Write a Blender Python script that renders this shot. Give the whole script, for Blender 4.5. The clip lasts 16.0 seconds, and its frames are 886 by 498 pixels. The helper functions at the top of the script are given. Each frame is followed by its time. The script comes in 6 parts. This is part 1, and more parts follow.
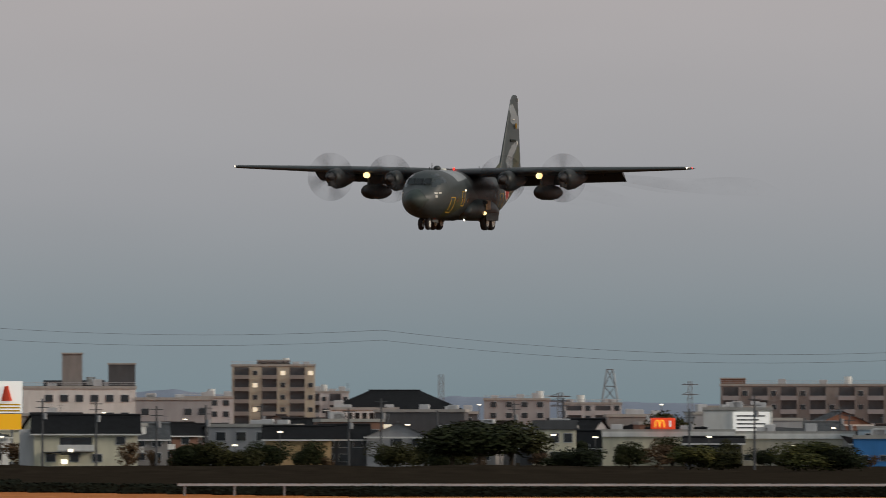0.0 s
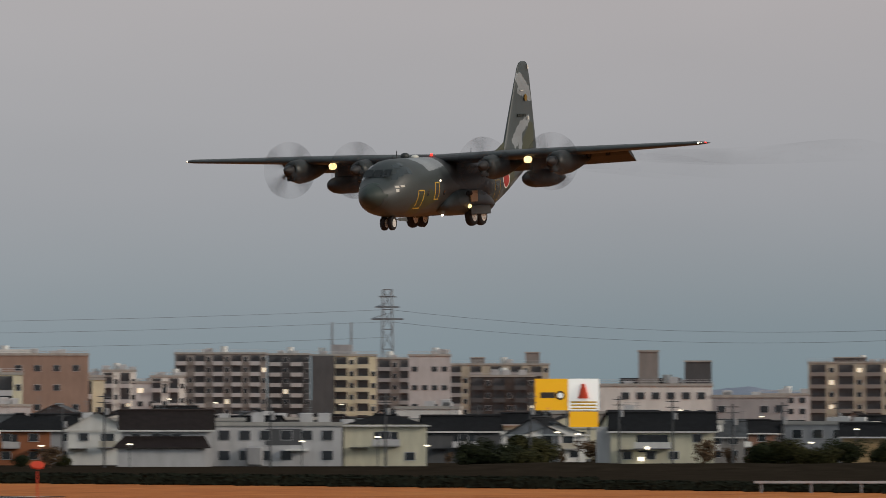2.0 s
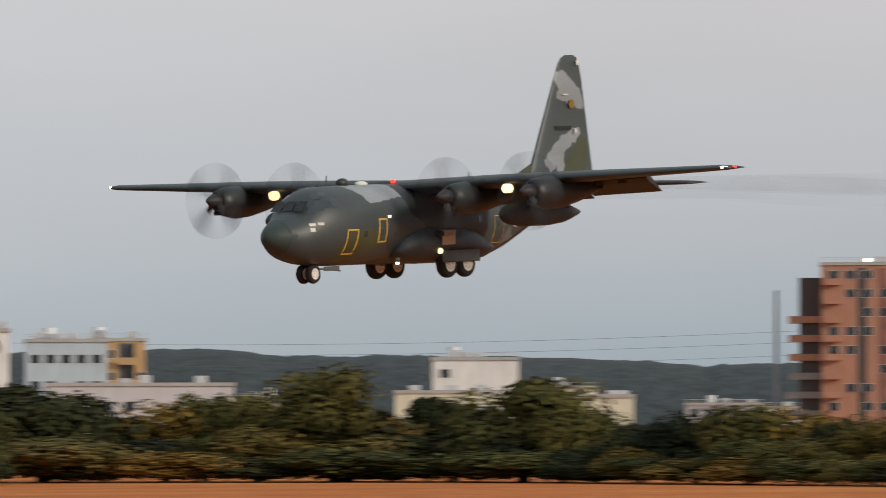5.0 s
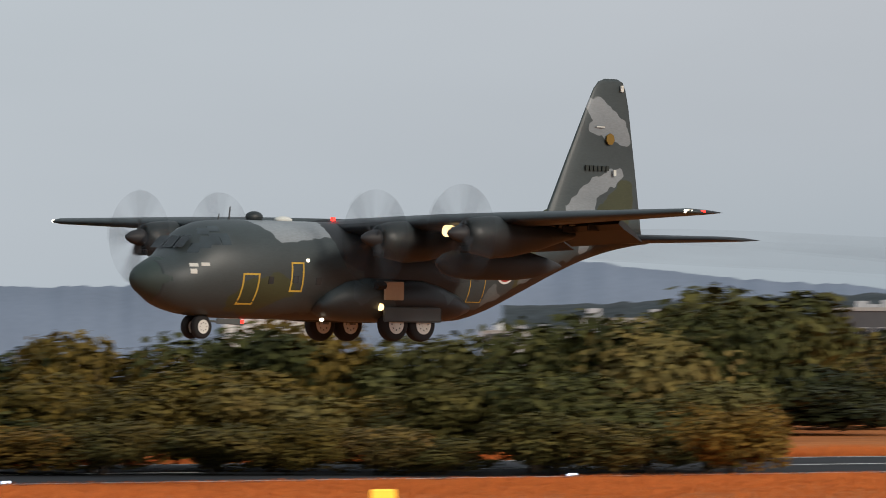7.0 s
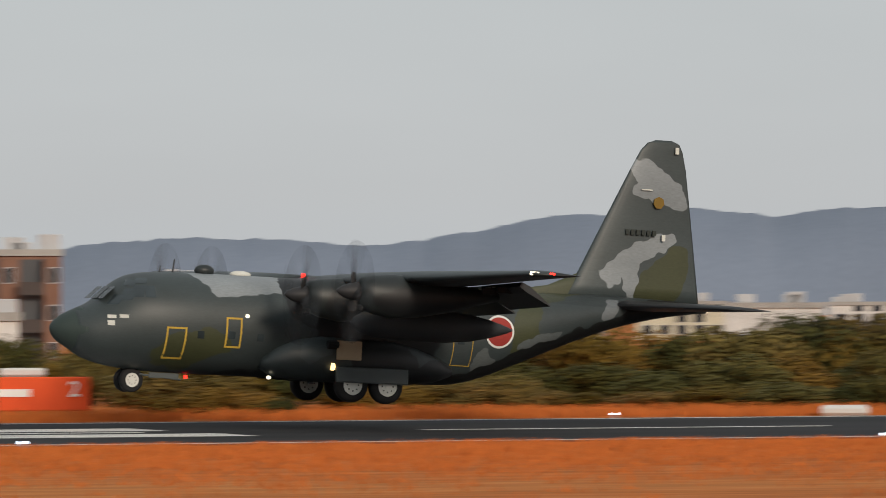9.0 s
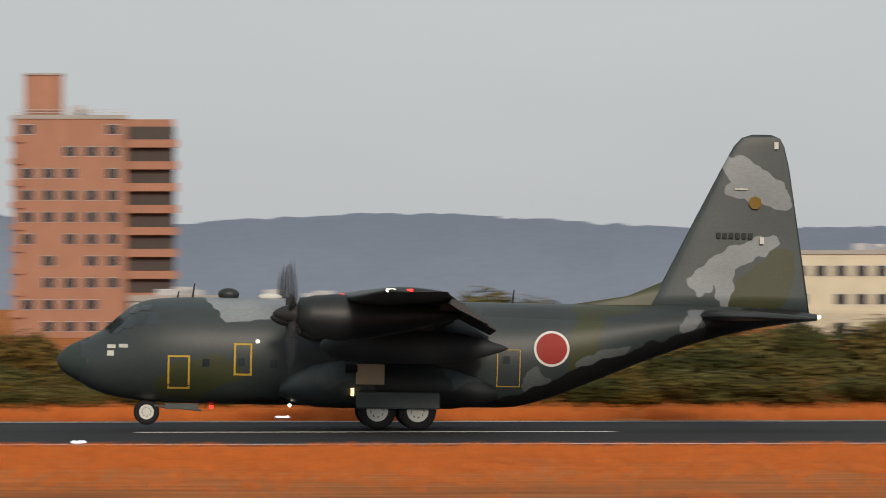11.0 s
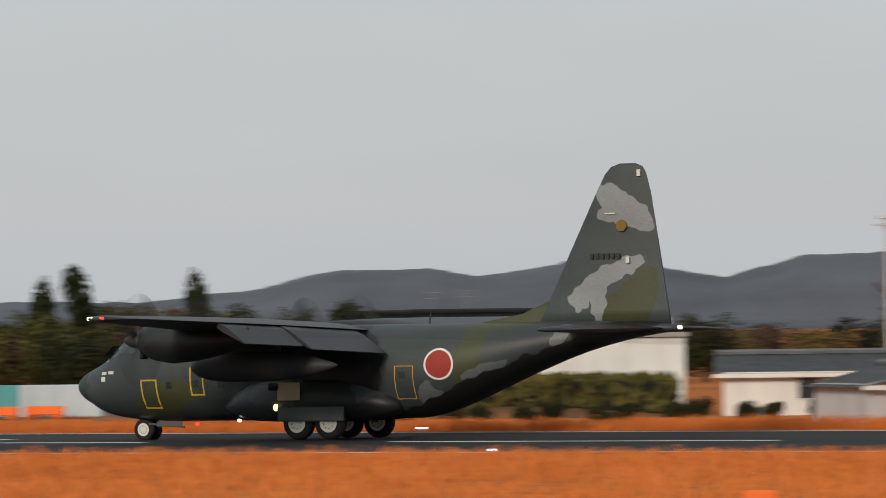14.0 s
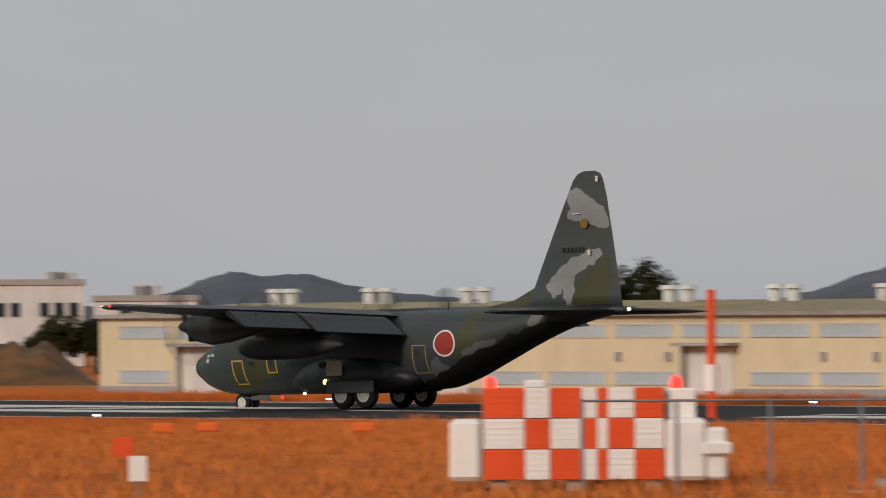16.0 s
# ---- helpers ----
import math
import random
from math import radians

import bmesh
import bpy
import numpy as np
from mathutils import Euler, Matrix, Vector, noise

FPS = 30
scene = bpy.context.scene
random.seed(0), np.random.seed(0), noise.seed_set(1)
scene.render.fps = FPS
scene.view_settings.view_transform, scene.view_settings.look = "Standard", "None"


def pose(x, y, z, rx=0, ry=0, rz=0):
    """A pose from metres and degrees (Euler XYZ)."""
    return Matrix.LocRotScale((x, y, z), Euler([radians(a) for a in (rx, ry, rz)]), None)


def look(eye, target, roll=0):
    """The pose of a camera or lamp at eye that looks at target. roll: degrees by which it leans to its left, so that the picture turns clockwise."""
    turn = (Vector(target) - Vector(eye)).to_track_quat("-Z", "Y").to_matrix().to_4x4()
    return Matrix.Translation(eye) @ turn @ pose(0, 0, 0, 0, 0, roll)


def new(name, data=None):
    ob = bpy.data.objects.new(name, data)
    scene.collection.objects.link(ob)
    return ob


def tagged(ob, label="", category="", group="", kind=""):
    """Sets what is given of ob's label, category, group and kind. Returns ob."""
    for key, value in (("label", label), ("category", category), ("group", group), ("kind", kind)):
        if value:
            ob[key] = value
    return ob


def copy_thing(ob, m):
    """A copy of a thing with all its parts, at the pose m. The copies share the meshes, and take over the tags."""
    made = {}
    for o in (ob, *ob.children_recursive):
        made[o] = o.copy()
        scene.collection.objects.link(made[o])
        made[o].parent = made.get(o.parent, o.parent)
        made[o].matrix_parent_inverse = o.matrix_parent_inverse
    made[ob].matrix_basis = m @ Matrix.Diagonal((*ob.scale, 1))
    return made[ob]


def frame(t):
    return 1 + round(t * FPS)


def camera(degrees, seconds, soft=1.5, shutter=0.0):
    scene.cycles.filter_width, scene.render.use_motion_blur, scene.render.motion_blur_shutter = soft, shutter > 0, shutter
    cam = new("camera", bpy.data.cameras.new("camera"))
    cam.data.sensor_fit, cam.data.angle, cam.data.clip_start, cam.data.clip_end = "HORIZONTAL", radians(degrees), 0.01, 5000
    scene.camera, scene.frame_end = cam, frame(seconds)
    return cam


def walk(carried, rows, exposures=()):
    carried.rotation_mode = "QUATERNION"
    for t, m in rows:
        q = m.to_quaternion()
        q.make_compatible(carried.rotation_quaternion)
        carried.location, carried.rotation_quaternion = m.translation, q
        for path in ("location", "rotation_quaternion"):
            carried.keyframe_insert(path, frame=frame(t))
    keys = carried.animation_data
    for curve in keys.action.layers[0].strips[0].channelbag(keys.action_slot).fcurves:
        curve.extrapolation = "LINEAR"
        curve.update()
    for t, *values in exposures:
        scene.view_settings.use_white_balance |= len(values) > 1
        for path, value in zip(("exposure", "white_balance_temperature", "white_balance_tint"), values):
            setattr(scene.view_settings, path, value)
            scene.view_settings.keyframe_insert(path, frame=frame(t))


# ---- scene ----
cam = camera(8.1786, 16.0, soft=0.8, shutter=0.36)


def aim(yaw, tilt, roll):
    """A camera turned yaw degrees from +y towards +x, tilted up and rolled, at the fixed stand."""
    return pose(0, 0, 5.0, 90 + tilt, 0, -yaw) @ pose(0, 0, 0, 0, 0, roll)


CAM = [(0, 71.917, 1.705, 0.02), (0.5, 70.828, 1.771, 0.00), (1, 69.375, 1.746, -0.24), (1.5, 68.073, 1.655, -0.33), (2, 66.594, 1.681, -0.02),
       (2.5, 65.065, 1.741, 0.18), (3, 63.264, 1.751, -0.09), (3.5, 61.426, 1.719, -0.01), (4, 59.181, 1.754, 0.02), (4.5, 56.685, 1.792, 0.22),
       (5, 53.322, 1.788, -0.10), (7.5, 38.629, 0.904, 0.11), (8, 33.809, 0.799, 0.06), (8.5, 27.992, 0.895, 0.21), (8.9, 22.03, 0.60, -0.10), (9, 21.194, 0.542, -0.12), (9.2, 19.22, 0.53, -0.10),
       (11.5, -2.155, 0.468, 0.11), (12, -7.820, 0.539, 0.45), (12.5, -13.398, 0.515, 0.45), (13, -17.763, 0.548, -0.97), (13.5, -22.246, 0.483, -0.15),
       (14, -26.596, 0.699, -0.73), (14.5, -30.691, 0.414, -0.38), (15, -34.966, 0.583, 0.03), (15.5, -38.202, 0.502, -0.32), (16, -41.000, 0.588, -0.34)]
walk(cam, [(t, aim(*r)) for t, *r in CAM], exposures=[(0, -0.17, 6450, 10), (2.5, -0.1, 6400, 10), (3.2, 0.05, 6450, 10), (4, 0.25, 6500, 10), (5, 0.3, 6400, 10), (7.5, 0.08, 6150, 9), (8, 0.05, 6400, 10), (8.5, 0.04, 6500, 10), (9, 0.1, 6600, 10), (12, 0.1, 6600, 10), (13.5, 0.12, 6600, 10), (14.5, 0.1, 6600, 11), (15.5, -0.15, 6700, 14), (16, -0.22, 6700, 14)])

# ---- world and light ----
world = bpy.data.worlds.new("dusk_sky")
scene.world = world
world.use_nodes = True
wn, wl = world.node_tree.nodes, world.node_tree.links
wn.clear()


def ramp_node(nodes, stops, constant=False):
    r = nodes.new("ShaderNodeValToRGB")
    cr = r.color_ramp
    cr.interpolation = "CONSTANT" if constant else "LINEAR"
    while len(cr.elements) < len(stops):
        cr.elements.new(0.5)
    for e, (pos, col) in zip(cr.elements, stops):
        e.position, e.color = pos, (*col, 1)
    return r


w_tc = wn.new("ShaderNodeTexCoord")
w_sep = wn.new("ShaderNodeSeparateXYZ")
wl.new(w_tc.outputs["Generated"], w_sep.inputs[0])
w_el = wn.new("ShaderNodeMapRange")
w_el.inputs["From Min"].default_value, w_el.inputs["From Max"].default_value = 0.0, 0.12
wl.new(w_sep.outputs["Z"], w_el.inputs["Value"])
east = ramp_node(wn, [(0.0, (0.185, 0.255, 0.285)), (0.14, (0.235, 0.285, 0.315)), (0.32, (0.36, 0.365, 0.385)), (0.6, (0.47, 0.435, 0.435)), (1.0, (0.50, 0.47, 0.47))])
west = ramp_node(wn, [(0.0, (0.44, 0.47, 0.50)), (0.15, (0.46, 0.48, 0.50)), (0.45, (0.47, 0.50, 0.52)), (1.0, (0.45, 0.49, 0.51))])
for r in (east, west):
    wl.new(w_el.outputs[0], r.inputs[0])
w_az = wn.new("ShaderNodeMapRange")
w_az.inputs["From Min"].default_value, w_az.inputs["From Max"].default_value = 0.55, 0.93
wl.new(w_sep.outputs["X"], w_az.inputs["Value"])
w_mix = wn.new("ShaderNodeMix")
w_mix.data_type = "RGBA"
wl.new(w_az.outputs[0], w_mix.inputs["Factor"])
wl.new(west.outputs[0], w_mix.inputs["A"])
wl.new(east.outputs[0], w_mix.inputs["B"])
w_noise = wn.new("ShaderNodeTexNoise")
w_noise.inputs["Scale"].default_value = 9.0
w_noise.inputs["Detail"].default_value = 3.0
w_map = wn.new("ShaderNodeMapping")
w_map.inputs["Scale"].default_value = (1, 1, 4)
wl.new(w_tc.outputs["Generated"], w_map.inputs[0])
wl.new(w_map.outputs[0], w_noise.inputs["Vector"])
w_cl = wn.new("ShaderNodeMapRange")
w_cl.inputs["To Min"].default_value, w_cl.inputs["To Max"].default_value = 0.92, 1.06
wl.new(w_noise.outputs["Fac"], w_cl.inputs["Value"])
w_mul = wn.new("ShaderNodeVectorMath")
w_mul.operation = "SCALE"
wl.new(w_mix.outputs["Result"], w_mul.inputs[0])
wl.new(w_cl.outputs[0], w_mul.inputs["Scale"])
sky = wn.new("ShaderNodeTexSky")
sky.sky_type, sky.sun_disc = "NISHITA", False
sky.sun_elevation, sky.sun_rotation = radians(21), radians(175)
w_sky = wn.new("ShaderNodeMix")
w_sky.data_type, w_sky.blend_type = "RGBA", "ADD"
w_sky.inputs["Factor"].default_value = 0.004
wl.new(w_mul.outputs[0], w_sky.inputs["A"])
wl.new(sky.outputs[0], w_sky.inputs["B"])
w_bg = wn.new("ShaderNodeBackground")
w_bg.inputs["Strength"].default_value = 1.0
w_out = wn.new("ShaderNodeOutputWorld")
wl.new(w_sky.outputs["Result"], w_bg.inputs[0])
wl.new(w_bg.outputs[0], w_out.inputs[0])

sun_data = bpy.data.lights.new("sun", "SUN")
sun_data.energy, sun_data.angle, sun_data.color = 2.05, radians(12), (1.0, 0.86, 0.71)
sun = new("sun", sun_data)
sun.matrix_basis = look((30, -330, 125), (0, 0, 0))

# ---- materials ----


class Nodes:
    """A procedural material with a Principled shader."""

    def __init__(self, name, rough=0.7, metal=0.0):
        self.m = bpy.data.materials.new(name)
        self.m.use_nodes = True
        self.n, self.l = self.m.node_tree.nodes, self.m.node_tree.links
        self.b = self.n["Principled BSDF"]
        self.b.inputs["Roughness"].default_value, self.b.inputs["Metallic"].default_value = rough, metal
        self.tc = self.n.new("ShaderNodeTexCoord")

    def noise(self, scale, detail=4.0, stretch=(1, 1, 1), where="Object"):
        mp = self.n.new("ShaderNodeMapping")
        mp.inputs["Scale"].default_value = stretch
        self.l.new(self.tc.outputs[where], mp.inputs[0])
        t = self.n.new("ShaderNodeTexNoise")
        t.inputs["Scale"].default_value, t.inputs["Detail"].default_value = scale, detail
        self.l.new(mp.outputs[0], t.inputs["Vector"])
        return t.outputs["Fac"]

    def ramp(self, fac, stops, constant=False):
        r = ramp_node(self.n, stops, constant)
        self.l.new(fac, r.inputs[0])
        return r.outputs[0]

    def mix(self, fac, a, b, blend="MIX"):
        x = self.n.new("ShaderNodeMix")
        x.data_type, x.blend_type = "RGBA", blend
        for key, v in (("Factor", fac), ("A", a), ("B", b)):
            if isinstance(v, bpy.types.NodeSocket):
                self.l.new(v, x.inputs[key])
            elif key == "Factor":
                x.inputs[key].default_value = v
            else:
                x.inputs[key].default_value = (*v, 1)
        return x.outputs["Result"]

    def math(self, op, a, b=0.0, c=0.0):
        x = self.n.new("ShaderNodeMath")
        x.operation = op
        for i, v in enumerate((a, b, c)):
            if isinstance(v, bpy.types.NodeSocket):
                self.l.new(v, x.inputs[i])
            else:
                x.inputs[i].default_value = v
        return x.outputs[0]

    def colour(self, socket):
        self.l.new(socket, self.b.inputs["Base Color"])
        return self

    def bump(self, height, strength=0.3, distance=0.02):
        x = self.n.new("ShaderNodeBump")
        x.inputs["Strength"].default_value, x.inputs["Distance"].default_value = strength, distance
        self.l.new(height, x.inputs["Height"])
        self.l.new(x.outputs[0], self.b.inputs["Normal"])
        return self


def shade(c, k):
    return tuple(min(1.0, v * k) for v in c)


def plain(name, c, rough=0.7, metal=0.0, grain=3.0, vary=0.18, stretch=(1, 1, 0.35), bump=0.15):
    """Paint, render or metal with a soft mottling and fine grain."""
    k = Nodes(name, rough, metal)
    big, fine = k.noise(grain * 0.25, 5, stretch), k.noise(grain * 6, 3)
    k.b.inputs["Specular IOR Level"].default_value = 0.3
    a = k.ramp(big, [(0.25, shade(c, 1 - vary)), (0.75, shade(c, 1 + vary))])
    k.colour(k.mix(0.15, a, k.ramp(fine, [(0.3, shade(c, 0.7)), (0.7, shade(c, 1.25))])))
    if bump:
        k.bump(fine, bump, 0.01)
    return k.m


def glow(name, c, strength):
    k = Nodes(name, 0.4)
    k.b.inputs["Base Color"].default_value = (*c, 1)
    k.b.inputs["Emission Color"].default_value = (*c, 1)
    k.b.inputs["Emission Strength"].default_value = strength
    return k.m


def glassy(name, c=(0.02, 0.025, 0.03), rough=0.12):
    k = Nodes(name, rough)
    n = k.noise(0.7, 2)
    k.colour(k.ramp(n, [(0.3, shade(c, 0.6)), (0.7, shade(c, 1.8))]))
    k.b.inputs["Specular IOR Level"].default_value = 0.6
    return k.m


def dry_grass_material(name):
    k = Nodes(name, 0.95)
    a = k.noise(0.035, 6, (0.35, 1, 1), "Object")
    b = k.noise(0.6, 6, (0.25, 1, 1), "Object")
    f = k.noise(7.0, 4, (1, 1, 1), "Object")
    base = k.ramp(a, [(0.34, (0.19, 0.062, 0.020)), (0.47, (0.44, 0.138, 0.038)), (0.56, (0.50, 0.165, 0.045)), (0.70, (0.60, 0.26, 0.085))])
    c = k.mix(0.55, base, k.ramp(b, [(0.3, (0.20, 0.06, 0.02)), (0.55, (0.50, 0.16, 0.045)), (0.75, (0.62, 0.29, 0.11))]))
    k.colour(k.mix(0.12, c, k.ramp(f, [(0.3, (0.25, 0.09, 0.03)), (0.7, (0.62, 0.30, 0.12))])))
    k.b.inputs["Specular IOR Level"].default_value = 0.05
    k.bump(f, 0.3, 0.06)
    return k.m


def leaf_material(name, stops, spread=(0.6, 1.35)):
    k = Nodes(name, 0.8)
    oi, ge = k.n.new("ShaderNodeObjectInfo"), k.n.new("ShaderNodeNewGeometry")
    patch = k.noise(1.6, 3)
    v = k.math("ADD", k.math("MULTIPLY", oi.outputs["Random"], 0.55), k.math("MULTIPLY", patch, 0.45))
    c = k.ramp(v, stops)
    k.b.inputs["Specular IOR Level"].default_value = 0.12
    k.colour(k.mix(1.0, c, k.ramp(ge.outputs["Random Per Island"], [(0.0, (spread[0],) * 3), (1.0, (spread[1], spread[1] * 0.97, spread[1] * 0.87))]), "MULTIPLY"))
    return k.m


M = {}
M["grass"] = dry_grass_material("dry_grass")
M["blade"] = leaf_material("dry_blades", [(0.2, (0.38, 0.105, 0.027)), (0.5, (0.56, 0.165, 0.042)), (0.8, (0.64, 0.27, 0.085))], (0.8, 1.2))
M["leaf"] = leaf_material("shrub_leaves", [(0.1, (0.035, 0.042, 0.016)), (0.35, (0.065, 0.068, 0.022)), (0.55, (0.10, 0.085, 0.025)), (0.75, (0.15, 0.10, 0.03)), (0.92, (0.24, 0.115, 0.03))])
M["leaf_dark"] = leaf_material("dark_leaves", [(0.1, (0.013, 0.018, 0.010)), (0.5, (0.026, 0.032, 0.013)), (0.9, (0.050, 0.046, 0.017))])
M["leaf_olive"] = leaf_material("olive_leaves", [(0.1, (0.07, 0.075, 0.028)), (0.35, (0.115, 0.105, 0.035)), (0.6, (0.17, 0.13, 0.042)), (0.9, (0.27, 0.15, 0.05))], (0.75, 1.22))
M["leaf_gold"] = leaf_material("autumn_leaves", [(0.1, (0.075, 0.062, 0.016)), (0.5, (0.165, 0.11, 0.024)), (0.9, (0.25, 0.13, 0.028))])
M["leaf_rust"] = leaf_material("rust_leaves", [(0.1, (0.10, 0.028, 0.012)), (0.9, (0.17, 0.045, 0.018))])
M["leaf_bare"] = leaf_material("bare_twigs", [(0.1, (0.06, 0.04, 0.025)), (0.9, (0.12, 0.075, 0.045))])
M["bark"] = plain("bark", (0.07, 0.05, 0.035), 0.9, vary=0.4)
M["asphalt"] = plain("asphalt", (0.036, 0.036, 0.038), 0.85, grain=0.4, vary=0.35, stretch=(0.15, 1, 1))
M["asphalt"].node_tree.nodes["Principled BSDF"].inputs["Specular IOR Level"].default_value = 0.08
M["marking"] = plain("runway_paint", (0.62, 0.62, 0.60), 0.8, grain=1.0, vary=0.2)
M["concrete"] = plain("concrete", (0.36, 0.35, 0.33), 0.85)
# air haze is mixed into the base colours of hills and ridge
M["hill"] = plain("far_hill_haze", (0.20, 0.235, 0.30), 1.0, grain=0.03, vary=0.12, stretch=(1, 1, 1), bump=0)
M["hill_near"] = plain("wooded_hill_haze", (0.10, 0.112, 0.135), 1.0, grain=0.06, vary=0.3, stretch=(1, 1, 1), bump=0)
M["wood"] = plain("dark_wood_haze", (0.040, 0.050, 0.054), 1.0, grain=0.5, vary=0.5, stretch=(1, 1, 1), bump=0)
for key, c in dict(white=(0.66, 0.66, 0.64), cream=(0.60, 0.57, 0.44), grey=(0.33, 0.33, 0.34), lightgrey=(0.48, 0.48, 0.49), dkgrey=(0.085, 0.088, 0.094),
                   beige=(0.42, 0.395, 0.33), tan=(0.44, 0.30, 0.155), salmon=(0.29, 0.21, 0.17), orange=(0.38, 0.195, 0.13), rust=(0.30, 0.115, 0.055),
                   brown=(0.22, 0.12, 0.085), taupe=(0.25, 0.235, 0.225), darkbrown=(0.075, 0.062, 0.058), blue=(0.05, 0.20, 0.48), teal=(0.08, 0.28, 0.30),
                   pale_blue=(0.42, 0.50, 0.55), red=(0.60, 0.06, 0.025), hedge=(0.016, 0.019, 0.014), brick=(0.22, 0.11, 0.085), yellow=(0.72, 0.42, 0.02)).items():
    M[key] = plain(key + "_paint", c, 0.75)
M["tile_dark"] = plain("dark_roof_tile", (0.017, 0.018, 0.021), 0.75, grain=5, vary=0.3)
M["tile_brown"] = plain("brown_roof_tile", (0.036, 0.026, 0.025), 0.75, grain=5, vary=0.3)
M["tile_grey"] = plain("grey_roof_tile", (0.13, 0.14, 0.15), 0.6, grain=5, vary=0.3)
M["tile_red"] = plain("red_roof_tile", (0.19, 0.05, 0.04), 0.6, grain=5, vary=0.3)
M["glass"] = glassy("window_glass")
M["steel"] = plain("galvanised_steel", (0.21, 0.23, 0.25), 0.5, 0.4)
M["warn_red"] = plain("signal_red_paint", (0.84, 0.10, 0.022), 0.6)
M["warn_orange"] = plain("signal_orange_paint", (0.88, 0.17, 0.03), 0.6)
M["warehouse_cream"] = plain("warehouse_cream_paint", (0.66, 0.58, 0.40), 0.75, vary=0.1)
M["warn_white"] = plain("signal_white_paint", (0.88, 0.87, 0.84), 0.6, vary=0.08)
M["lit_window"] = glow("lit_window", (1.0, 0.88, 0.66), 0.55)
M["lamp_white"] = glow("white_lamp", (1.0, 0.88, 0.66), 2.5)
M["lamp_warm"] = glow("landing_lamp", (1.0, 0.66, 0.28), 2.4)
M["lamp_red"] = glow("red_lamp", (1.0, 0.025, 0.015), 3.0)
M["lamp_blue"] = glow("runway_edge_lamp", (0.75, 0.85, 1.0), 5.0)
M["sign_yellow"] = glow("lit_yellow_sign", (0.85, 0.42, 0.01), 0.42)
M["sign_white"] = glow("lit_white_sign", (0.9, 0.88, 0.82), 0.45)
M["sign_red"] = glow("lit_red_sign", (0.85, 0.07, 0.02), 0.45)
M["sign_gold"] = glow("lit_gold_sign", (1.0, 0.55, 0.05), 0.7)

# ---- building helpers ----


def to_mesh(name, bm, material, smooth=False):
    me = bpy.data.meshes.new(name)
    bmesh.ops.recalc_face_normals(bm, faces=bm.faces)
    bm.to_mesh(me)
    bm.free()
    me.materials.append(material)
    if smooth:
        me.polygons.foreach_set("use_smooth", [True] * len(me.polygons))
    return me


def part(name, bm, material, parent, label="", smooth=False, at=None):
    ob = new(name, to_mesh(name, bm, material, smooth))
    ob.parent = parent
    if at is not None:
        ob.matrix_basis = at
    if label:
        ob["label"] = label
    return ob


def piece(name, mesh, parent, at):
    ob = new(name, mesh)
    ob.parent = parent
    ob.matrix_basis = at
    return ob


def thing(name, m, label, category, group="", kind=""):
    ob = new(name)
    ob.empty_display_size = 0.5
    ob.matrix_basis = m
    return tagged(ob, label, category, group, kind)


def box(bm, x0, x1, y0, y1, z0, z1, bevel=0.0):
    r = bmesh.ops.create_cube(bm, size=1.0)
    vs = r["verts"]
    for v in vs:
        v.co = Vector(((x0 + x1) / 2 + v.co.x * (x1 - x0), (y0 + y1) / 2 + v.co.y * (y1 - y0), (z0 + z1) / 2 + v.co.z * (z1 - z0)))
    if bevel:
        es = list({e for v in vs for e in v.link_edges})
        bmesh.ops.bevel(bm, geom=es, offset=bevel, segments=1, affect="EDGES")
    return bm


def cube(*a, bevel=0.0):
    return box(bmesh.new(), *a, bevel=bevel)


def rod(bm, p, q, r0, r1=None, sides=8):
    """A tapered round bar from p to q."""
    r1 = r0 if r1 is None else r1
    p, q = Vector(p), Vector(q)
    d = (q - p).normalized()
    u = d.orthogonal().normalized()
    w = d.cross(u)
    rings = []
    for c, r in ((p, r0), (q, r1)):
        rings.append([bm.verts.new(c + (u * math.cos(2 * math.pi * i / sides) + w * math.sin(2 * math.pi * i / sides)) * r) for i in range(sides)])
    for i in range(sides):
        bm.faces.new((rings[0][i], rings[0][(i + 1) % sides], rings[1][(i + 1) % sides], rings[1][i]))
    bm.faces.new(rings[0][::-1])
    bm.faces.new(rings[1])
    return bm


def loft(bm, rings, close=True):
    """Skin a row of rings of equal length."""
    vs = [[bm.verts.new(p) for p in ring] for ring in rings]
    n = len(vs[0])
    for a, b in zip(vs, vs[1:]):
        for i in range(n):
            bm.faces.new((a[i], a[(i + 1) % n], b[(i + 1) % n], b[i]))
    if close:
        bm.faces.new(vs[0][::-1])
        bm.faces.new(vs[-1])
    return bm


def spot(az, d, z=0.0, turn=0.0):
    """A pose on the ground at a bearing and distance, its front turned to the stand."""
    return pose(d * math.sin(radians(az)), d * math.cos(radians(az)), z, 0, 0, -az + turn)

# ---- ground, runway ----
bm = bmesh.new()
bmesh.ops.create_grid(bm, x_segments=60, y_segments=60, size=4500)
ground = new("ground", to_mesh("ground", bm, M["grass"]))
tagged(ground, "dry orange-brown airfield grass reaching the horizon", "ground", kind="structure")

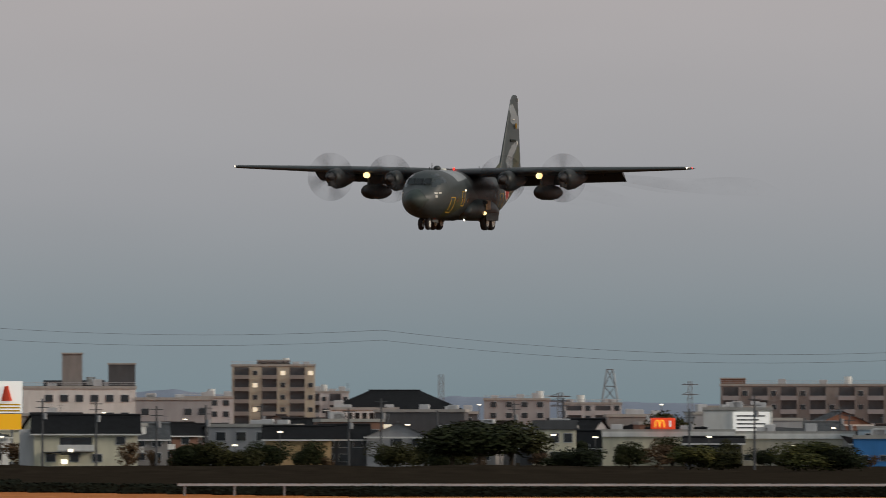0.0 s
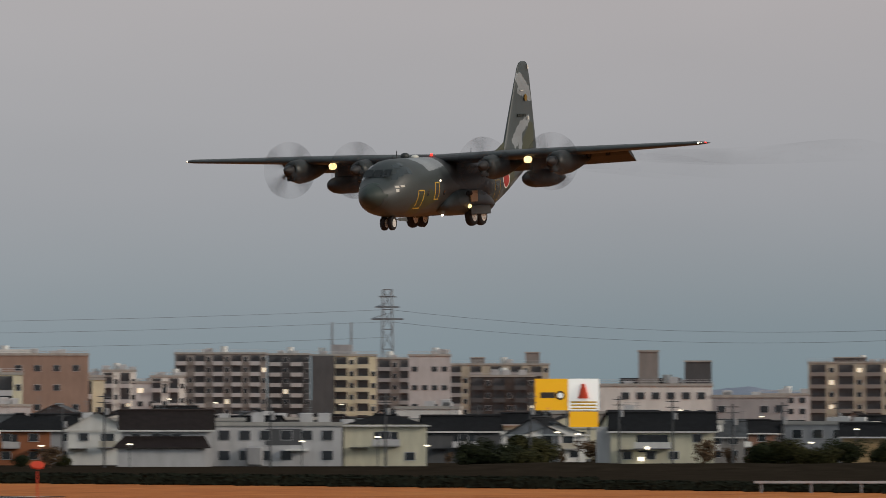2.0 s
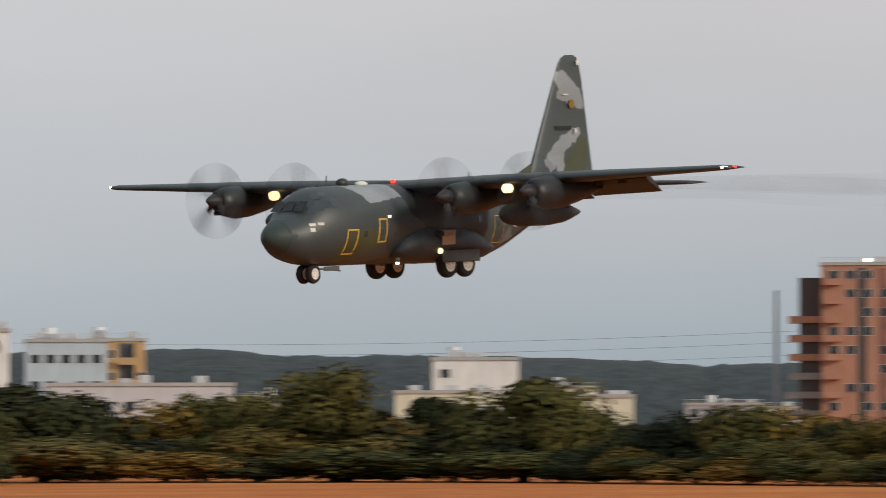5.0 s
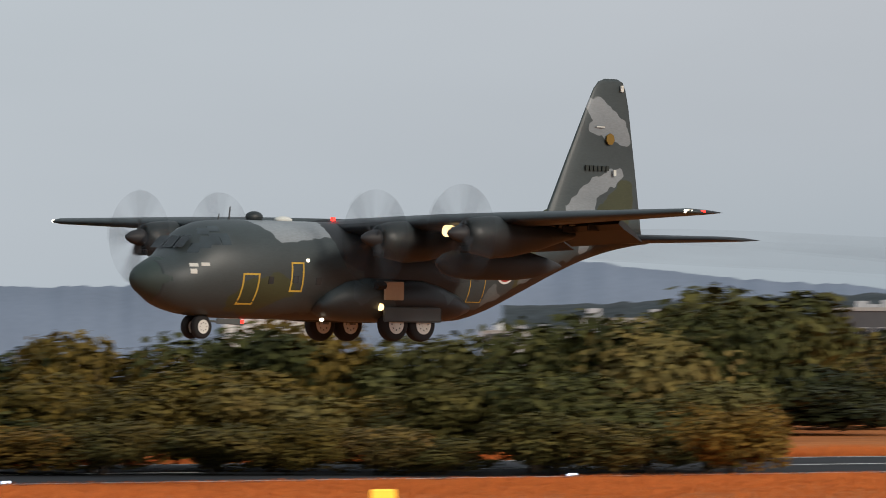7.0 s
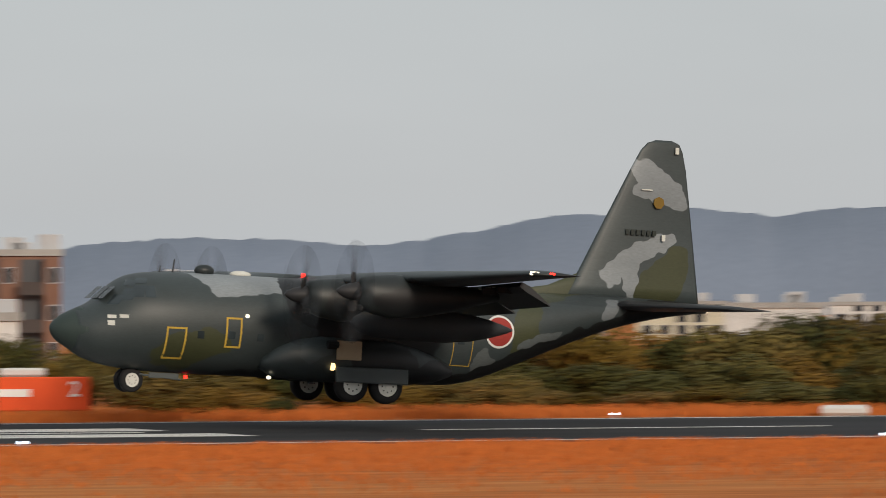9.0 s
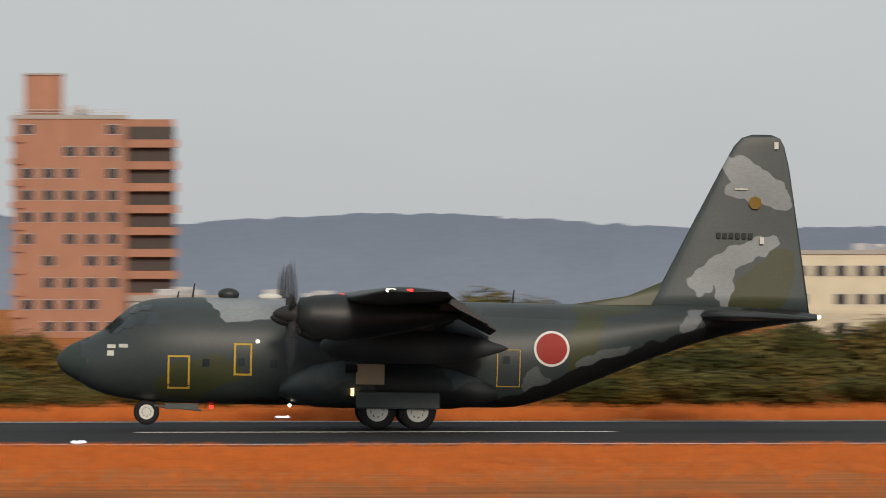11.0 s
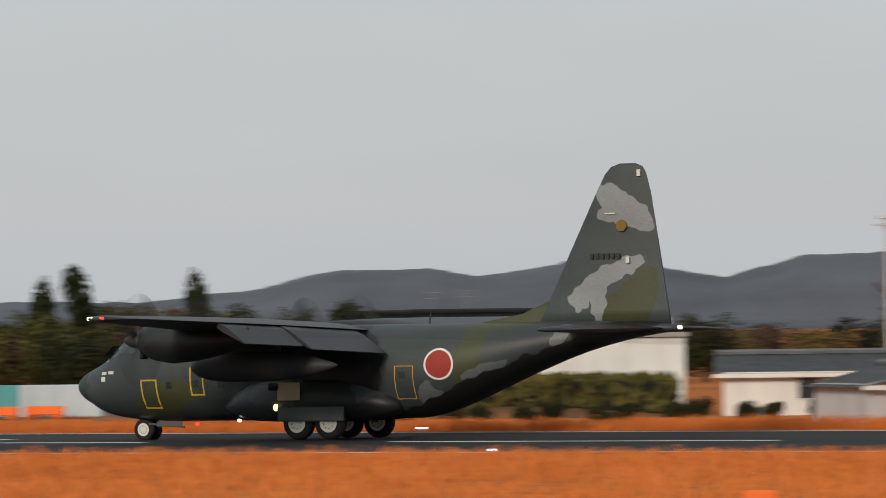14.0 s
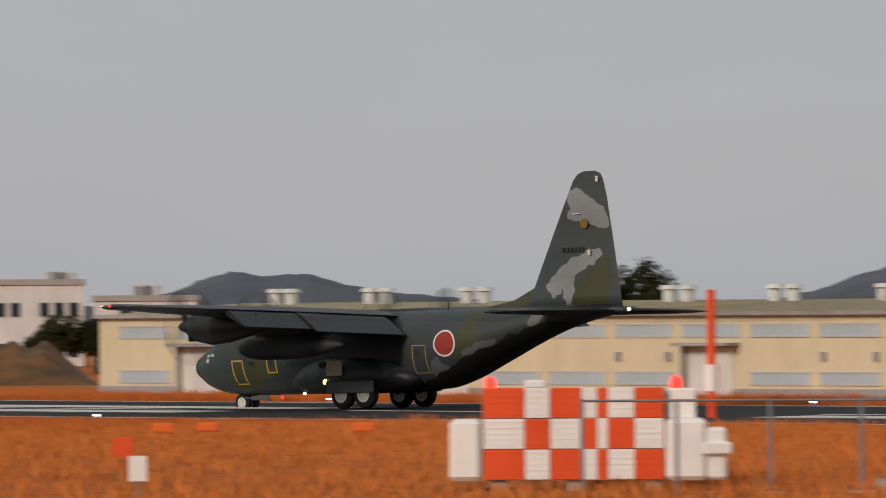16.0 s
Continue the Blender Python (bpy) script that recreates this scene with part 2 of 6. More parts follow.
RW0, RW1 = 213.0, 256.0
runway = new("runway", to_mesh("runway", cube(-1500, 420, RW0, RW1, -0.3, 0.05), M["asphalt"]))
tagged(runway, "dark grey asphalt runway with white markings", "runway", kind="structure")
for x0, x1, y0, y1 in ((-1500, 420, RW0 + 1.3, RW0 + 1.75), (-1500, 420, RW1 - 1.75, RW1 - 1.3)):
    part("edge_stripe", cube(x0, x1, y0, y1, 0.05, 0.062), M["marking"], runway)
for x0, x1 in ((64, 80), (-71, -47), (-178, -143), (-290, -215)):
    for y0 in (226.5, 228.3, 230.1, 237.5, 239.3, 241.1):
        part("touchdown_marking", cube(x0, x1, y0, y0 + 1.1, 0.05, 0.062), M["marking"], runway)
for i in range(26):
    x = -420 + i * 30
    part("centre_stripe", cube(x, x + 18, 234.2, 234.8, 0.05, 0.062), M["marking"], runway)

# far strip of grass, taxiway lights
bm = rod(bmesh.new(), (0, 0, 0), (0, 0, 0.16), 0.1, 0.08)
lamp0 = thing("runway_edge_lamp", pose(-10, RW0 - 1.2, 0), "low white elevated lamp beside the runway edge", "runway lamp", "runway edge lamps")
part("base", bm, M["steel"], lamp0)
part("lens", cube(-0.1, 0.1, -0.08, 0.08, 0.16, 0.25, bevel=0.03), M["lamp_blue"], lamp0, "glowing white lens")
for i in range(-8, 9):
    for y in (RW0 - 1.2, RW1 + 1.2):
        x = i * 34 + (6 if y > 240 else -2)
        if (x, y) != (-10, RW0 - 1.2):
            copy_thing(lamp0, pose(x, y, 0))


def hill(name, label, material, d, crest, rough, seed):
    """A far range of hills from its summits and saddles (bearing, degrees above eye level), with a rough wooded crest."""
    noise.seed_set(seed)
    crest = sorted(crest)
    az0, az1 = crest[0][0], crest[-1][0]
    n, cols = int((az1 - az0) / 0.06), 9
    rings = []
    bm = bmesh.new()
    for i in range(n + 1):
        az = az0 + (az1 - az0) * i / n
        k = max(j for j in range(len(crest) - 1) if crest[j][0] <= az + 1e-6)
        (a0, e0), (a1, e1) = crest[k], crest[k + 1]
        f = (az - a0) / (a1 - a0)
        el = e0 + (e1 - e0) * (0.6 * f + 0.4 * f * f * (3 - 2 * f))
        h = 5 + d * math.tan(radians(el))
        h += rough * (0.5 * noise.noise(Vector((az * 2.2, seed, 0))) + 0.45 * noise.noise(Vector((az * 6.2, seed, 3))) + 0.35 * noise.noise(Vector((az * 17, seed, 5))))
        row = []
        for j in range(cols):
            f = j / (cols - 1)
            dd = d + 420 * (f - 0.5)
            z = -6 + (h + 6) * (math.sin(math.pi * f) ** 0.8 * (1 + 0.10 * noise.noise(Vector((az * 1.6, f * 5, seed))) * abs(f - 0.5) * 2)) if 0 < f < 1 else -6
            row.append(bm.verts.new((dd * math.sin(radians(az)), dd * math.cos(radians(az)), z)))
        rings.append(row)
    for a, b in zip(rings, rings[1:]):
        for j in range(cols - 1):
            bm.faces.new((a[j], a[j + 1], b[j + 1], b[j]))
    ob = new(name, to_mesh(name, bm, material, True))
    return tagged(ob, label, "hills", kind="structure")


hill("backdrop_hills_east", "distant mountain with blue-grey haze in its paint", M["hill"], 4000,
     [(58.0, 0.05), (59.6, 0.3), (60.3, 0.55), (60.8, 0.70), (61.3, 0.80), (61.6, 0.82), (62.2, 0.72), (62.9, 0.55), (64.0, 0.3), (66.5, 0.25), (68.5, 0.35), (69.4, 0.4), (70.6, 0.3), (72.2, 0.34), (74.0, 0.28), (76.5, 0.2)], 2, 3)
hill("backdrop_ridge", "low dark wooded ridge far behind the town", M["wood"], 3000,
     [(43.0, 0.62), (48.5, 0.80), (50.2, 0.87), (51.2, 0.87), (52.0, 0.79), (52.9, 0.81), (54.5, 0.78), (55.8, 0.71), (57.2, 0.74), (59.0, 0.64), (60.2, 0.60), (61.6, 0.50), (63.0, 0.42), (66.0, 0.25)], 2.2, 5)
hill("backdrop_range", "long mountain range painted haze-blue under a dull sky", M["hill"], 4000,
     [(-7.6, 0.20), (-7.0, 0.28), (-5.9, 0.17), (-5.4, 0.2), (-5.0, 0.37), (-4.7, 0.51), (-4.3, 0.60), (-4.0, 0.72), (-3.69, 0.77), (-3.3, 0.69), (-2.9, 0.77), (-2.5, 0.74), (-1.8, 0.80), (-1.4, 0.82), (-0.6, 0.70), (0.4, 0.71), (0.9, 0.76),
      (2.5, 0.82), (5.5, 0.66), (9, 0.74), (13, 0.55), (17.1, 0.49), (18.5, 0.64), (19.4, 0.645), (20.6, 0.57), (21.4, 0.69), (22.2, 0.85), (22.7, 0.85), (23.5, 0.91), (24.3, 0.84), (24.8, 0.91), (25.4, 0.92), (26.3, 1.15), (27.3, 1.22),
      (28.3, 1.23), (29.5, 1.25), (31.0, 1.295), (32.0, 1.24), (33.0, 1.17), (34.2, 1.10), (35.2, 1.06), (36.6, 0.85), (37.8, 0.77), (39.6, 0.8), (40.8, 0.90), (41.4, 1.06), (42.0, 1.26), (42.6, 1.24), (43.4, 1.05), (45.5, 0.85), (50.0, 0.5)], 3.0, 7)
hill("backdrop_hills_mid", "wooded hills in haze-tinted grey-blue behind the airfield", M["hill_near"], 3500,
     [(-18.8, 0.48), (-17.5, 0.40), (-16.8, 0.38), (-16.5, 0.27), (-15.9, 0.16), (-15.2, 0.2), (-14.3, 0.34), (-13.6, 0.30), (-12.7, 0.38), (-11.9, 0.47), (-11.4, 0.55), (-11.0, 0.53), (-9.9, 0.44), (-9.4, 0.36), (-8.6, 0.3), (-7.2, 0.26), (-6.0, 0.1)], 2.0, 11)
hill("backdrop_hills_west", "wooded hills in haze-tinted grey-blue with a pointed summit", M["hill_near"], 3500,
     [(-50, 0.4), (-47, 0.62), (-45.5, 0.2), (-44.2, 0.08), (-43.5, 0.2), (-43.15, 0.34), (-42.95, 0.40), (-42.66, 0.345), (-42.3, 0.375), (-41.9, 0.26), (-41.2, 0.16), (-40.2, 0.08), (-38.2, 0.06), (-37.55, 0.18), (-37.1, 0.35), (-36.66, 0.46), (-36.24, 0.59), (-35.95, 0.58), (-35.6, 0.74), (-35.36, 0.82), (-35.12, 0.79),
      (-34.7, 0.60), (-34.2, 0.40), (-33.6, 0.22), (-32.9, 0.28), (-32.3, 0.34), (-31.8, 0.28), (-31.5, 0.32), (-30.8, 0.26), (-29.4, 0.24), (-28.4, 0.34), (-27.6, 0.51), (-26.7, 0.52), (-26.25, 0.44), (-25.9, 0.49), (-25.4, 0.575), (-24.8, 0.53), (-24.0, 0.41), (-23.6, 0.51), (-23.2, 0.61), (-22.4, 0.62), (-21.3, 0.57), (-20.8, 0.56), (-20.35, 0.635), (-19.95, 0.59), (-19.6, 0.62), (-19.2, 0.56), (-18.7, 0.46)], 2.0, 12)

# ---- aircraft ----


def camo_material(name, base, blobs, belly=True):
    """Matt camouflage: rounded patches with wandering edges, in the aircraft's own space."""
    k = Nodes(name, 0.62)
    sep = k.n.new("ShaderNodeSeparateXYZ")
    k.l.new(k.tc.outputs["Object"], sep.inputs[0])
    w1, w2 = k.noise(0.9, 2), k.noise(0.8, 2, (1, 1, 1.3))
    x = k.math("ADD", sep.outputs["X"], k.math("MULTIPLY", k.math("SUBTRACT", w1, 0.5), 1.3))
    z = k.math("ADD", sep.outputs["Z"], k.math("MULTIPLY", k.math("SUBTRACT", w2, 0.5), 1.0))
    grime, fine = k.noise(0.5, 6, (0.5, 1, 1)), k.noise(9, 4, (0.6, 1, 2))
    c = k.mix(1.0, base, base)
    for col, cx, cz, rx, rz, ang in blobs:
        ca, sa = math.cos(radians(ang)), math.sin(radians(ang))
        dx, dz = k.math("SUBTRACT", x, cx), k.math("SUBTRACT", z, cz)
        u = k.math("DIVIDE", k.math("ADD", k.math("MULTIPLY", dx, ca), k.math("MULTIPLY", dz, sa)), rx)
        v = k.math("DIVIDE", k.math("SUBTRACT", k.math("MULTIPLY", dz, ca), k.math("MULTIPLY", dx, sa)), rz)
        r = k.math("ADD", k.math("MULTIPLY", u, u), k.math("MULTIPLY", v, v))
        c = k.mix(k.ramp(r, [(0.92, (1, 1, 1)), (1.0, (0, 0, 0))]), c, col)
    c = k.mix(1.0, c, k.ramp(grime, [(0.25, (0.72, 0.72, 0.72)), (0.75, (1.12, 1.12, 1.12))]), "MULTIPLY")
    c = k.mix(1.0, c, k.ramp(fine, [(0.3, (0.9, 0.9, 0.9)), (0.7, (1.08, 1.08, 1.08))]), "MULTIPLY")
    k.colour(c)
    k.b.inputs["Specular IOR Level"].default_value = 0.45
    k.b.inputs["Roughness"].default_value = 0.48
    k.bump(grime, 0.04, 0.03)
    return k.m


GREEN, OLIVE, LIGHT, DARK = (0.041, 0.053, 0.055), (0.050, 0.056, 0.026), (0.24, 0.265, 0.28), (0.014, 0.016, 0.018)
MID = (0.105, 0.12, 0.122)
# belly ellipses: dark scalloped underside paint, with the underside's shade put in too
M["camo_body"] = camo_material("camouflage_and_belly_shade", GREEN, [
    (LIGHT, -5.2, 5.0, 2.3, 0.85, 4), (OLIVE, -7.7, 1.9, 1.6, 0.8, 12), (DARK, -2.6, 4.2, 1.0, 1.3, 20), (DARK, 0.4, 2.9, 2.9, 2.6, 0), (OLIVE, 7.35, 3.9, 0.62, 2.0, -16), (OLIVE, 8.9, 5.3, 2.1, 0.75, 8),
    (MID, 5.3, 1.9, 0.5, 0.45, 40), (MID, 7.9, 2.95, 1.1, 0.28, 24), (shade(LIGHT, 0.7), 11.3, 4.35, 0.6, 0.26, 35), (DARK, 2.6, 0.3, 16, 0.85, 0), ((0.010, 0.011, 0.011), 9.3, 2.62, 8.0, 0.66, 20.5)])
M["camo_pod"] = camo_material("camouflage_gear_pod", shade(GREEN, 0.9), [(DARK, 0.6, 1.8, 1.5, 2.0, 0), (shade(GREEN, 1.3), -2.4, 2.2, 0.8, 0.5, 30), (DARK, 3.0, 1.2, 1.2, 0.7, 0)])
M["camo_fin"] = camo_material("camouflage_fin", shade(GREEN, 1.2), [
    (LIGHT, 13.95, 9.8, 1.6, 0.72, -32), (LIGHT, 13.35, 9.6, 0.85, 0.4, 0), (LIGHT, 12.75, 6.6, 1.75, 0.46, 36), (LIGHT, 12.75, 5.9, 0.42, 1.25, -4), (LIGHT, 14.2, 7.35, 0.85, 0.3, 12), (OLIVE, 14.15, 5.5, 0.95, 1.95, -33)])
M["camo_wing"] = camo_material("camouflage_wing", shade(DARK, 1.4), [(GREEN, -1.5, 5.4, 1.2, 0.6, 0)])
M["camo_nacelle"] = camo_material("camouflage_nacelle", shade(GREEN, 0.5), [(DARK, -1.5, 4.0, 2.2, 0.6, 0)])
M["tank_grey"] = plain("tank_paint", (0.030, 0.033, 0.036), 0.6, grain=2, vary=0.25)
M["radome"] = plain("radome_paint", (0.036, 0.052, 0.048), 0.55, grain=2, vary=0.12)
M["door_yellow"] = plain("yellow_outline", (0.50, 0.33, 0.05), 0.7)
M["pod_tan"] = plain("tan_panel", (0.46, 0.35, 0.23), 0.6, vary=0.1)
M["pod_grey"] = plain("grey_gear_door", (0.085, 0.098, 0.10), 0.6, vary=0.15)
M["tyre"] = plain("tyre_rubber", (0.016, 0.016, 0.017), 0.85)
M["rim"] = plain("white_rim", (0.62, 0.62, 0.58), 0.5, vary=0.12)
M["blade_black"] = plain("propeller_black", (0.03, 0.03, 0.032), 0.55)
k = Nodes("spinning_blades", 0.5)
k.b.inputs["Base Color"].default_value, k.b.inputs["Alpha"].default_value = (0.03, 0.03, 0.032, 1), 0.2
M["blade_spin"] = k.m
k = Nodes("blade_sweep", 0.6)
k.b.inputs["Base Color"].default_value, k.b.inputs["Alpha"].default_value = (0.05, 0.05, 0.052, 1), 0.085
M["blade_sweep"] = k.m
M["canopy"] = glassy("cockpit_glass", (0.03, 0.04, 0.045), 0.06)
M["roundel_red"] = plain("roundel_red", (0.30, 0.035, 0.028), 0.65, vary=0.12)
M["roundel_white"] = plain("roundel_white", (0.66, 0.66, 0.64), 0.65, vary=0.1)
M["emblem"] = plain("emblem_ochre", (0.20, 0.12, 0.02), 0.7)
M["panel_pale"] = plain("pale_marking_gap_light", (0.6, 0.6, 0.55), 0.7)
M["serial"] = plain("serial_paint", (0.03, 0.036, 0.032), 0.7)
M["black"] = plain("black_paint", (0.012, 0.012, 0.013), 0.7)

aircraft = thing("transport_aircraft", pose(494.4, 159.8, 22.05), "four-engined military transport aircraft in grey-green camouflage, gear and flaps down, landing", "aircraft")
A0 = 13.1        # main gear, metres behind the nose


def body_ring(a, zb, zt, hw, n=36, p=2.15):
    """A rounded cross-section of the fuselage, a metres behind the nose."""
    zc, hh = (zb + zt) / 2, (zt - zb) / 2
    out = []
    for i in range(n):
        th = 2 * math.pi * i / n
        c, s = math.cos(th), math.sin(th)
        out.append(Vector((a - A0, hw * math.copysign(abs(c) ** (2 / p), c), zc + hh * math.copysign(abs(s) ** (2 / p), s))))
    return out


BODY = [(0.9, 1.62, 3.22, 0.92), (1.35, 1.36, 3.42, 1.2), (1.85, 1.18, 3.72, 1.42), (2.4, 1.05, 4.22, 1.62), (2.9, 0.98, 4.6, 1.78), (3.5, 0.92, 4.83, 1.93), (4.3, 0.88, 4.93, 2.06),
        (5.5, 0.86, 4.97, 2.14), (9.0, 0.85, 4.98, 2.16), (13.0, 0.85, 4.98, 2.16), (16.5, 0.87, 4.96, 2.16), (17.8, 0.93, 4.95, 2.14), (19.2, 1.32, 4.95, 2.05), (21.0, 2.04, 4.95, 1.86),
        (23.0, 2.86, 4.97, 1.56), (25.0, 3.57, 4.97, 1.2), (27.0, 4.08, 4.93, 0.85), (28.6, 4.35, 4.85, 0.52), (29.5, 4.45, 4.7, 0.2)]


def smooth_rows(rows, steps=4):
    """Cubic in-between rows, so that the skin bends evenly."""
    out = []
    for i in range(len(rows) - 1):
        p0, p1, p2, p3 = (np.array(rows[max(0, min(len(rows) - 1, j))]) for j in (i - 1, i, i + 1, i + 2))
        for k in range(steps):
            t = k / steps
            m1 = (p2 - p0) / max(1e-6, p2[0] - p0[0]) * (p2[0] - p1[0])
            m2 = (p3 - p1) / max(1e-6, p3[0] - p1[0]) * (p2[0] - p1[0])
            out.append(tuple((2 * t**3 - 3 * t**2 + 1) * p1 + (t**3 - 2 * t**2 + t) * m1 + (-2 * t**3 + 3 * t**2) * p2 + (t**3 - t**2) * m2))
    out.append(rows[-1])
    return out


ROWS = smooth_rows(BODY)
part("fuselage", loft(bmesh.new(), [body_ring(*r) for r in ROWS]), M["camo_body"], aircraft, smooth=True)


def side_y(a, z):
    """Half-width of the fuselage at a and z."""
    for r0, r1 in zip(ROWS, ROWS[1:]):
        if r0[0] <= a <= r1[0]:
            f = (a - r0[0]) / (r1[0] - r0[0])
            zb, zt, hw = (r0[i] + (r1[i] - r0[i]) * f for i in (1, 2, 3))
            s = min(0.999, abs(z - (zb + zt) / 2) / ((zt - zb) / 2))
            return hw * (1 - s ** 2.15) ** (1 / 2.15)
    return 0.5


def skin_patch(name, corners, material, lift, label="", both=True, n=6):
    """A thin plate that follows the fuselage side; corners are (a, z), in order round it."""
    for side in ((-1, 1) if both else (-1,)):
        bm = bmesh.new()
        c = [np.array(p, float) for p in corners]
        grid = []
        for i in range(n + 1):
            row = []
            for j in range(n + 1):
                u, v = i / n, j / n
                a, z = (1 - u) * ((1 - v) * c[0] + v * c[3]) + u * ((1 - v) * c[1] + v * c[2])
                row.append([bm.verts.new((a - A0, side * (side_y(a, z) + o), z)) for o in (lift - 0.05, lift)])
            grid.append(row)
        for i in range(n):
            for j in range(n):
                for o in (0, 1):
                    bm.faces.new((grid[i][j][o], grid[i + 1][j][o], grid[i + 1][j + 1][o], grid[i][j + 1][o]))
        rim = [grid[i][0] for i in range(n + 1)] + [grid[n][j] for j in range(1, n + 1)] + [grid[i][n] for i in range(n - 1, -1, -1)] + [grid[0][j] for j in range(n - 1, 0, -1)]
        for p, q in zip(rim, rim[1:] + rim[:1]):
            bm.faces.new((p[0], q[0], q[1], p[1]))
        part(name, bm, material, aircraft, label)


# nose
NOSE = [(0.0, 2.42, 2.46, 0.02), (0.05, 2.26, 2.62, 0.18), (0.2, 2.06, 2.80, 0.4), (0.45, 1.86, 3.0, 0.64), (0.9, 1.615, 3.225, 0.925), (1.25, 1.41, 3.385, 1.145)]
part("radome", loft(bmesh.new(), [body_ring(*r, p=2.05) for r in smooth_rows(NOSE, 3)]), M["radome"], aircraft, "grey-green rounded nose cone", smooth=True)


def outline(name, a0, a1, z0, z1, lean=0.0, w=0.075):
    """A painted door outline of four strips."""
    for c in (((a0, z0), (a1, z0), (a1, z0 + w), (a0, z0 + w)), ((a0 + lean, z1 - w), (a1 + lean, z1 - w), (a1 + lean, z1), (a0 + lean, z1)),
              ((a0, z0), (a0 + w, z0), (a0 + w + lean, z1), (a0 + lean, z1)), ((a1 - w, z0), (a1, z0), (a1 + lean, z1), (a1 - w + lean, z1))):
        skin_patch(name, c, M["door_yellow"], 0.012, both=False, n=4)


outline("crew_door_outline", 4.28, 5.14, 1.42, 2.72)
outline("escape_hatch_outline", 6.82, 7.52, 1.98, 3.22)
outline("rear_door_outline", 16.95, 17.85, 1.7, 3.15, w=0.03)
# cockpit windows
for a0, a1, z0, z1, l in ((2.02, 2.38, 3.52, 3.92, 0.34), (2.46, 2.9, 3.72, 4.2, 0.3), (2.98, 3.36, 3.86, 4.34, 0.1), (3.44, 3.86, 3.86, 4.34, 0.0), (2.75, 3.1, 4.3, 4.55, 0.2), (3.2, 3.6, 4.42, 4.64, 0.1)):
    skin_patch("cockpit_window", ((a0, z0), (a1, z0), (a1 + l, z1), (a0 + l, z1)), M["canopy"], 0.014, "dark cockpit glass", n=4)
for y in (-0.72, 0.0, 0.72):
    bm = bmesh.new()
    vs = [bm.verts.new(p) for p in ((1.83 - A0, y - 0.32, 3.74), (1.83 - A0, y + 0.32, 3.74), (2.36 - A0, y + 0.3, 4.24), (2.36 - A0, y - 0.3, 4.24))]
    bm.faces.new(vs)
    bmesh.ops.solidify(bm, geom=bm.faces[:], thickness=0.06)
    part("windshield_pane", bm, M["canopy"], aircraft, "dark windshield glass")
# pale stencils and small windows
for a, z, w, h in ((1.95, 2.95, 0.32, 0.14), (2.4, 2.98, 0.34, 0.14), (1.95, 2.66, 0.26, 0.2)):
    skin_patch("stencil", ((a, z), (a + w, z), (a + w, z + h), (a, z + h)), M["panel_pale"], 0.014, "pale stencil panel", n=2)
for a, z in ((5.75, 2.45), (8.35, 2.45), (7.1, 2.5), (15.6, 3.0), (17.3, 2.75)):
    skin_patch("porthole", ((a - 0.14, z - 0.15), (a + 0.14, z - 0.15), (a + 0.14, z + 0.15), (a - 0.14, z + 0.15)), M["canopy"], 0.014, "dark round window", n=2)


def disc(name, a, z, r0, r1, material, lift, side):
    """A ring or disc painted on the fuselage side."""
    bm = bmesh.new()
    n = 40
    ringv = []
    for r in (r0, (r0 + r1) / 2, r1):
        ringv.append([bm.verts.new((a + r * math.cos(2 * math.pi * i / n) - A0, side * (side_y(a + r * math.cos(2 * math.pi * i / n), z + r * math.sin(2 * math.pi * i / n)) + lift), z + r * math.sin(2 * math.pi * i / n))) for i in range(n)])
    for p, q in zip(ringv, ringv[1:]):
        for i in range(n):
            bm.faces.new((p[i], p[(i + 1) % n], q[(i + 1) % n], q[i]))
    if r0 < 0.05:
        bm.faces.new(ringv[0])
    part(name, bm, material, aircraft)


for side in (-1, 1):
    disc("roundel_disc", 19.05, 3.2, 0.01, 0.60, M["roundel_red"], 0.022, side)
    disc("roundel_ring", 19.05, 3.2, 0.60, 0.69, M["roundel_white"], 0.022, side)

# gear pods
for s in (-1, 1):
    rings = []
    for a, zb, zt, y1 in ((8.6, 1.25, 1.7, 2.1), (9.1, 0.98, 2.2, 2.28), (9.9, 0.82, 2.62, 2.5), (11.0, 0.78, 2.78, 2.62), (14.2, 0.78, 2.7, 2.62), (15.3, 0.82, 2.45, 2.5), (16.3, 0.95, 2.1, 2.28), (17.0, 1.2, 1.7, 2.05)):
        rings.append([Vector((a - A0, s * (1.2 + (y1 - 1.2) * max(0.0, math.cos(th)) ** 0.6), (zb + zt) / 2 + (zt - zb) / 2 * math.sin(th))) for th in [(-90 + 180 * i / 14) * math.pi / 180 for i in range(15)]] + [Vector((a - A0, s * 1.1, (zb + zt) / 2))])
    part("gear_pod", loft(bmesh.new(), rings), M["camo_pod"], aircraft, smooth=True)
    part("gear_door", cube(-1.6, 1.65, min(s * 2.66, s * 2.73), max(s * 2.66, s * 2.73), 0.80, 1.45, bevel=0.06), M["pod_grey"], aircraft, "grey main gear door")
    part("air_deflector", cube(-1.6, -0.5, min(s * 2.66, s * 2.74), max(s * 2.66, s * 2.74), 1.72, 2.5, bevel=0.02), M["pod_tan"], aircraft, "tan panel above the gear")
    part("intake", rod(bmesh.new(), (-2.0, s * 2.66, 2.32), (-1.55, s * 2.66, 2.32), 0.17), M["black"], aircraft)
    part("taxi_lamp", rod(bmesh.new(), (-1.78, s * 2.62, 1.42), (-1.66, s * 2.62, 1.42), 0.15 if s < 0 else 0.12), M["lamp_warm"], aircraft, "bright warm taxi lamp")

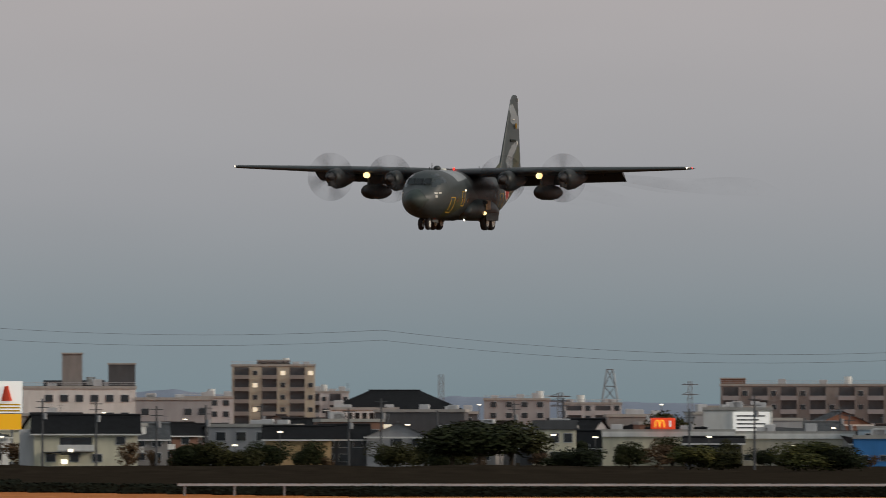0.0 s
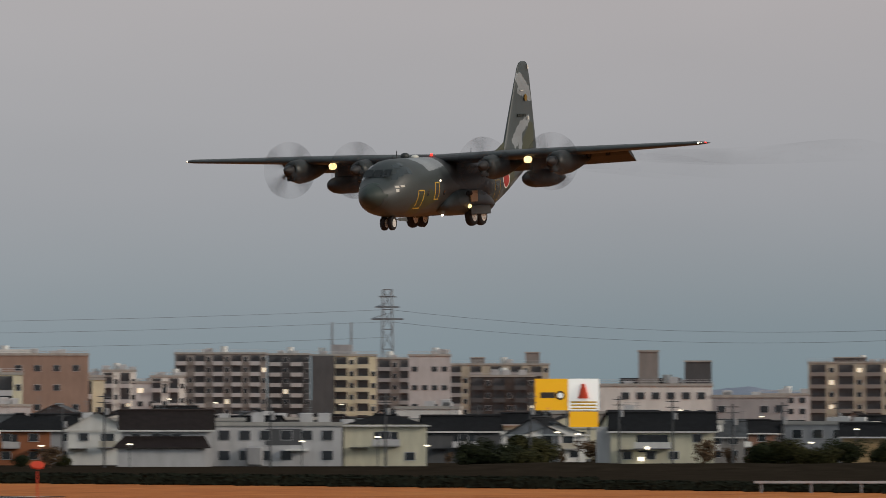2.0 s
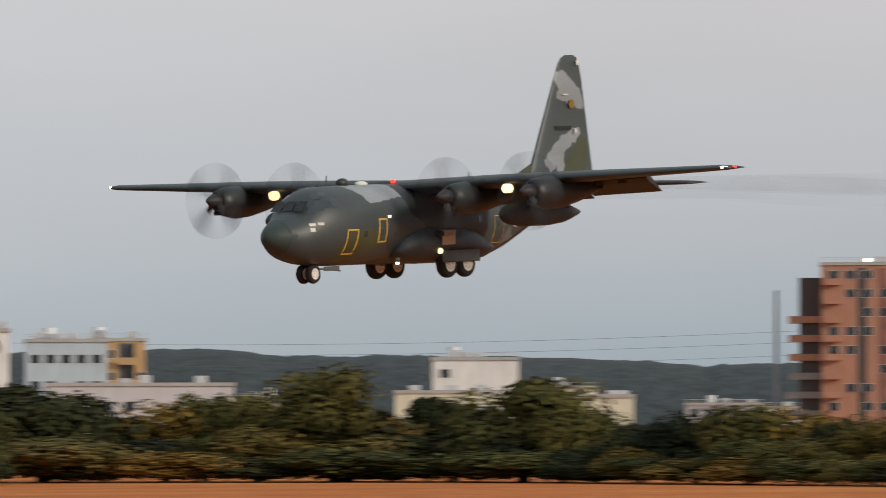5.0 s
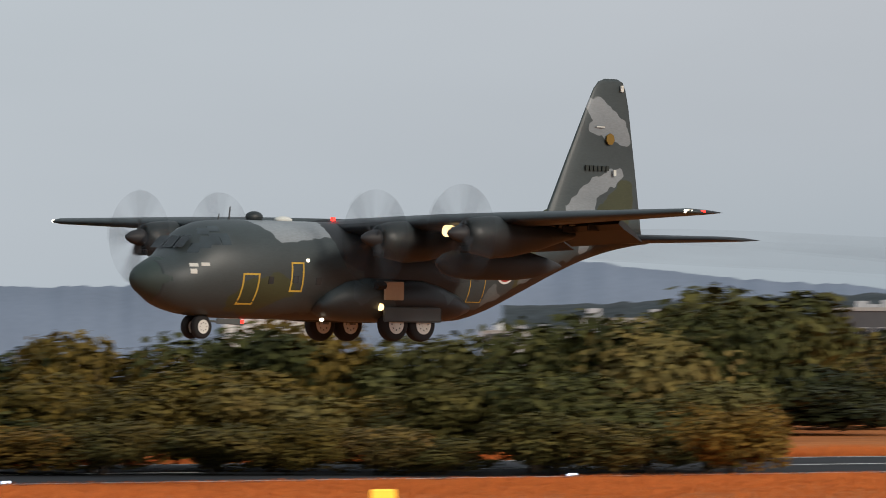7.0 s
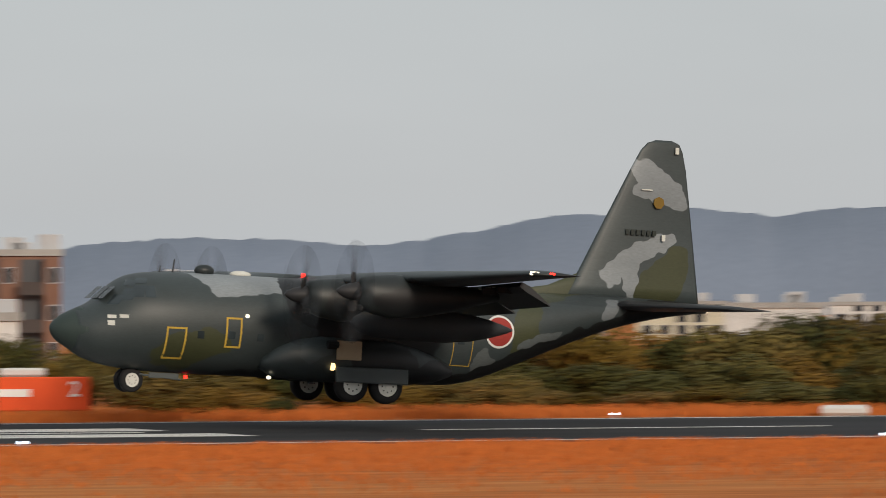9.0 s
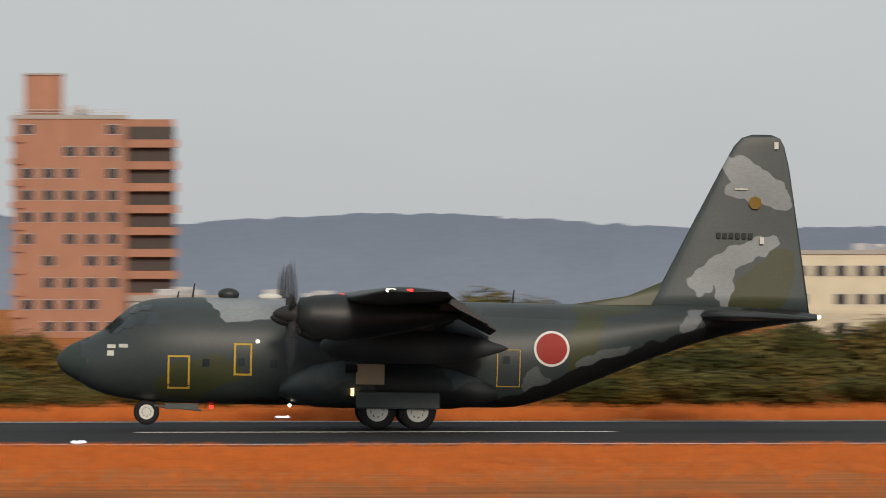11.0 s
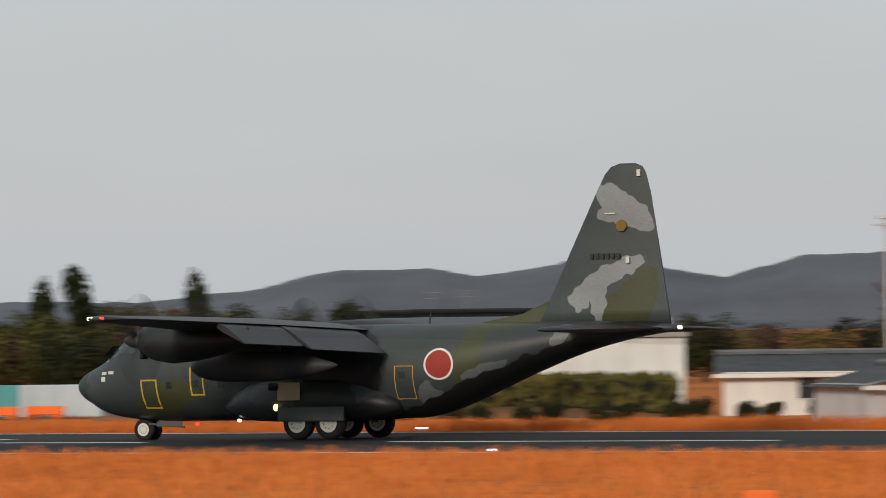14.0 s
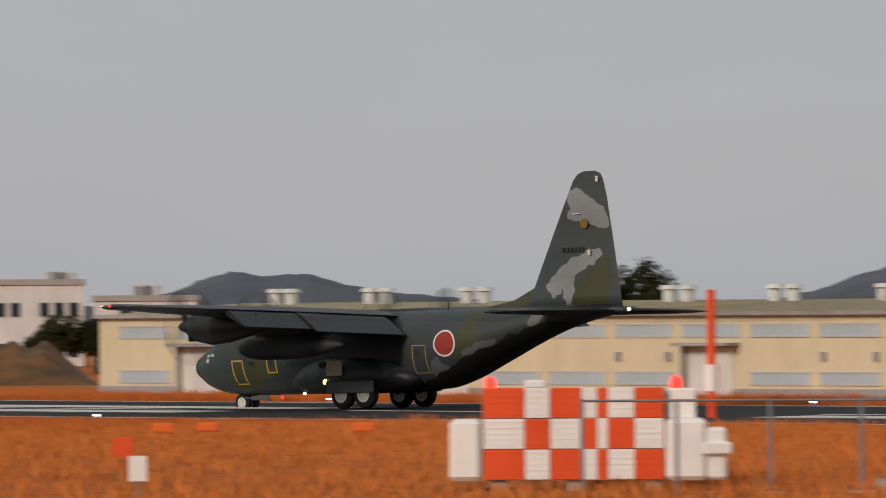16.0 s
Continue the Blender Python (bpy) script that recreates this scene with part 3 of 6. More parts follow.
# wings
TIP_Z, ROOT_Z = 5.2, 4.6
WING_A = A0 - 0.7


def wing_section(y, le, te, z, thick, n=12):
    c = te - le
    pts = []
    for i in range(n + 1):
        u = 0.5 - 0.5 * math.cos(math.pi * i / n)
        th = thick * 5 * (0.2969 * math.sqrt(u) - 0.126 * u - 0.3516 * u**2 + 0.2843 * u**3 - 0.1036 * u**4)
        pts.append((u, th))
    return [Vector((le + u * c - WING_A, y, z + th * c * 1.1 + 0.02 * c)) for u, th in pts] + [Vector((le + u * c - WING_A, y, z - th * c * 0.85 + 0.02 * c)) for u, th in reversed(pts[1:-1])]


def wing_z(y):
    return ROOT_Z + (TIP_Z - ROOT_Z) * abs(y) / 20.0


for s in (-1, 1):
    rows = [(0.0, 9.75, 14.5, 0.17), (6.0, 9.85, 14.45, 0.165), (10.5, 10.15, 14.25, 0.155), (16.0, 10.75, 13.75, 0.14), (19.6, 11.15, 13.5, 0.125), (20.05, 11.35, 13.35, 0.10), (20.2, 11.8, 13.2, 0.05)]
    part("wing", loft(bmesh.new(), [wing_section(s * y, le, te, wing_z(y), th) for y, le, te, th in rows]), M["camo_wing"], aircraft, smooth=True)
    for y0, y1, te0, te1 in ((2.3, 8.9, 14.55, 14.45), (9.1, 13.6, 14.35, 14.0)):
        rings = []
        for y, te in ((y0, te0), (y1, te1)):
            zz, ch, dn = wing_z(y) - 0.05, 1.8 if y < 9 else 1.55, radians(31)
            prof = [(0, 0.10), (0.25, 0.16), (1.0, 0.02), (1.0, -0.02), (0.25, -0.12), (0, -0.1)]
            rings.append([Vector((te - 0.15 + (u * ch * math.cos(dn) + v * math.sin(dn)) - WING_A, s * y, zz - u * ch * math.sin(dn) + v * math.cos(dn))) for u, v in prof])
        part("flap", loft(bmesh.new(), rings), M["camo_wing"], aircraft, "lowered dark flap")
    # pale dashes stand for light shining through the flap gap
    for y in np.arange(9.4, 13.4, 0.62):
        part("flap_mark", cube(14.05 - WING_A, 14.12 - WING_A, s * y - 0.2, s * y + 0.2, wing_z(y) - 0.14, wing_z(y) - 0.05), M["panel_pale"], aircraft)
    for y in np.arange(3.0, 13.5, 1.5):
        part("flap_fairing", cube(13.6 - WING_A, 14.5 - WING_A, s * y - 0.05, s * y + 0.05, wing_z(y) - 0.36, wing_z(y) - 0.1, bevel=0.02), M["camo_wing"], aircraft)
    # engines
    for y in (4.95, 10.2):
        zc = wing_z(y) - 0.52
        rings = []
        for a, r, zo, sq in ((8.35, 0.42, 0.0, 1.0), (8.42, 0.56, -0.03, 1.05), (8.9, 0.66, -0.08, 1.15), (9.8, 0.72, -0.12, 1.22), (11.0, 0.70, -0.1, 1.15), (12.4, 0.58, -0.05, 1.0), (13.6, 0.40, 0.02, 0.8), (14.4, 0.27, 0.08, 0.7)):
            rings.append([Vector((a - WING_A, s * y + r * math.cos(2 * math.pi * i / 20), zc + zo + r * sq * math.sin(2 * math.pi * i / 20))) for i in range(20)])
        part("engine_nacelle", loft(bmesh.new(), rings), M["camo_nacelle"], aircraft, "dark engine nacelle", smooth=True)
        part("engine_intake", cube(8.33 - WING_A, 8.5 - WING_A, s * y - 0.3, s * y + 0.3, zc - 0.78, zc - 0.5, bevel=0.06), M["black"], aircraft)
    # fuel tanks
    zt = wing_z(7.6) - 1.62
    rings = []
    for a, r in ((9.25, 0.03), (9.35, 0.2), (9.7, 0.42), (10.2, 0.56), (11.0, 0.64), (13.4, 0.64), (14.5, 0.54), (15.4, 0.35), (16.1, 0.14), (16.35, 0.03)):
        rings.append([Vector((a - WING_A, s * 7.6 + r * math.cos(2 * math.pi * i / 20), zt + r * math.sin(2 * math.pi * i / 20))) for i in range(20)])
    part("fuel_tank", loft(bmesh.new(), rings), M["tank_grey"], aircraft, "grey external fuel tank", smooth=True)
    part("pylon", cube(10.4 - WING_A, 13.6 - WING_A, s * 7.6 - 0.12, s * 7.6 + 0.12, zt + 0.5, wing_z(7.6) - 0.05, bevel=0.04), M["camo_wing"], aircraft)
    part("landing_lamp", rod(bmesh.new(), (9.75 - WING_A, s * 7.6, wing_z(7.6) - 0.28), (10.1 - WING_A, s * 7.6, wing_z(7.6) - 0.28), 0.24, sides=16), M["lamp_warm"], aircraft, "bright landing lamp in the wing edge")
    part("tip_lamp", rod(bmesh.new(), (11.3 - WING_A, s * 19.9, TIP_Z + 0.06), (11.6 - WING_A, s * 20.05, TIP_Z + 0.06), 0.07), M["lamp_white"], aircraft, "white wing tip lamp")
    part("tip_mark", rod(bmesh.new(), (12.0 - WING_A, s * 20.14, TIP_Z + 0.06), (12.2 - WING_A, s * 20.16, TIP_Z + 0.06), 0.06), M["lamp_red"] if s < 0 else M["lamp_white"], aircraft)

# tail
def slab(rows, axis):
    """A tapered lifting surface: rows of (position, leading, trailing, thickness)."""
    rings = []
    for p, le, te, th in rows:
        sec = wing_section(0, le + WING_A - A0, te + WING_A - A0, 0, th)
        rings.append([Vector((v.x, v.z - 0.02 * (te - le), p)) if axis == "z" else Vector((v.x, p, v.z)) for v in sec])
    return loft(bmesh.new(), rings)


part("fin", slab([(4.7, 22.7, 29.2, 0.09), (5.4, 23.2, 29.1, 0.09), (8.0, 24.5, 28.7, 0.09), (10.4, 25.72, 28.32, 0.09), (11.2, 26.15, 28.12, 0.085), (11.52, 26.45, 27.95, 0.07), (11.66, 26.85, 27.6, 0.03)], "z"), M["camo_fin"], aircraft, smooth=True)
part("dorsal_fillet", slab([(4.6, 19.6, 25.5, 0.07), (4.95, 20.0, 25.0, 0.06), (5.3, 22.1, 25.0, 0.05), (6.0, 23.75, 25.0, 0.03)], "z"), M["camo_body"], aircraft, smooth=True)
for s in (-1, 1):
    rows = [(s * y, le, te, th) for y, le, te, th in ((0.0, 24.6, 29.0, 0.11), (7.0, 26.2, 28.75, 0.1), (7.8, 26.6, 28.65, 0.09), (8.05, 27.2, 28.5, 0.04))]
    ob = part("stabiliser", slab(rows, "y"), M["camo_wing"], aircraft, smooth=True)
    for v in ob.data.vertices:
        v.co.z += 4.5
    for i, (a, z, w, h, key) in enumerate(((25.5, 7.6, 1.5, 0.17, "black"), (26.2, 9.5, 0.5, 0.05, "panel_pale"), (27.2, 7.4, 0.16, 0.26, "panel_pale"), (27.72, 11.1, 0.16, 0.28, "panel_pale"))):
        y = 0.245 if z < 8.5 else 0.19 if z < 10.5 else 0.125
        if key == "black":
            for j in range(6):
                part("serial_bar", cube(a + j * 0.25 - A0, a + j * 0.25 + 0.17 - A0, s * y - 0.03, s * y + 0.03, z, z + 0.22), M["serial"], aircraft)
        else:
            part("fin_mark", cube(a - A0, a + w - A0, s * y - 0.03, s * y + 0.03, z, z + h), M[key], aircraft)
    bm = bmesh.new()
    bmesh.ops.create_cone(bm, cap_ends=True, segments=7, radius1=0.26, radius2=0.26, depth=0.05, matrix=pose(27.0 - A0, s * 0.235, 9.0, 90, 0, 0))
    part("tail_emblem", bm, M["emblem"], aircraft, "ochre tail emblem")
part("tail_lamp", rod(bmesh.new(), (29.5 - A0, 0, 4.6), (29.65 - A0, 0, 4.6), 0.08), M["lamp_white"], aircraft)

# roof fittings, belly
for a, h, r in ((5.2, 0.55, 0.05), (4.6, 0.25, 0.04), (17.6, 0.5, 0.05)):
    part("antenna", rod(bmesh.new(), (a - A0, 0, 4.85), (a + 0.08 - A0, 0, 4.95 + h), r, r * 0.5), M["camo_wing"], aircraft)
bm = bmesh.new()
bmesh.ops.create_uvsphere(bm, u_segments=14, v_segments=8, radius=0.33)
bmesh.ops.scale(bm, vec=(1.3, 0.9, 0.75), verts=bm.verts)
part("roof_dome", bm, M["camo_nacelle"], aircraft, "dark sensor dome on the roof", smooth=True, at=pose(6.6 - A0, 0, 5.1))
bm = bmesh.new()
bmesh.ops.create_uvsphere(bm, u_segments=12, v_segments=7, radius=0.3)
bmesh.ops.scale(bm, vec=(1.6, 0.8, 0.5), verts=bm.verts)
part("pale_dome", bm, M["panel_pale"], aircraft, "pale satellite dome", smooth=True, at=pose(8.2 - A0, 0, 5.02))
part("roof_beacon", rod(bmesh.new(), (11.0 - A0, 0, 5.0), (11.0 - A0, 0, 5.2), 0.1), M["lamp_red"], aircraft, "red beacon")
part("belly_beacon", rod(bmesh.new(), (6.0 - A0, 0, 0.66), (6.0 - A0, 0, 0.80), 0.08), M["lamp_red"], aircraft, "glowing red belly beacon")
for a, z, y in ((7.72, 3.3, -2.12), (9.0, 0.86, -1.6)):
    part("side_lamp", rod(bmesh.new(), (a - A0, y - 0.06, z), (a - A0, y + 0.06, z), 0.075), M["lamp_white"], aircraft)

# undercarriage
part("nose_leg", rod(rod(bmesh.new(), (3.5 - A0, 0, 0.45), (3.7 - A0, 0, 1.1), 0.09), (3.5 - A0, -0.4, 0.5), (3.5 - A0, 0.4, 0.5), 0.06), M["steel"], aircraft)
part("nose_door", rod(cube(4.2 - A0, 5.5 - A0, -0.5, -0.44, 0.62, 0.85, bevel=0.02), (3.8 - A0, -0.46, 0.75), (5.6 - A0, -0.46, 0.60), 0.045), M["pod_grey"], aircraft, "grey nose gear door and brace")


def wheel(r, w, a, y):
    """A tyre with its rim, turning on the aircraft."""
    rings = []
    for off, rr in ((-w / 2, r * 0.62), (-w / 2, r * 0.8), (-w * 0.42, r * 0.94), (-w * 0.25, r), (w * 0.25, r), (w * 0.42, r * 0.94), (w / 2, r * 0.8), (w / 2, r * 0.62)):
        rings.append([Vector((rr * math.cos(2 * math.pi * i / 24), off, rr * math.sin(2 * math.pi * i / 24))) for i in range(24)])
    hub = part("wheel", loft(bmesh.new(), rings), M["tyre"], aircraft, "black tyre", smooth=True, at=pose(a - A0, y, r))
    bm = rod(bmesh.new(), (0, -w * 0.505, 0), (0, w * 0.505, 0), r * 0.58, sides=20)
    rod(bm, (0, -w * 0.56, 0), (0, w * 0.56, 0), r * 0.16, sides=10)
    part("rim", bm, M["rim"], hub, "white metal rim")
    hole = to_mesh("rim_hole", rod(bmesh.new(), (0, -w * 0.515, 0), (0, w * 0.515, 0), r * 0.05, sides=6), M["black"])
    for i in range(8):
        th = 2 * math.pi * i / 8
        piece("rim_hole", hole, hub, pose(r * 0.34 * math.cos(th), 0, r * 0.34 * math.sin(th)))
    return hub, r


WHEELS = [wheel(0.5, 0.32, 3.5, -0.3), wheel(0.5, 0.32, 3.5, 0.3)] + [wheel(0.72, 0.5, a, s * 2.3) for s in (-1, 1) for a in (12.35, 13.9)]
for s in (-1, 1):
    for a in (12.35, 13.9):
        part("main_leg", rod(bmesh.new(), (a - A0, s * 1.9, 0.7), (a - A0, s * 1.9, 1.5), 0.13), M["steel"], aircraft)


def propeller(y):
    """Four paddle blades and a spinner, turning about the engine's axis."""
    zc = wing_z(y) - 0.52
    hub = part("propeller", bmesh.new(), M["blade_black"], aircraft, "black four-bladed propeller, spinning", at=pose(8.15 - WING_A, y, zc))
    bm = bmesh.new()
    rings = []
    for x, r in ((-0.72, 0.02), (-0.6, 0.14), (-0.35, 0.27), (0.0, 0.36), (0.25, 0.38)):
        rings.append([Vector((x, r * math.cos(2 * math.pi * i / 16), r * math.sin(2 * math.pi * i / 16))) for i in range(16)])
    part("spinner", loft(bm, rings), M["blade_black"], hub, smooth=True)
    for b in range(4):
        rings = []
        for r, w, tw in ((0.3, 0.10, 62), (0.6, 0.22, 55), (1.1, 0.31, 40), (1.7, 0.33, 30), (1.98, 0.28, 26), (2.06, 0.14, 25)):
            ct, st = math.cos(radians(tw)), math.sin(radians(tw))
            rings.append([Vector((u * w * st + v * ct, u * w * ct - v * st, r)) for u, v in ((-1, 0), (0, 0.03), (1, 0), (0, -0.03))])
        cuff = [[Vector((u * w * 0.9, u * w * 0.6 + v, r)) for u, v in ((-1, 0), (0, 0.05), (1, 0), (0, -0.05))] for r, w in ((0.25, 0.12), (0.5, 0.15), (0.78, 0.12))]
        part("blade_cuff", loft(bmesh.new(), cuff), M["blade_black"], hub, at=pose(0, 0, 0, 90 * b, 0, 0))
        part("blade", loft(bmesh.new(), rings), M["blade_spin"], hub, at=pose(0, 0, 0, 90 * b, 0, 0))
        bm = bmesh.new()
        arcs = [[Vector((0.05, r * math.sin(radians(q)), r * math.cos(radians(q)))) for q in range(-38, 39, 4)] for r in (0.4, 1.2, 2.02)]
        loft(bm, [a + [v + Vector((0.02, 0, 0)) for v in a[::-1]] for a in arcs])
        part("blade_sweep", bm, M["blade_sweep"], hub, "faint smear of a spinning blade", at=pose(0, 0, 0, 90 * b, 0, 0))
    return hub, zc, y


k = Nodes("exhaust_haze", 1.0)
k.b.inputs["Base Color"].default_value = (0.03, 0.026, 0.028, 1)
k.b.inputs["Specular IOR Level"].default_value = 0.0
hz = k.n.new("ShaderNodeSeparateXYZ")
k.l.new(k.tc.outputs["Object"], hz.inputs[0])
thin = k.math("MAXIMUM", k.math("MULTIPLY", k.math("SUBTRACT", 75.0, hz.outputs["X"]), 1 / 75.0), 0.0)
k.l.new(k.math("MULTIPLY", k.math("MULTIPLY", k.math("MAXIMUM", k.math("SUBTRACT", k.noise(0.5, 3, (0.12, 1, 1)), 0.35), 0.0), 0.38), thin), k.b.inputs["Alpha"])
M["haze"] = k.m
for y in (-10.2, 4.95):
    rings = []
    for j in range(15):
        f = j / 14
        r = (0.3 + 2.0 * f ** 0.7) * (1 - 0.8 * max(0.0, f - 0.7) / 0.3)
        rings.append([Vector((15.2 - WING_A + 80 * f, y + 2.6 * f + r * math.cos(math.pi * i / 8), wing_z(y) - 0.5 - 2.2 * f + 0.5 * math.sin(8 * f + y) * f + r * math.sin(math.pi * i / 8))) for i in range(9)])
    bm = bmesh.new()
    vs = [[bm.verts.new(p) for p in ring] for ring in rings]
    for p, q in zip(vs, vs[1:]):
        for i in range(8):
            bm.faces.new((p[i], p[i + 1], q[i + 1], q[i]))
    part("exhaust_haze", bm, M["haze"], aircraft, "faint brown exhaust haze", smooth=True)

PROPS = [propeller(y) for y in (-10.2, -4.95, 4.95, 10.2)]

# ---- buildings ----


def windows(parent, w, h, storeys, bays, z0=0.9, y=-0.03, size=(1.5, 1.3), lit=0.06, seed=0, x_off=0.0, skip=0.0):
    """A grid of framed windows, each a part with its pane."""
    rnd = random.Random(seed)
    ww, wh = min(size[0], w / bays * 0.62), size[1]
    key = (round(ww, 2), wh)
    if key not in WIN:
        bm = cube(-ww / 2 - 0.08, ww / 2 + 0.08, -0.06, 0.05, -0.08, wh + 0.08)
        WIN[key] = (to_mesh("window_frame", bm, M["lightgrey"]), to_mesh("pane", cube(-ww / 2, ww / 2, -0.075, 0.0, 0, wh), M["glass"]), to_mesh("pane_lit", cube(-ww / 2, ww / 2, -0.075, 0.0, 0, wh), M["lit_window"]))
    fr, pa, li = WIN[key]
    sh = h / storeys
    for i in range(storeys):
        for j in range(bays):
            if rnd.random() < skip:
                continue
            m = pose(x_off - w / 2 + w * (j + 0.5) / bays, y, i * sh + z0)
            o = piece("window", fr, parent, m)
            piece("pane", li if rnd.random() < lit else pa, o, pose(0, 0, 0))


WIN = {}


def block(name, az, d, w, h, depth, storeys, bays, wall, label, balcony="", turn=0.0, lit=0.1, category="apartment building", head=(), seed=1, skip=0.1):
    """A flat-roofed building with parapet, balcony slabs and windows; its front looks to the stand."""
    b = thing(name, spot(az, d, 0, turn), label, category)
    part("wall", cube(-w / 2, w / 2, 0, depth, 0, h, bevel=0.05), M[wall], b)
    part("roof", cube(-w / 2 - 0.2, w / 2 + 0.2, -0.2, depth + 0.2, h, h + 0.55), M["concrete"], b)
    sh = h / storeys
    size = (1.0, 0.8) if storeys == 1 else (1.5, 1.3)
    if balcony:
        g = max(2, bays // 2)
        gw = w / g
        front = to_mesh("balcony_front", cube(-gw * 0.29, gw * 0.27, 0, 0.13, 0, 1.1), M[balcony])
        for j in range(g):
            xc = -w / 2 + gw * (j + 0.36)
            # flat dark panel paints the shade behind the balconies; the wall stays uncut
            part("recess", cube(xc - gw * 0.27, xc + gw * 0.27, -0.04, 0.2, 0.2, h - 0.3), M["dkgrey"], b, "dark panel for the shade behind balconies")
            part("pier", cube(xc + gw * 0.27, xc + gw * 0.33, -1.2, 0.0, 0, h - 0.2), M[wall], b)
        for i in range(1, storeys):
            for j in range(g):
                piece("balcony_front", front, b, pose(-w / 2 + gw * (j + 0.36), -1.15, i * sh - 0.15))
        windows(b, w, h, storeys, g, lit=lit * 0.35, seed=seed, skip=skip, x_off=gw * 0.34, size=(min(1.3, gw * 0.2), 1.2))
    else:
        windows(b, w * 0.94, h, storeys, bays, lit=lit * 0.35, seed=seed, skip=skip, size=size)
    for hx, hw, hz, hm in head:
        hd = part("stair_head", cube(hx - hw / 2, hx + hw / 2, 0.6, min(depth, 5), h, hz), M[hm], b)
        part("cap", cube(hx - hw / 2 - 0.15, hx + hw / 2 + 0.15, 0.4, min(depth, 5) + 0.2, hz, hz + 0.3), M["concrete"], b)
    rnd = random.Random(seed + 7)
    if storeys > 3:
        rail = bmesh.new()
        for z in (0.9, 1.25):
            rod(rail, (-w / 2, 0.1, h + z), (w / 2, 0.1, h + z), 0.05, sides=4)
        for j in range(int(w / 2.5) + 1):
            rod(rail, (-w / 2 + w * j / int(w / 2.5), 0.1, h + 0.5), (-w / 2 + w * j / int(w / 2.5), 0.1, h + 1.25), 0.04, sides=4)
        part("roof_railing", rail, M["lightgrey"], b)
        xt = rnd.uniform(-w * 0.35, w * 0.35)
        part("water_tank", rod(bmesh.new(), (xt, 4, h + 0.5), (xt, 4, h + 2.3), 1.0, 0.95, 12), M["white"], b)
    for i in range(3):
        x = rnd.uniform(-w * 0.4, w * 0.4)
        part("roof_unit", cube(x - 0.9, x + 0.9, 1.0, 3.0, h + 0.5, h + rnd.uniform(1.0, 1.9), bevel=0.06), M["lightgrey"], b)
    return b


def house(name, az, d, w, eave, ridge, depth, wall, roof, label, axis="x", turn=0.0, bays=3, storeys=2, lit=0.05, category="house", seed=2, over=0.5):
    """A pitched-roof house: walls with gables, an overhanging roof with thickness, and windows."""
    b = thing(name, spot(az, d, 0, turn), label, category)
    bm = cube(-w / 2, w / 2, 0, depth, 0, eave)
    if axis == "x":
        rp = [(-w / 2 - over, depth / 2, ridge), (w / 2 + over, depth / 2, ridge)]
        for sx in (-1, 1):
            g = [bm.verts.new((sx * w / 2, y, z)) for y, z in ((0, eave), (depth, eave), (depth / 2, ridge - 0.1))]
            bm.faces.new(g)
    elif axis == "y":
        rp = [(0, -over, ridge), (0, depth + over, ridge)]
        g = [bm.verts.new((x, 0.0, z)) for x, z in ((-w / 2, eave), (w / 2, eave), (0, ridge - 0.1))]
        bm.faces.new(g)
    else:
        k = min(w, depth) * 0.45
        rp = [(-w / 2 + k, depth / 2, ridge), (w / 2 - k, depth / 2, ridge)]
    part("wall", bm, M[wall], b)
    c = [(-w / 2 - over, -over), (w / 2 + over, -over), (w / 2 + over, depth + over), (-w / 2 - over, depth + over)]
    lo = eave - over * 0.35
    bm = bmesh.new()
    v = [bm.verts.new((x, y, lo)) for x, y in c]
    r = [bm.verts.new(p) for p in rp]
    if axis == "y":
        faces = ((v[0], r[0], r[1], v[3]), (v[1], v[2], r[1], r[0]))
    else:
        faces = ((v[0], v[1], r[1], r[0]), (v[2], v[3], r[0], r[1]))
        if axis == "hip":
            faces += ((v[1], v[2], r[1]), (v[3], v[0], r[0]))
    fs = [bm.faces.new(f) for f in faces]
    bmesh.ops.solidify(bm, geom=fs, thickness=0.22)
    part("roof", bm, M[roof], b)
    part("ridge_cap", rod(bmesh.new(), (rp[0][0], rp[0][1], ridge + 0.12), (rp[1][0], rp[1][1], ridge + 0.12), 0.16, sides=6), M[roof], b)
    part("gutter", cube(-w / 2 - over, w / 2 + over, -over - 0.1, -over, lo - 0.12, lo + 0.1), M["white"], b)
    windows(b, w * 0.9, eave, storeys, bays, size=(1.3, 1.05), lit=lit * 0.35, seed=seed, skip=0.3)
    rnd = random.Random(seed * 31 + 3)
    if storeys == 2 and w > 7.5:
        x = rnd.uniform(-w * 0.3, w * 0.1)
        bw = w * rnd.uniform(0.22, 0.36)
        bal = part("balcony", cube(x, x + bw, -1.1, 0, eave * 0.5 - 0.15, eave * 0.5), M["grey"], b)
        part("parapet", cube(x, x + bw, -1.1, -1.0, eave * 0.5, eave * 0.5 + 0.85), M[rnd.choice(("white", "lightgrey", "beige"))], bal)
        part("balcony_door", cube(x + 0.3, x + bw - 0.3, -0.05, 0.05, eave * 0.5, eave * 0.5 + 1.9), M["glass"], b)
        xp = rnd.choice((-1, 1)) * w * 0.32
        part("porch_roof", cube(xp - 1.3, xp + 1.3, -1.5, 0, eave * 0.43, eave * 0.43 + 0.14), M[roof], b)
        xa = rnd.uniform(-w * 0.35, w * 0.35)
        mast = rod(bmesh.new(), (xa, depth / 2, ridge - 0.1), (xa, depth / 2, ridge + 1.6), 0.035, sides=5)
        for za in (1.1, 1.5):
            rod(mast, (xa - 0.5, depth / 2, ridge + za), (xa + 0.5, depth / 2, ridge + za), 0.025, sides=4)
        part("roof_aerial", mast, M["steel"], b)
    return b


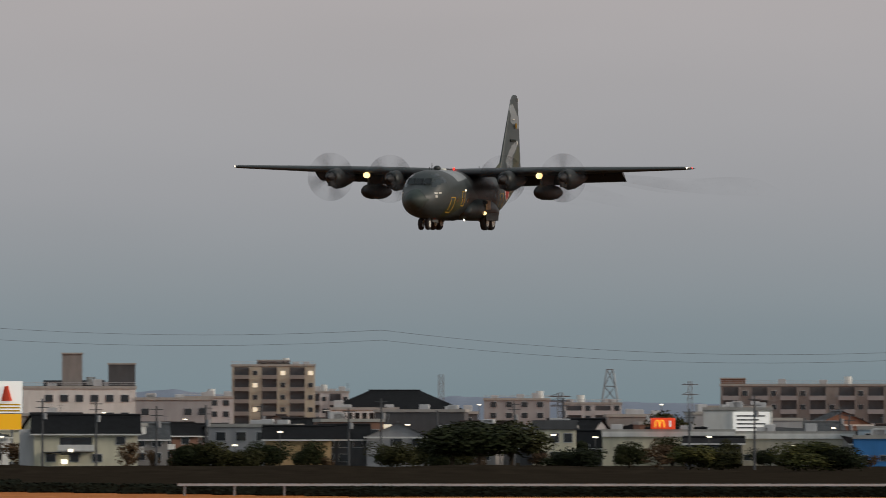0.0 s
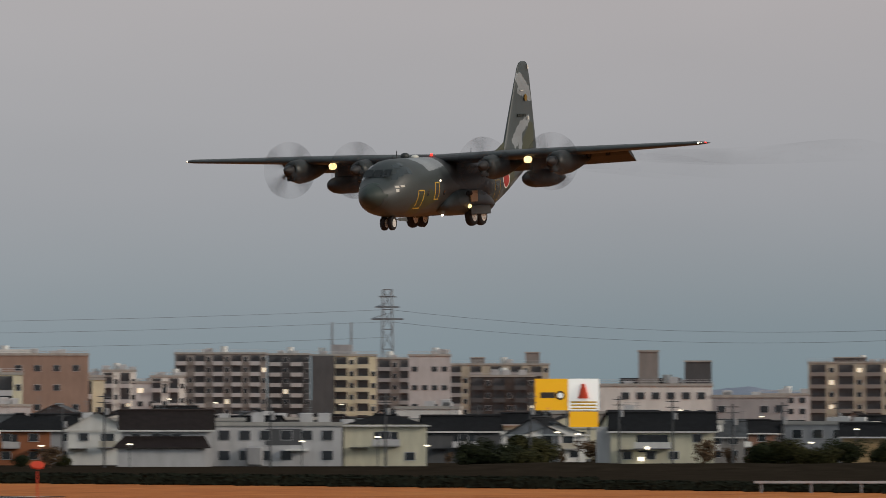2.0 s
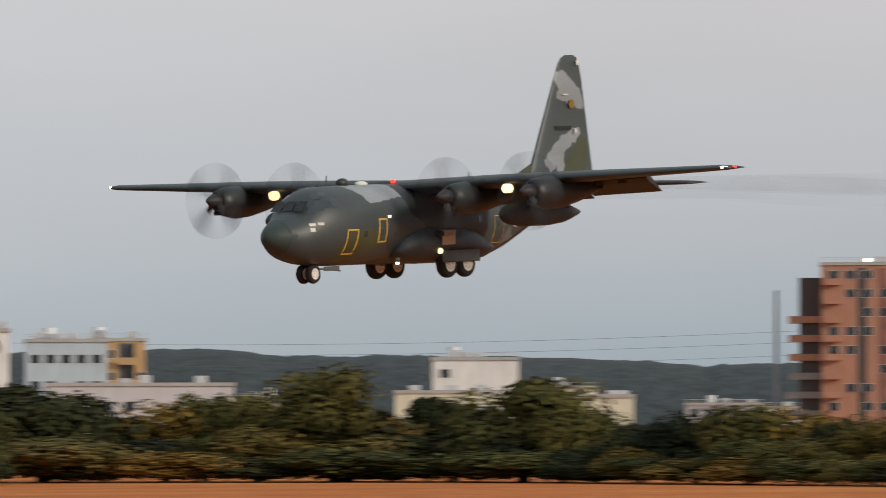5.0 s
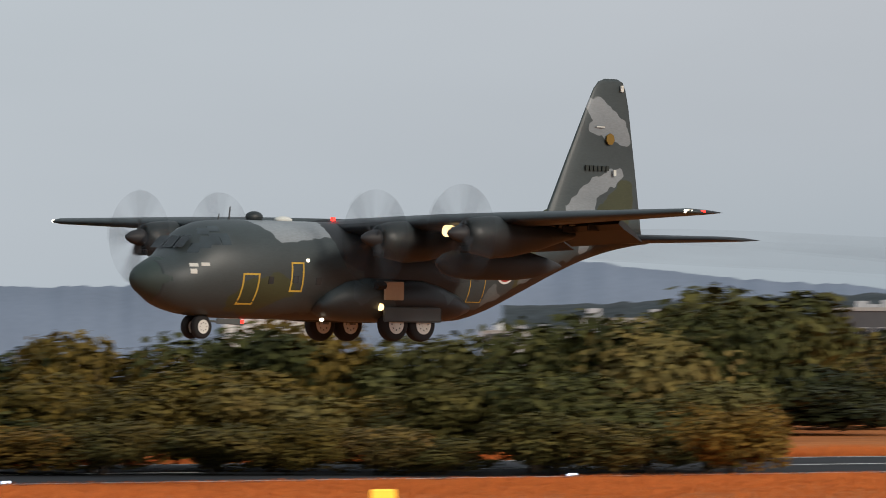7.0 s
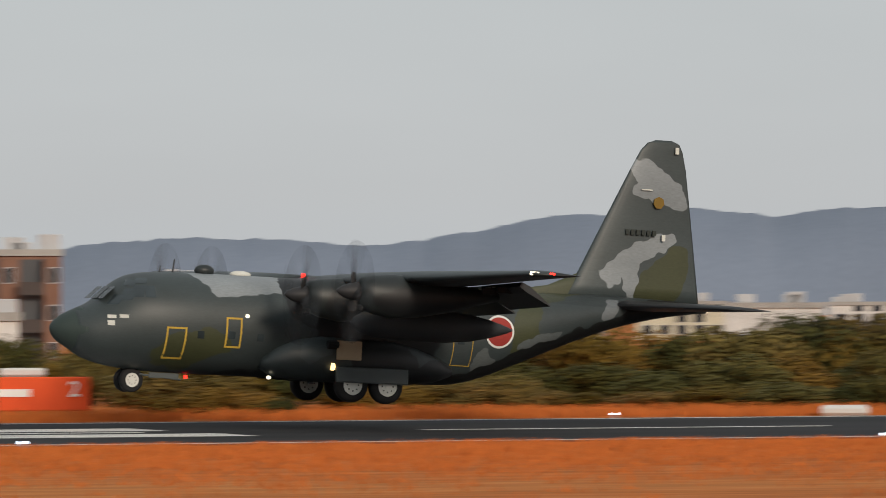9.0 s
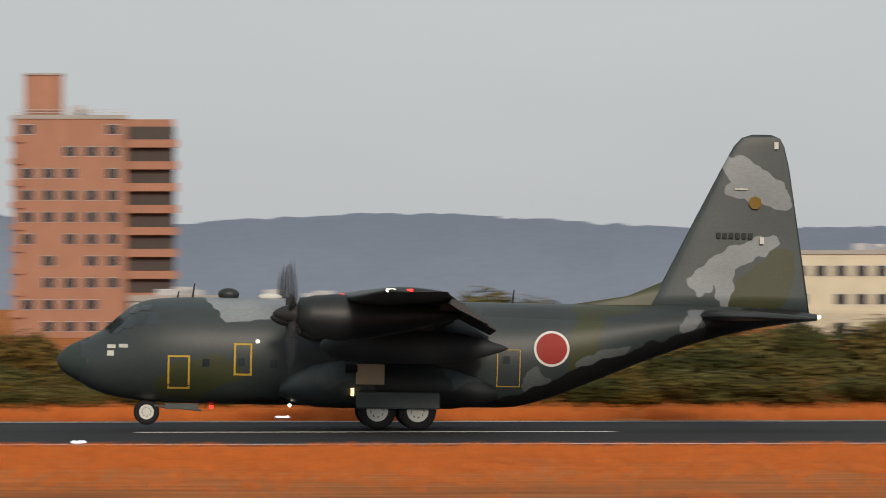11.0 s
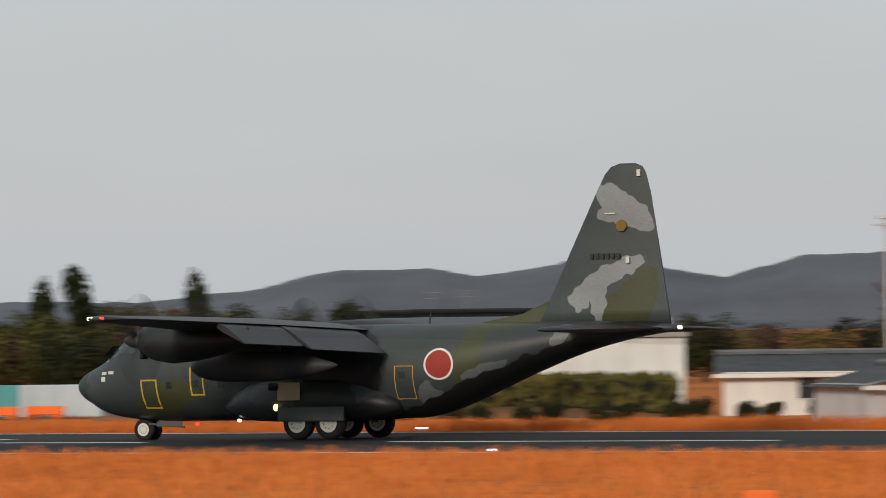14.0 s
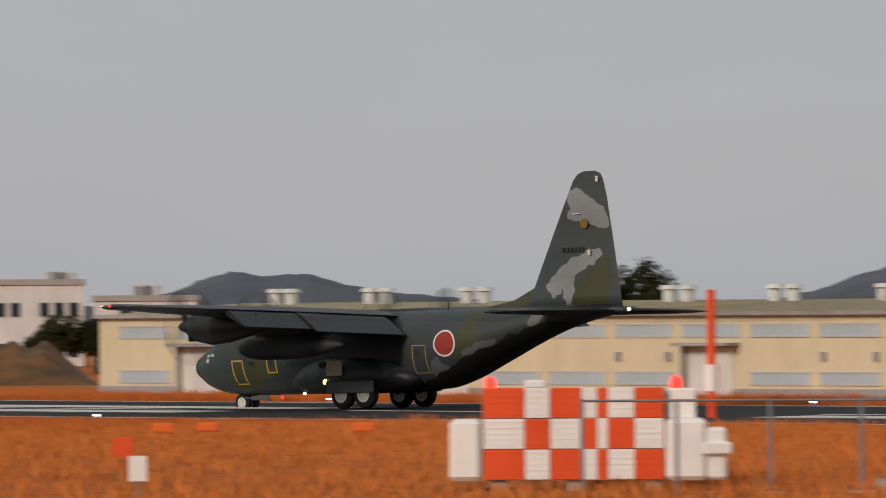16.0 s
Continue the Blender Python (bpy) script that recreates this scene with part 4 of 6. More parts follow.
def mast_lattice(name, az, d, h, w0, w1, label, arms=(), material="steel", r=0.12, z0=0.0):
    """A lattice mast of four legs, rings and braces."""
    b = thing(name, spot(az, d, z0), label, "lattice mast")
    n = max(5, int(h / (w0 + w1) * 1.3))
    for sx, sy in ((-1, -1), (1, -1), (1, 1), (-1, 1)):
        part("leg", rod(bmesh.new(), (sx * w0 / 2, sy * w0 / 2, 0), (sx * w1 / 2, sy * w1 / 2, h), r, r * 0.8, 6), M[material], b)
    bm = bmesh.new()
    for i in range(n):
        za, zb = h * i / n, h * (i + 1) / n
        a, c = (w0 + (w1 - w0) * za / h) / 2, (w0 + (w1 - w0) * zb / h) / 2
        for (ax, ay), (bx, by) in (((-1, -1), (1, -1)), ((1, -1), (1, 1)), ((1, 1), (-1, 1)), ((-1, 1), (-1, -1))):
            rod(bm, (ax * a, ay * a, za), (bx * c, by * c, zb), r * 0.6, sides=4)
            rod(bm, (bx * a, by * a, za), (ax * c, ay * c, zb), r * 0.6, sides=4)
            rod(bm, (ax * c, ay * c, zb), (bx * c, by * c, zb), r * 0.6, sides=4)
    part("bracing", bm, M[material], b)
    for z, ln in arms:
        part("cross_arm", rod(rod(bmesh.new(), (-ln, 0, z), (ln, 0, z), r * 0.9, sides=6), (-ln, 0, z), (0, 0, z + ln * 0.35), r * 0.5, sides=4), M[material], b)
    return b


# town east of the field
block("apartment_building", 75.55, 1500, 56, 16.5, 14, 5, 16, "taupe", "long grey-brown building with dark gallery bands", "grey", head=((-25, 6, 18.2, "brown"),), seed=3)
wb = block("office_building", 74.64, 1100, 12.2, 9.1, 10, 2, 4, "white", "white box-shaped office with a lettered panel", category="office", lit=0, skip=0.8, seed=4)
part("sign_board", cube(-0.8, 5.6, -0.3, -0.1, 4.6, 8.8), M["sign_white"], wb, "lit white sign board")
for i in range(5):
    part("writing_bar", cube(-0.2, 4.9 - (i % 2) * 1.1, -0.34, -0.3, 8.0 - i * 0.7, 8.25 - i * 0.7), M["dkgrey"], wb)
st = block("store_building", 74.0, 950, 20.2, 5.1, 16, 1, 5, "cream", "long cream roadside store with a white fascia", category="store", lit=0, skip=0.7, seed=5)
part("fascia", cube(-10.2, 10.2, -0.3, 0, 4.5, 5.3), M["white"], st)
sg = thing("shop_sign", spot(73.95, 948, 5.65), "glowing red roof sign with a gold double arch", "shop sign")
part("board", cube(-1.85, 1.85, -0.15, 0.15, 0, 1.75, bevel=0.08), M["sign_red"], sg)
for cx in (-0.85, -0.15):
    bm = bmesh.new()
    for i in range(12):
        t0, t1 = math.pi * i / 12, math.pi * (i + 1) / 12
        rod(bm, (cx - 0.35 * math.cos(t0), -0.2, 0.3 + 1.1 * math.sin(t0)), (cx - 0.35 * math.cos(t1), -0.2, 0.3 + 1.1 * math.sin(t1)), 0.1, sides=5)
    part("arch", bm, M["sign_gold"], sg)
part("arrow", cube(0.95, 1.25, -0.2, -0.15, 0.4, 1.3), M["sign_white"], sg)
s2 = block("store_building", 75.15, 960, 19, 4.8, 16, 1, 5, "beige", "low beige shop hall with white edges", category="store", lit=0, skip=0.7, seed=6)
part("fascia", cube(-9.6, 9.6, -0.3, 0, 4.2, 5.0), M["white"], s2)
house("shop_hall", 74.42, 940, 8.6, 3.6, 4.4, 10, "dkgrey", "tile_dark", "dark grey low annex between shops", seed=7, storeys=1)
block("shop_building", 76.05, 950, 10, 5.6, 10, 2, 3, "pale_blue", "small pale building with a blue front", category="store", seed=8)
bl = block("blue_store", 75.98, 940, 9, 4.2, 6, 1, 3, "blue", "bright blue shop front", category="store", lit=0, seed=9)
lb = block("low_building", 72.95, 930, 6.4, 5.6, 8, 2, 3, "cream", "small cream building with a dark parapet", category="building", lit=0, seed=10)
part("parapet", cube(-3.4, 3.4, -0.3, 8.2, 5.6, 7.0), M["dkgrey"], lb)
house("house", 71.5, 900, 9.0, 4.6, 6.6, 8, "grey", "tile_grey", "grey two-storey house with a tiled roof", "y", seed=11)
house("house", 71.0, 905, 7.0, 4.2, 6.2, 8, "dkgrey", "tile_dark", "dark grey house with a black tiled roof", seed=12)
house("house", 70.58, 900, 9.6, 4.2, 6.0, 8, "tan", "tile_dark", "tan rendered house with a dark roof", bays=2, storeys=1, seed=13)
hl = house("hall", 71.47, 1300, 29, 10.0, 14.0, 20, "dkgrey", "tile_dark", "large dark-roofed hall with small lamps along the eaves", "hip", category="hall", bays=9, lit=0.3, seed=14)
wp = block("garage_building", 71.19, 1200, 13.2, 9.5, 8, 3, 2, "white", "white building with tall dark openings", category="building", lit=0, skip=1.0, seed=15)
for i in range(7):
    part("opening", cube(-4.6 + i * 1.4, -3.7 + i * 1.4, -0.05, 0.1, 6.9, 9.0), M["black"], wp)
nb = block("hall_annex", 71.95, 1280, 13, 9.0, 10, 3, 4, "dkgrey", "dark building with a red lit sign strip", category="building", lit=0, seed=16)
part("sign_strip", cube(-3.5, 2.0, -0.2, -0.05, 8.2, 8.9), M["sign_red"], nb, "glowing red sign strip")
block("apartment_building", 70.35, 1700, 22.8, 23.4, 14, 7, 7, "beige", "seven-storey beige and brown apartment block", "taupe", lit=0.25, head=((0, 9, 24.9, "darkbrown"),), seed=17)
block("apartment_building", 70.85, 1750, 12, 16.5, 12, 5, 4, "lightgrey", "pale five-storey apartment block", "grey", seed=18)
wh = house("house", 68.62, 900, 15, 5.0, 7.6, 9, "cream", "tile_dark", "cream two-storey house with a dark gabled roof and lit porch", bays=4, seed=19)
part("side_wing", cube(-9.6, -7.4, 1, 8, 0, 5.6), M["lightgrey"], wh)
part("porch_lamp", cube(-2.5, -1.9, -1.2, -0.8, 2.3, 2.7), M["lamp_white"], wh, "bright porch lamp")
part("porch_lamp", cube(-3.5, -2.7, -1.2, -0.8, 0.6, 1.2), M["lamp_white"], wh, "bright porch lamp")
part("porch_roof", cube(-3.6, -0.8, -1.6, 0, 1.9, 2.1), M["tile_dark"], wh)
tt = block("public_building", 68.56, 1200, 21.8, 13.6, 14, 4, 7, "white", "pale institutional building with two roof towers", category="building", head=((-1.4, 3.9, 20.3, "taupe"), (8.2, 5.2, 18.3, "dkgrey")), seed=20, lit=0.25)
part("pitched_cap", rod(bmesh.new(), (-7, 5, 13.6), (5, 5, 13.6), 2.4, 2.4, 3), M["tile_dark"], tt)
block("warehouse", 69.43, 1200, 14.7, 11.4, 12, 3, 5, "grey", "grey flat warehouse with dark roof units", category="warehouse", seed=21, skip=0.5)
bs = thing("billboard", spot(67.74, 1000), "lit roadside billboard in yellow and white panels", "billboard")
for x in (-3.5, 0, 3.5):
    part("post", rod(bmesh.new(), (x, 0.3, 0), (x, 0.3, 13.2), 0.18), M["steel"], bs)
part("yellow_panel", cube(-5.15, 0.15, -0.2, 0.2, 8.3, 13.4), M["sign_yellow"], bs, "lit yellow panel with a dark word bar")
part("white_panel", cube(0.2, 5.15, -0.2, 0.2, 8.3, 13.4), M["sign_white"], bs, "lit white panel with a red shape")
part("lower_panel", cube(0.4, 5.0, -0.15, 0.15, 5.6, 8.1), M["sign_yellow"], bs, "lit yellow panel")
part("word_bar", cube(-4.3, -1.9, -0.26, -0.2, 10.3, 11.2), M["darkbrown"], bs)
part("round_mark", rod(bmesh.new(), (-1.1, -0.26, 10.7), (-1.1, -0.18, 10.7), 0.75, sides=20), M["black"], bs)
part("round_centre", rod(bmesh.new(), (-1.1, -0.3, 10.7), (-1.1, -0.2, 10.7), 0.45, sides=16), M["sign_white"], bs)
part("red_shape", rod(bmesh.new(), (2.6, -0.24, 10.2), (2.6, -0.24, 12.6), 0.95, 0.3, 7), M["red"], bs)
for i in range(3):
    part("green_bar", cube(0.6, 4.8, -0.24, -0.2, 8.5 + i * 0.5, 8.75 + i * 0.5), M["yellow"], bs)

# apartment rows
block("apartment_building", 64.54, 1700, 25.2, 26, 14, 9, 10, "taupe", "nine-storey grey-brown apartment block with pale stair columns", "lightgrey", seed=22, lit=0.12)
block("apartment_building", 65.17, 1720, 11.8, 26, 14, 9, 5, "dkgrey", "dark nine-storey block with pale balcony edges", "lightgrey", seed=23, lit=0.2)
bC = block("apartment_building", 65.68, 1650, 17.3, 24.9, 14, 8, 6, "cream", "cream eight-storey block beside a dark windowless wing", "cream", seed=24)
part("blank_wing", cube(-8.7, -2.6, -1.6, 0, 0, 25.0), M["dkgrey"], bC)
for x in (-3.2, 1.9):
    part("mast_pole", rod(bmesh.new(), (x, 3, 25), (x, 3, 34.0), 0.32, 0.25), M["steel"], bC)
part("mast_base", cube(-3.6, 2.3, 2, 4, 25, 28), M["grey"], bC)
block("apartment_building", 66.28, 1750, 18.3, 25.2, 14, 8, 7, "taupe", "eight-storey taupe apartment block", "grey", seed=25)
block("apartment_building", 67.11, 1750, 28.4, 23.5, 14, 8, 10, "beige", "beige apartment terrace with roof stair towers", "grey", seed=26, head=((-6, 4, 25.5, "taupe"), (9.5, 4, 27, "taupe")))
block("apartment_building", 67.14, 1500, 15.7, 18, 12, 6, 6, "darkbrown", "dark six-storey block with lit galleries", "dkgrey", seed=27, lit=0.3)
mast_lattice("power_pylon", 66.08, 1800, 46, 4.2, 2.6, "tall grey steel power pylon", ((44, 2.4), (41, 3.4), (37.5, 4.6)), r=0.28)
mast_lattice("radio_mast", 73.46, 1600, 21.5, 8.0, 1.6, "far grey lattice tower with a wide foot", r=0.25)
mast_lattice("radio_mast", 71.9, 1800, 22, 1.6, 1.4, "thin far lattice mast", r=0.16)
mast_lattice("power_pylon", 73.0, 1300, 13.5, 1.2, 1.0, "utility pole with stacked cross arms", ((12.8, 2.2), (11.8, 2.2), (10.8, 2.0)), r=0.16)
mast_lattice("power_pylon", 74.2, 1900, 21, 2.4, 1.0, "thin far power pylon", ((20, 2.5), (17, 2.5)), r=0.14)

# house row along the field
h1 = house("house", 66.06, 872, 11.6, 5.9, 7.2, 9, "cream", "tile_dark", "cream box-shaped house with small square windows and a hipped roof", "hip", bays=3, seed=28)
# added dark brown box stands for the house's left side in shade
part("dark_bay", cube(-7.9, -5.8, 0.6, 6, 0, 5.9), M["darkbrown"], h1)
h2 = block("house", 65.05, 870, 18.5, 5.7, 9, 2, 6, "lightgrey", "modern pale grey flat-roofed house with deep balconies", category="house", seed=29, lit=0, skip=0.2)
# dark sheet on the wall stands for the deep balcony's shade
part("balcony_recess", cube(-1.5, 3.6, -0.05, 0.3, 3.0, 5.3), M["dkgrey"], h2)
part("outside_stair", cube(-4.2, -1.8, -1.6, 0, 0, 2.9, bevel=0.3), M["grey"], h2)
part("entry_canopy", cube(1.2, 4.5, -1.6, 0, 2.2, 2.5), M["white"], h2)
h3 = house("house", 64.04, 860, 12.5, 5.2, 7.8, 9, "lightgrey", "tile_brown", "grey house with two brown tiled roofs, one above the other", bays=4, seed=30)
bm = bmesh.new()
v = [bm.verts.new(p) for p in ((-7.6, -3.2, 2.6), (6.2, -3.2, 2.6), (5.2, 0, 4.3), (-5.8, 0, 4.3))]
bm.faces.new(v)
bmesh.ops.solidify(bm, geom=bm.faces[:], thickness=0.25)
part("lower_roof", bm, M["tile_brown"], h3)
part("lower_wall", cube(-6.8, 5.4, -2.6, 0, 0, 2.7), M["lightgrey"], h3)
house("house", 63.4, 900, 8.6, 5.4, 7.8, 9, "white", "tile_dark", "white two-storey house with its gable to the field", "y", bays=2, seed=31)
house("house", 63.0, 930, 6.5, 5.2, 7.4, 9, "grey", "tile_dark", "grey house with a dark roof", seed=32)
house("house", 62.69, 900, 8.8, 5.2, 7.4, 8, "rust", "tile_dark", "rust-red house with a black hipped roof", "hip", bays=2, seed=33)
ts = block("shop_hall", 61.95, 880, 13.2, 6.6, 12, 2, 4, "tan", "tan rendered hall with a white roof edge", category="hall", lit=0, skip=0.9, seed=34)
part("fascia", cube(-6.7, 6.7, -0.2, 0, 6.0, 6.8), M["white"], ts)
tg = block("shop_hall", 61.3, 884, 7.5, 6.6, 10, 2, 3, "taupe", "brown-grey end of a flat hall", category="hall", lit=0, skip=0.4, seed=35)
part("fascia", cube(-3.8, 3.8, -0.2, 0, 6.0, 6.8), M["white"], tg)
sb = block("school_building", 62.85, 1400, 23, 22, 16, 5, 5, "salmon", "salmon brick building with few windows", category="building", lit=0.1, skip=0.45, seed=36)
part("roof_sign", cube(-9, -1, 1, 1.4, 22.2, 23.4), M["white"], sb)
block("school_building", 62.02, 1405, 15.3, 19.6, 16, 5, 4, "darkbrown", "dark brown wing with stepped terraces", "salmon", category="building", seed=37)
tw = block("stair_tower", 61.57, 1400, 5.6, 27, 7, 7, 1, "salmon", "tall blank salmon tower with an antenna rack", category="tower", lit=0, skip=1.0, seed=38)
part("rack", rod(rod(rod(bmesh.new(), (0.6, 2, 27), (0.6, 2, 33), 0.25), (-1.2, 2, 31), (2.6, 2, 31), 0.2), (-1.2, 2, 33), (2.6, 2, 33), 0.2), M["steel"], tw)
for x in (-1.1, 0.6, 2.4):
    part("aerial", rod(bmesh.new(), (x, 2, 30.5), (x, 2, 33.4), 0.3), M["lightgrey"], tw)

# long white roofs and far pale blocks behind the house row
block("long_hall", 63.9, 1000, 30, 6.6, 12, 2, 9, "white", "long low pale hall behind the house row", category="hall", lit=0, skip=0.6, seed=130)
block("long_hall", 66.3, 1020, 22, 6.4, 12, 2, 6, "white", "low pale hall behind the house row", category="hall", lit=0, skip=0.4, seed=131)
for i, (az, w, hh, key) in enumerate(((63.35, 12, 19, "lightgrey"), (63.6, 9, 20.5, "white"), (63.85, 13, 17.5, "lightgrey"), (64.05, 9, 19, "white"), (66.47, 11, 24.5, "lightgrey"), (61.2, 8, 22, "white"), (72.6, 16, 13, "grey"), (73.3, 14, 12, "lightgrey"), (69.75, 12, 13.5, "lightgrey"))):
    block("building", az, 1620 if az < 68 else 1500, w, hh, 10, 5, 4, key, "far pale block among low roofs", "lightgrey" if i % 2 else "", category="building", seed=140 + i, lit=0.1)


def utility_pole(az, d, h):
    p = thing("utility_pole", spot(az, d), "dark concrete utility pole with cross arms", "utility pole", "street poles")
    part("pole", rod(bmesh.new(), (0, 0, 0), (0, 0, h), 0.17, 0.12), M["dkgrey"], p)
    for z in (h - 0.5, h - 1.3):
        part("cross_arm", cube(-0.9, 0.9, -0.06, 0.06, z, z + 0.12), M["dkgrey"], p)
    part("transformer", rod(bmesh.new(), (0.35, -0.2, h - 2.9), (0.35, -0.2, h - 2.0), 0.26), M["grey"], p)


def street_lamp(az, d, h):
    p = thing("street_lamp", spot(az, d), "small glowing street lamp among the houses", "street lamp", "town lamps")
    part("pole", rod(bmesh.new(), (0, 0, 0), (0, 0, h), 0.07), M["dkgrey"], p)
    part("lamp", cube(-0.34, 0.34, -0.3, 0.1, h - 0.05, h + 0.14, bevel=0.05), M["lamp_white"], p)


rnd = random.Random(77)
for i in range(26):
    utility_pole(61.4 + 14.8 * (i + rnd.random()) / 26, rnd.choice((845, 870, 950, 1020)), rnd.uniform(8.0, 10.5))
for i in range(34):
    d = rnd.choice((842, 870, 990, 1150, 1350))
    street_lamp(61.0 + 15.4 * (i + rnd.random()) / 34, d, 3.2 + (d - 840) * 0.014 + rnd.uniform(-0.6, 1.6))

# filler roofs between the rows
rnd = random.Random(41)
WALLS, ROOFS = ("white", "taupe", "dkgrey", "lightgrey", "cream", "grey"), ("tile_dark", "tile_dark", "tile_grey", "tile_brown")
for i in range(64):
    az, d = 59.2 + 17 * (i + rnd.random()) / 64, rnd.choice((960, 1040, 1130, 1240))
    wl_, rf = rnd.choice(WALLS if az < 69.3 else ("dkgrey", "taupe", "brown", "grey")), rnd.choice(ROOFS)
    if rnd.random() < 0.72:
        ev = (4.4 if az < 69.3 else 3.2) + (d - 950) * 0.010 + rnd.uniform(-0.6, 0.8)
        house("house", az, d, rnd.uniform(8, 14), ev, ev + rnd.uniform(1.6, 2.6), 8, wl_, rf, wl_ + " house with a tiled roof in the crowded town", rnd.choice("xxy"), rnd.uniform(-25, 25), 3, seed=i, lit=0.08)
    else:
        hh = 5.2 + (d - 950) * 0.012 + rnd.uniform(-0.8, 1.6)
        block("building", az, d, rnd.uniform(9, 18), hh, 9, 2, 4, wl_, wl_ + " flat-roofed building in the crowded town", category="building", turn=rnd.uniform(-15, 15), seed=i, lit=0.1, skip=0.3)
for i in range(16):
    az, d = 62.6 + 5.2 * (i + rnd.random()) / 16, rnd.choice((925, 985, 1080, 1180))
    ev = 4.2 + (d - 925) * 0.008 + rnd.uniform(-0.5, 0.7)
    key = rnd.choice(("white", "cream", "white", "dkgrey", "brown", "lightgrey"))
    house("house", az, d, rnd.uniform(6, 10), ev, ev + rnd.uniform(1.4, 2.2), 7, key, rnd.choice(ROOFS), {"dkgrey": "dark grey", "lightgrey": "pale grey"}.get(key, key) + " small house squeezed between larger roofs", rnd.choice("xyy"), rnd.uniform(-30, 30), 2, seed=200 + i, lit=0.1)
for i in range(22):
    az = 43 + 21 * (i + rnd.random()) / 22
    d = rnd.choice((1250, 1450, 1650))
    hh = rnd.uniform(11, 17)
    block("building", az, d, rnd.uniform(10, 22), hh, 10, 4, 5, rnd.choice(WALLS), "far pale building among low roofs", "lightgrey" if rnd.random() < 0.5 else "", category="building", seed=60 + i, lit=0.1)

# orange tower
ot = block("apartment_tower", 57.4, 1000, 20.4, 33.4, 14, 11, 7, "orange", "eleven-storey orange-brown apartment tower with white balconies", category="apartment tower", lit=0.08, seed=70, skip=0.35)
for i in range(1, 11):
    z = i * 33.4 / 11
    b_ = part("balcony", cube(2.6, 9.6, -1.5, 0, z - 0.18, z), M["cream"], ot, "cream balcony")
    part("parapet", cube(2.6, 9.6, -1.5, -1.38, z, z + 0.95), M["lightgrey"], b_)
    part("gallery", cube(-9.9, -7.2, -1.2, 0, z - 0.15, z + 0.9), M["orange"], ot)
# two darker strips put the shade of recesses onto the flat front
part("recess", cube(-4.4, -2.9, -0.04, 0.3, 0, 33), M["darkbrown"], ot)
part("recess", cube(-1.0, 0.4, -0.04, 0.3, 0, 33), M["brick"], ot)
part("corner_pier", cube(9.7, 10.3, -1.6, 0.2, 0, 33.6), M["cream"], ot)
part("rear_stair", cube(-13.8, -10.2, 3, 9, 0, 31.5), M["darkbrown"], ot)
for i in range(1, 9):
    part("stair_landing", cube(-15.5 - max(0, 5 - i) * 0.5, -10.2, 2.4, 9, i * 3.05 - 0.2, i * 3.05 + 0.9), M["orange"] if i > 5 else M["taupe"], ot)
part("vent_mast", rod(bmesh.new(), (-17.5, 4, 0), (-17.5, 4, 29.5), 0.4, 0.3), M["steel"], ot)
part("roof_lamp", cube(-3.0, -2.2, 0, 0.6, 34.0, 34.5), M["lamp_white"], ot)
block("apartment_building", 58.82, 1500, 21.9, 26.2, 12, 8, 7, "dkgrey", "grey eight-storey apartment block with dark galleries", "grey", seed=71)
block("apartment_building", 58.21, 1500, 11.6, 27, 12, 8, 3, "lightgrey", "pale eight-storey apartment block", "white", seed=72)
block("apartment_building", 60.40, 1600, 24.1, 22.6, 12, 7, 8, "lightgrey", "white-grey seven-storey block with a stair tower", "white", seed=73, head=((-6, 4.7, 28.5, "white"),))
house("house", 58.35, 850, 8.5, 8.0, 11.2, 8, "lightgrey", "tile_red", "pale house with a dull red roof above the trees", turn=20, seed=74)
for i, (az, d) in enumerate(((58.9, 830), (59.4, 850), (59.9, 840), (60.5, 850), (61.0, 840), (57.9, 860), (59.1, 900), (60.2, 910))):
    house("house", az, d, 10, 4.6 + 0.3 * (i % 3), 7.0 + 0.3 * (i % 2), 8, WALLS[i % 6], "tile_dark", "low house with a dark roof behind the shrubs", "hip" if i % 2 else "x", (-20, 10, 25)[i % 3], seed=75 + i)
block("white_building", 53.62, 1000, 13.9, 18.2, 10, 5, 4, "white", "plain white building with a row of small windows", category="building", lit=0, skip=0.55, seed=80)
lw = block("low_hall", 50.53, 900, 27, 13.2, 10, 3, 8, "lightgrey", "long low white hall", category="hall", lit=0, skip=0.7, seed=81)
block("low_hall", 53.35, 965, 16, 12.6, 10, 3, 7, "cream", "low cream hall with small windows behind trees", category="hall", lit=0, skip=0.5, seed=86)
block("low_hall", 54.6, 950, 16, 11.8, 10, 3, 6, "cream", "low cream hall behind trees", category="hall", lit=0, skip=0.6, seed=82)
block("white_building", 49.84, 950, 12.5, 20.4, 10, 5, 5, "pale_blue", "white and grey factory block", category="building", lit=0, skip=0.3, seed=83)
block("tan_building", 50.3, 960, 9.0, 20.7, 10, 6, 4, "tan", "tan building with floors of windows", "tan", category="building", seed=84)
sq = block("sign_building", 49.0, 905, 10, 21.2, 8, 5, 3, "white", "white wall with a large round grey mark", category="building", lit=0, skip=1, seed=85)
part("round_mark", rod(bmesh.new(), (2.4, -0.1, 19), (2.4, 0.05, 19), 1.3, sides=18), M["dkgrey"], sq)

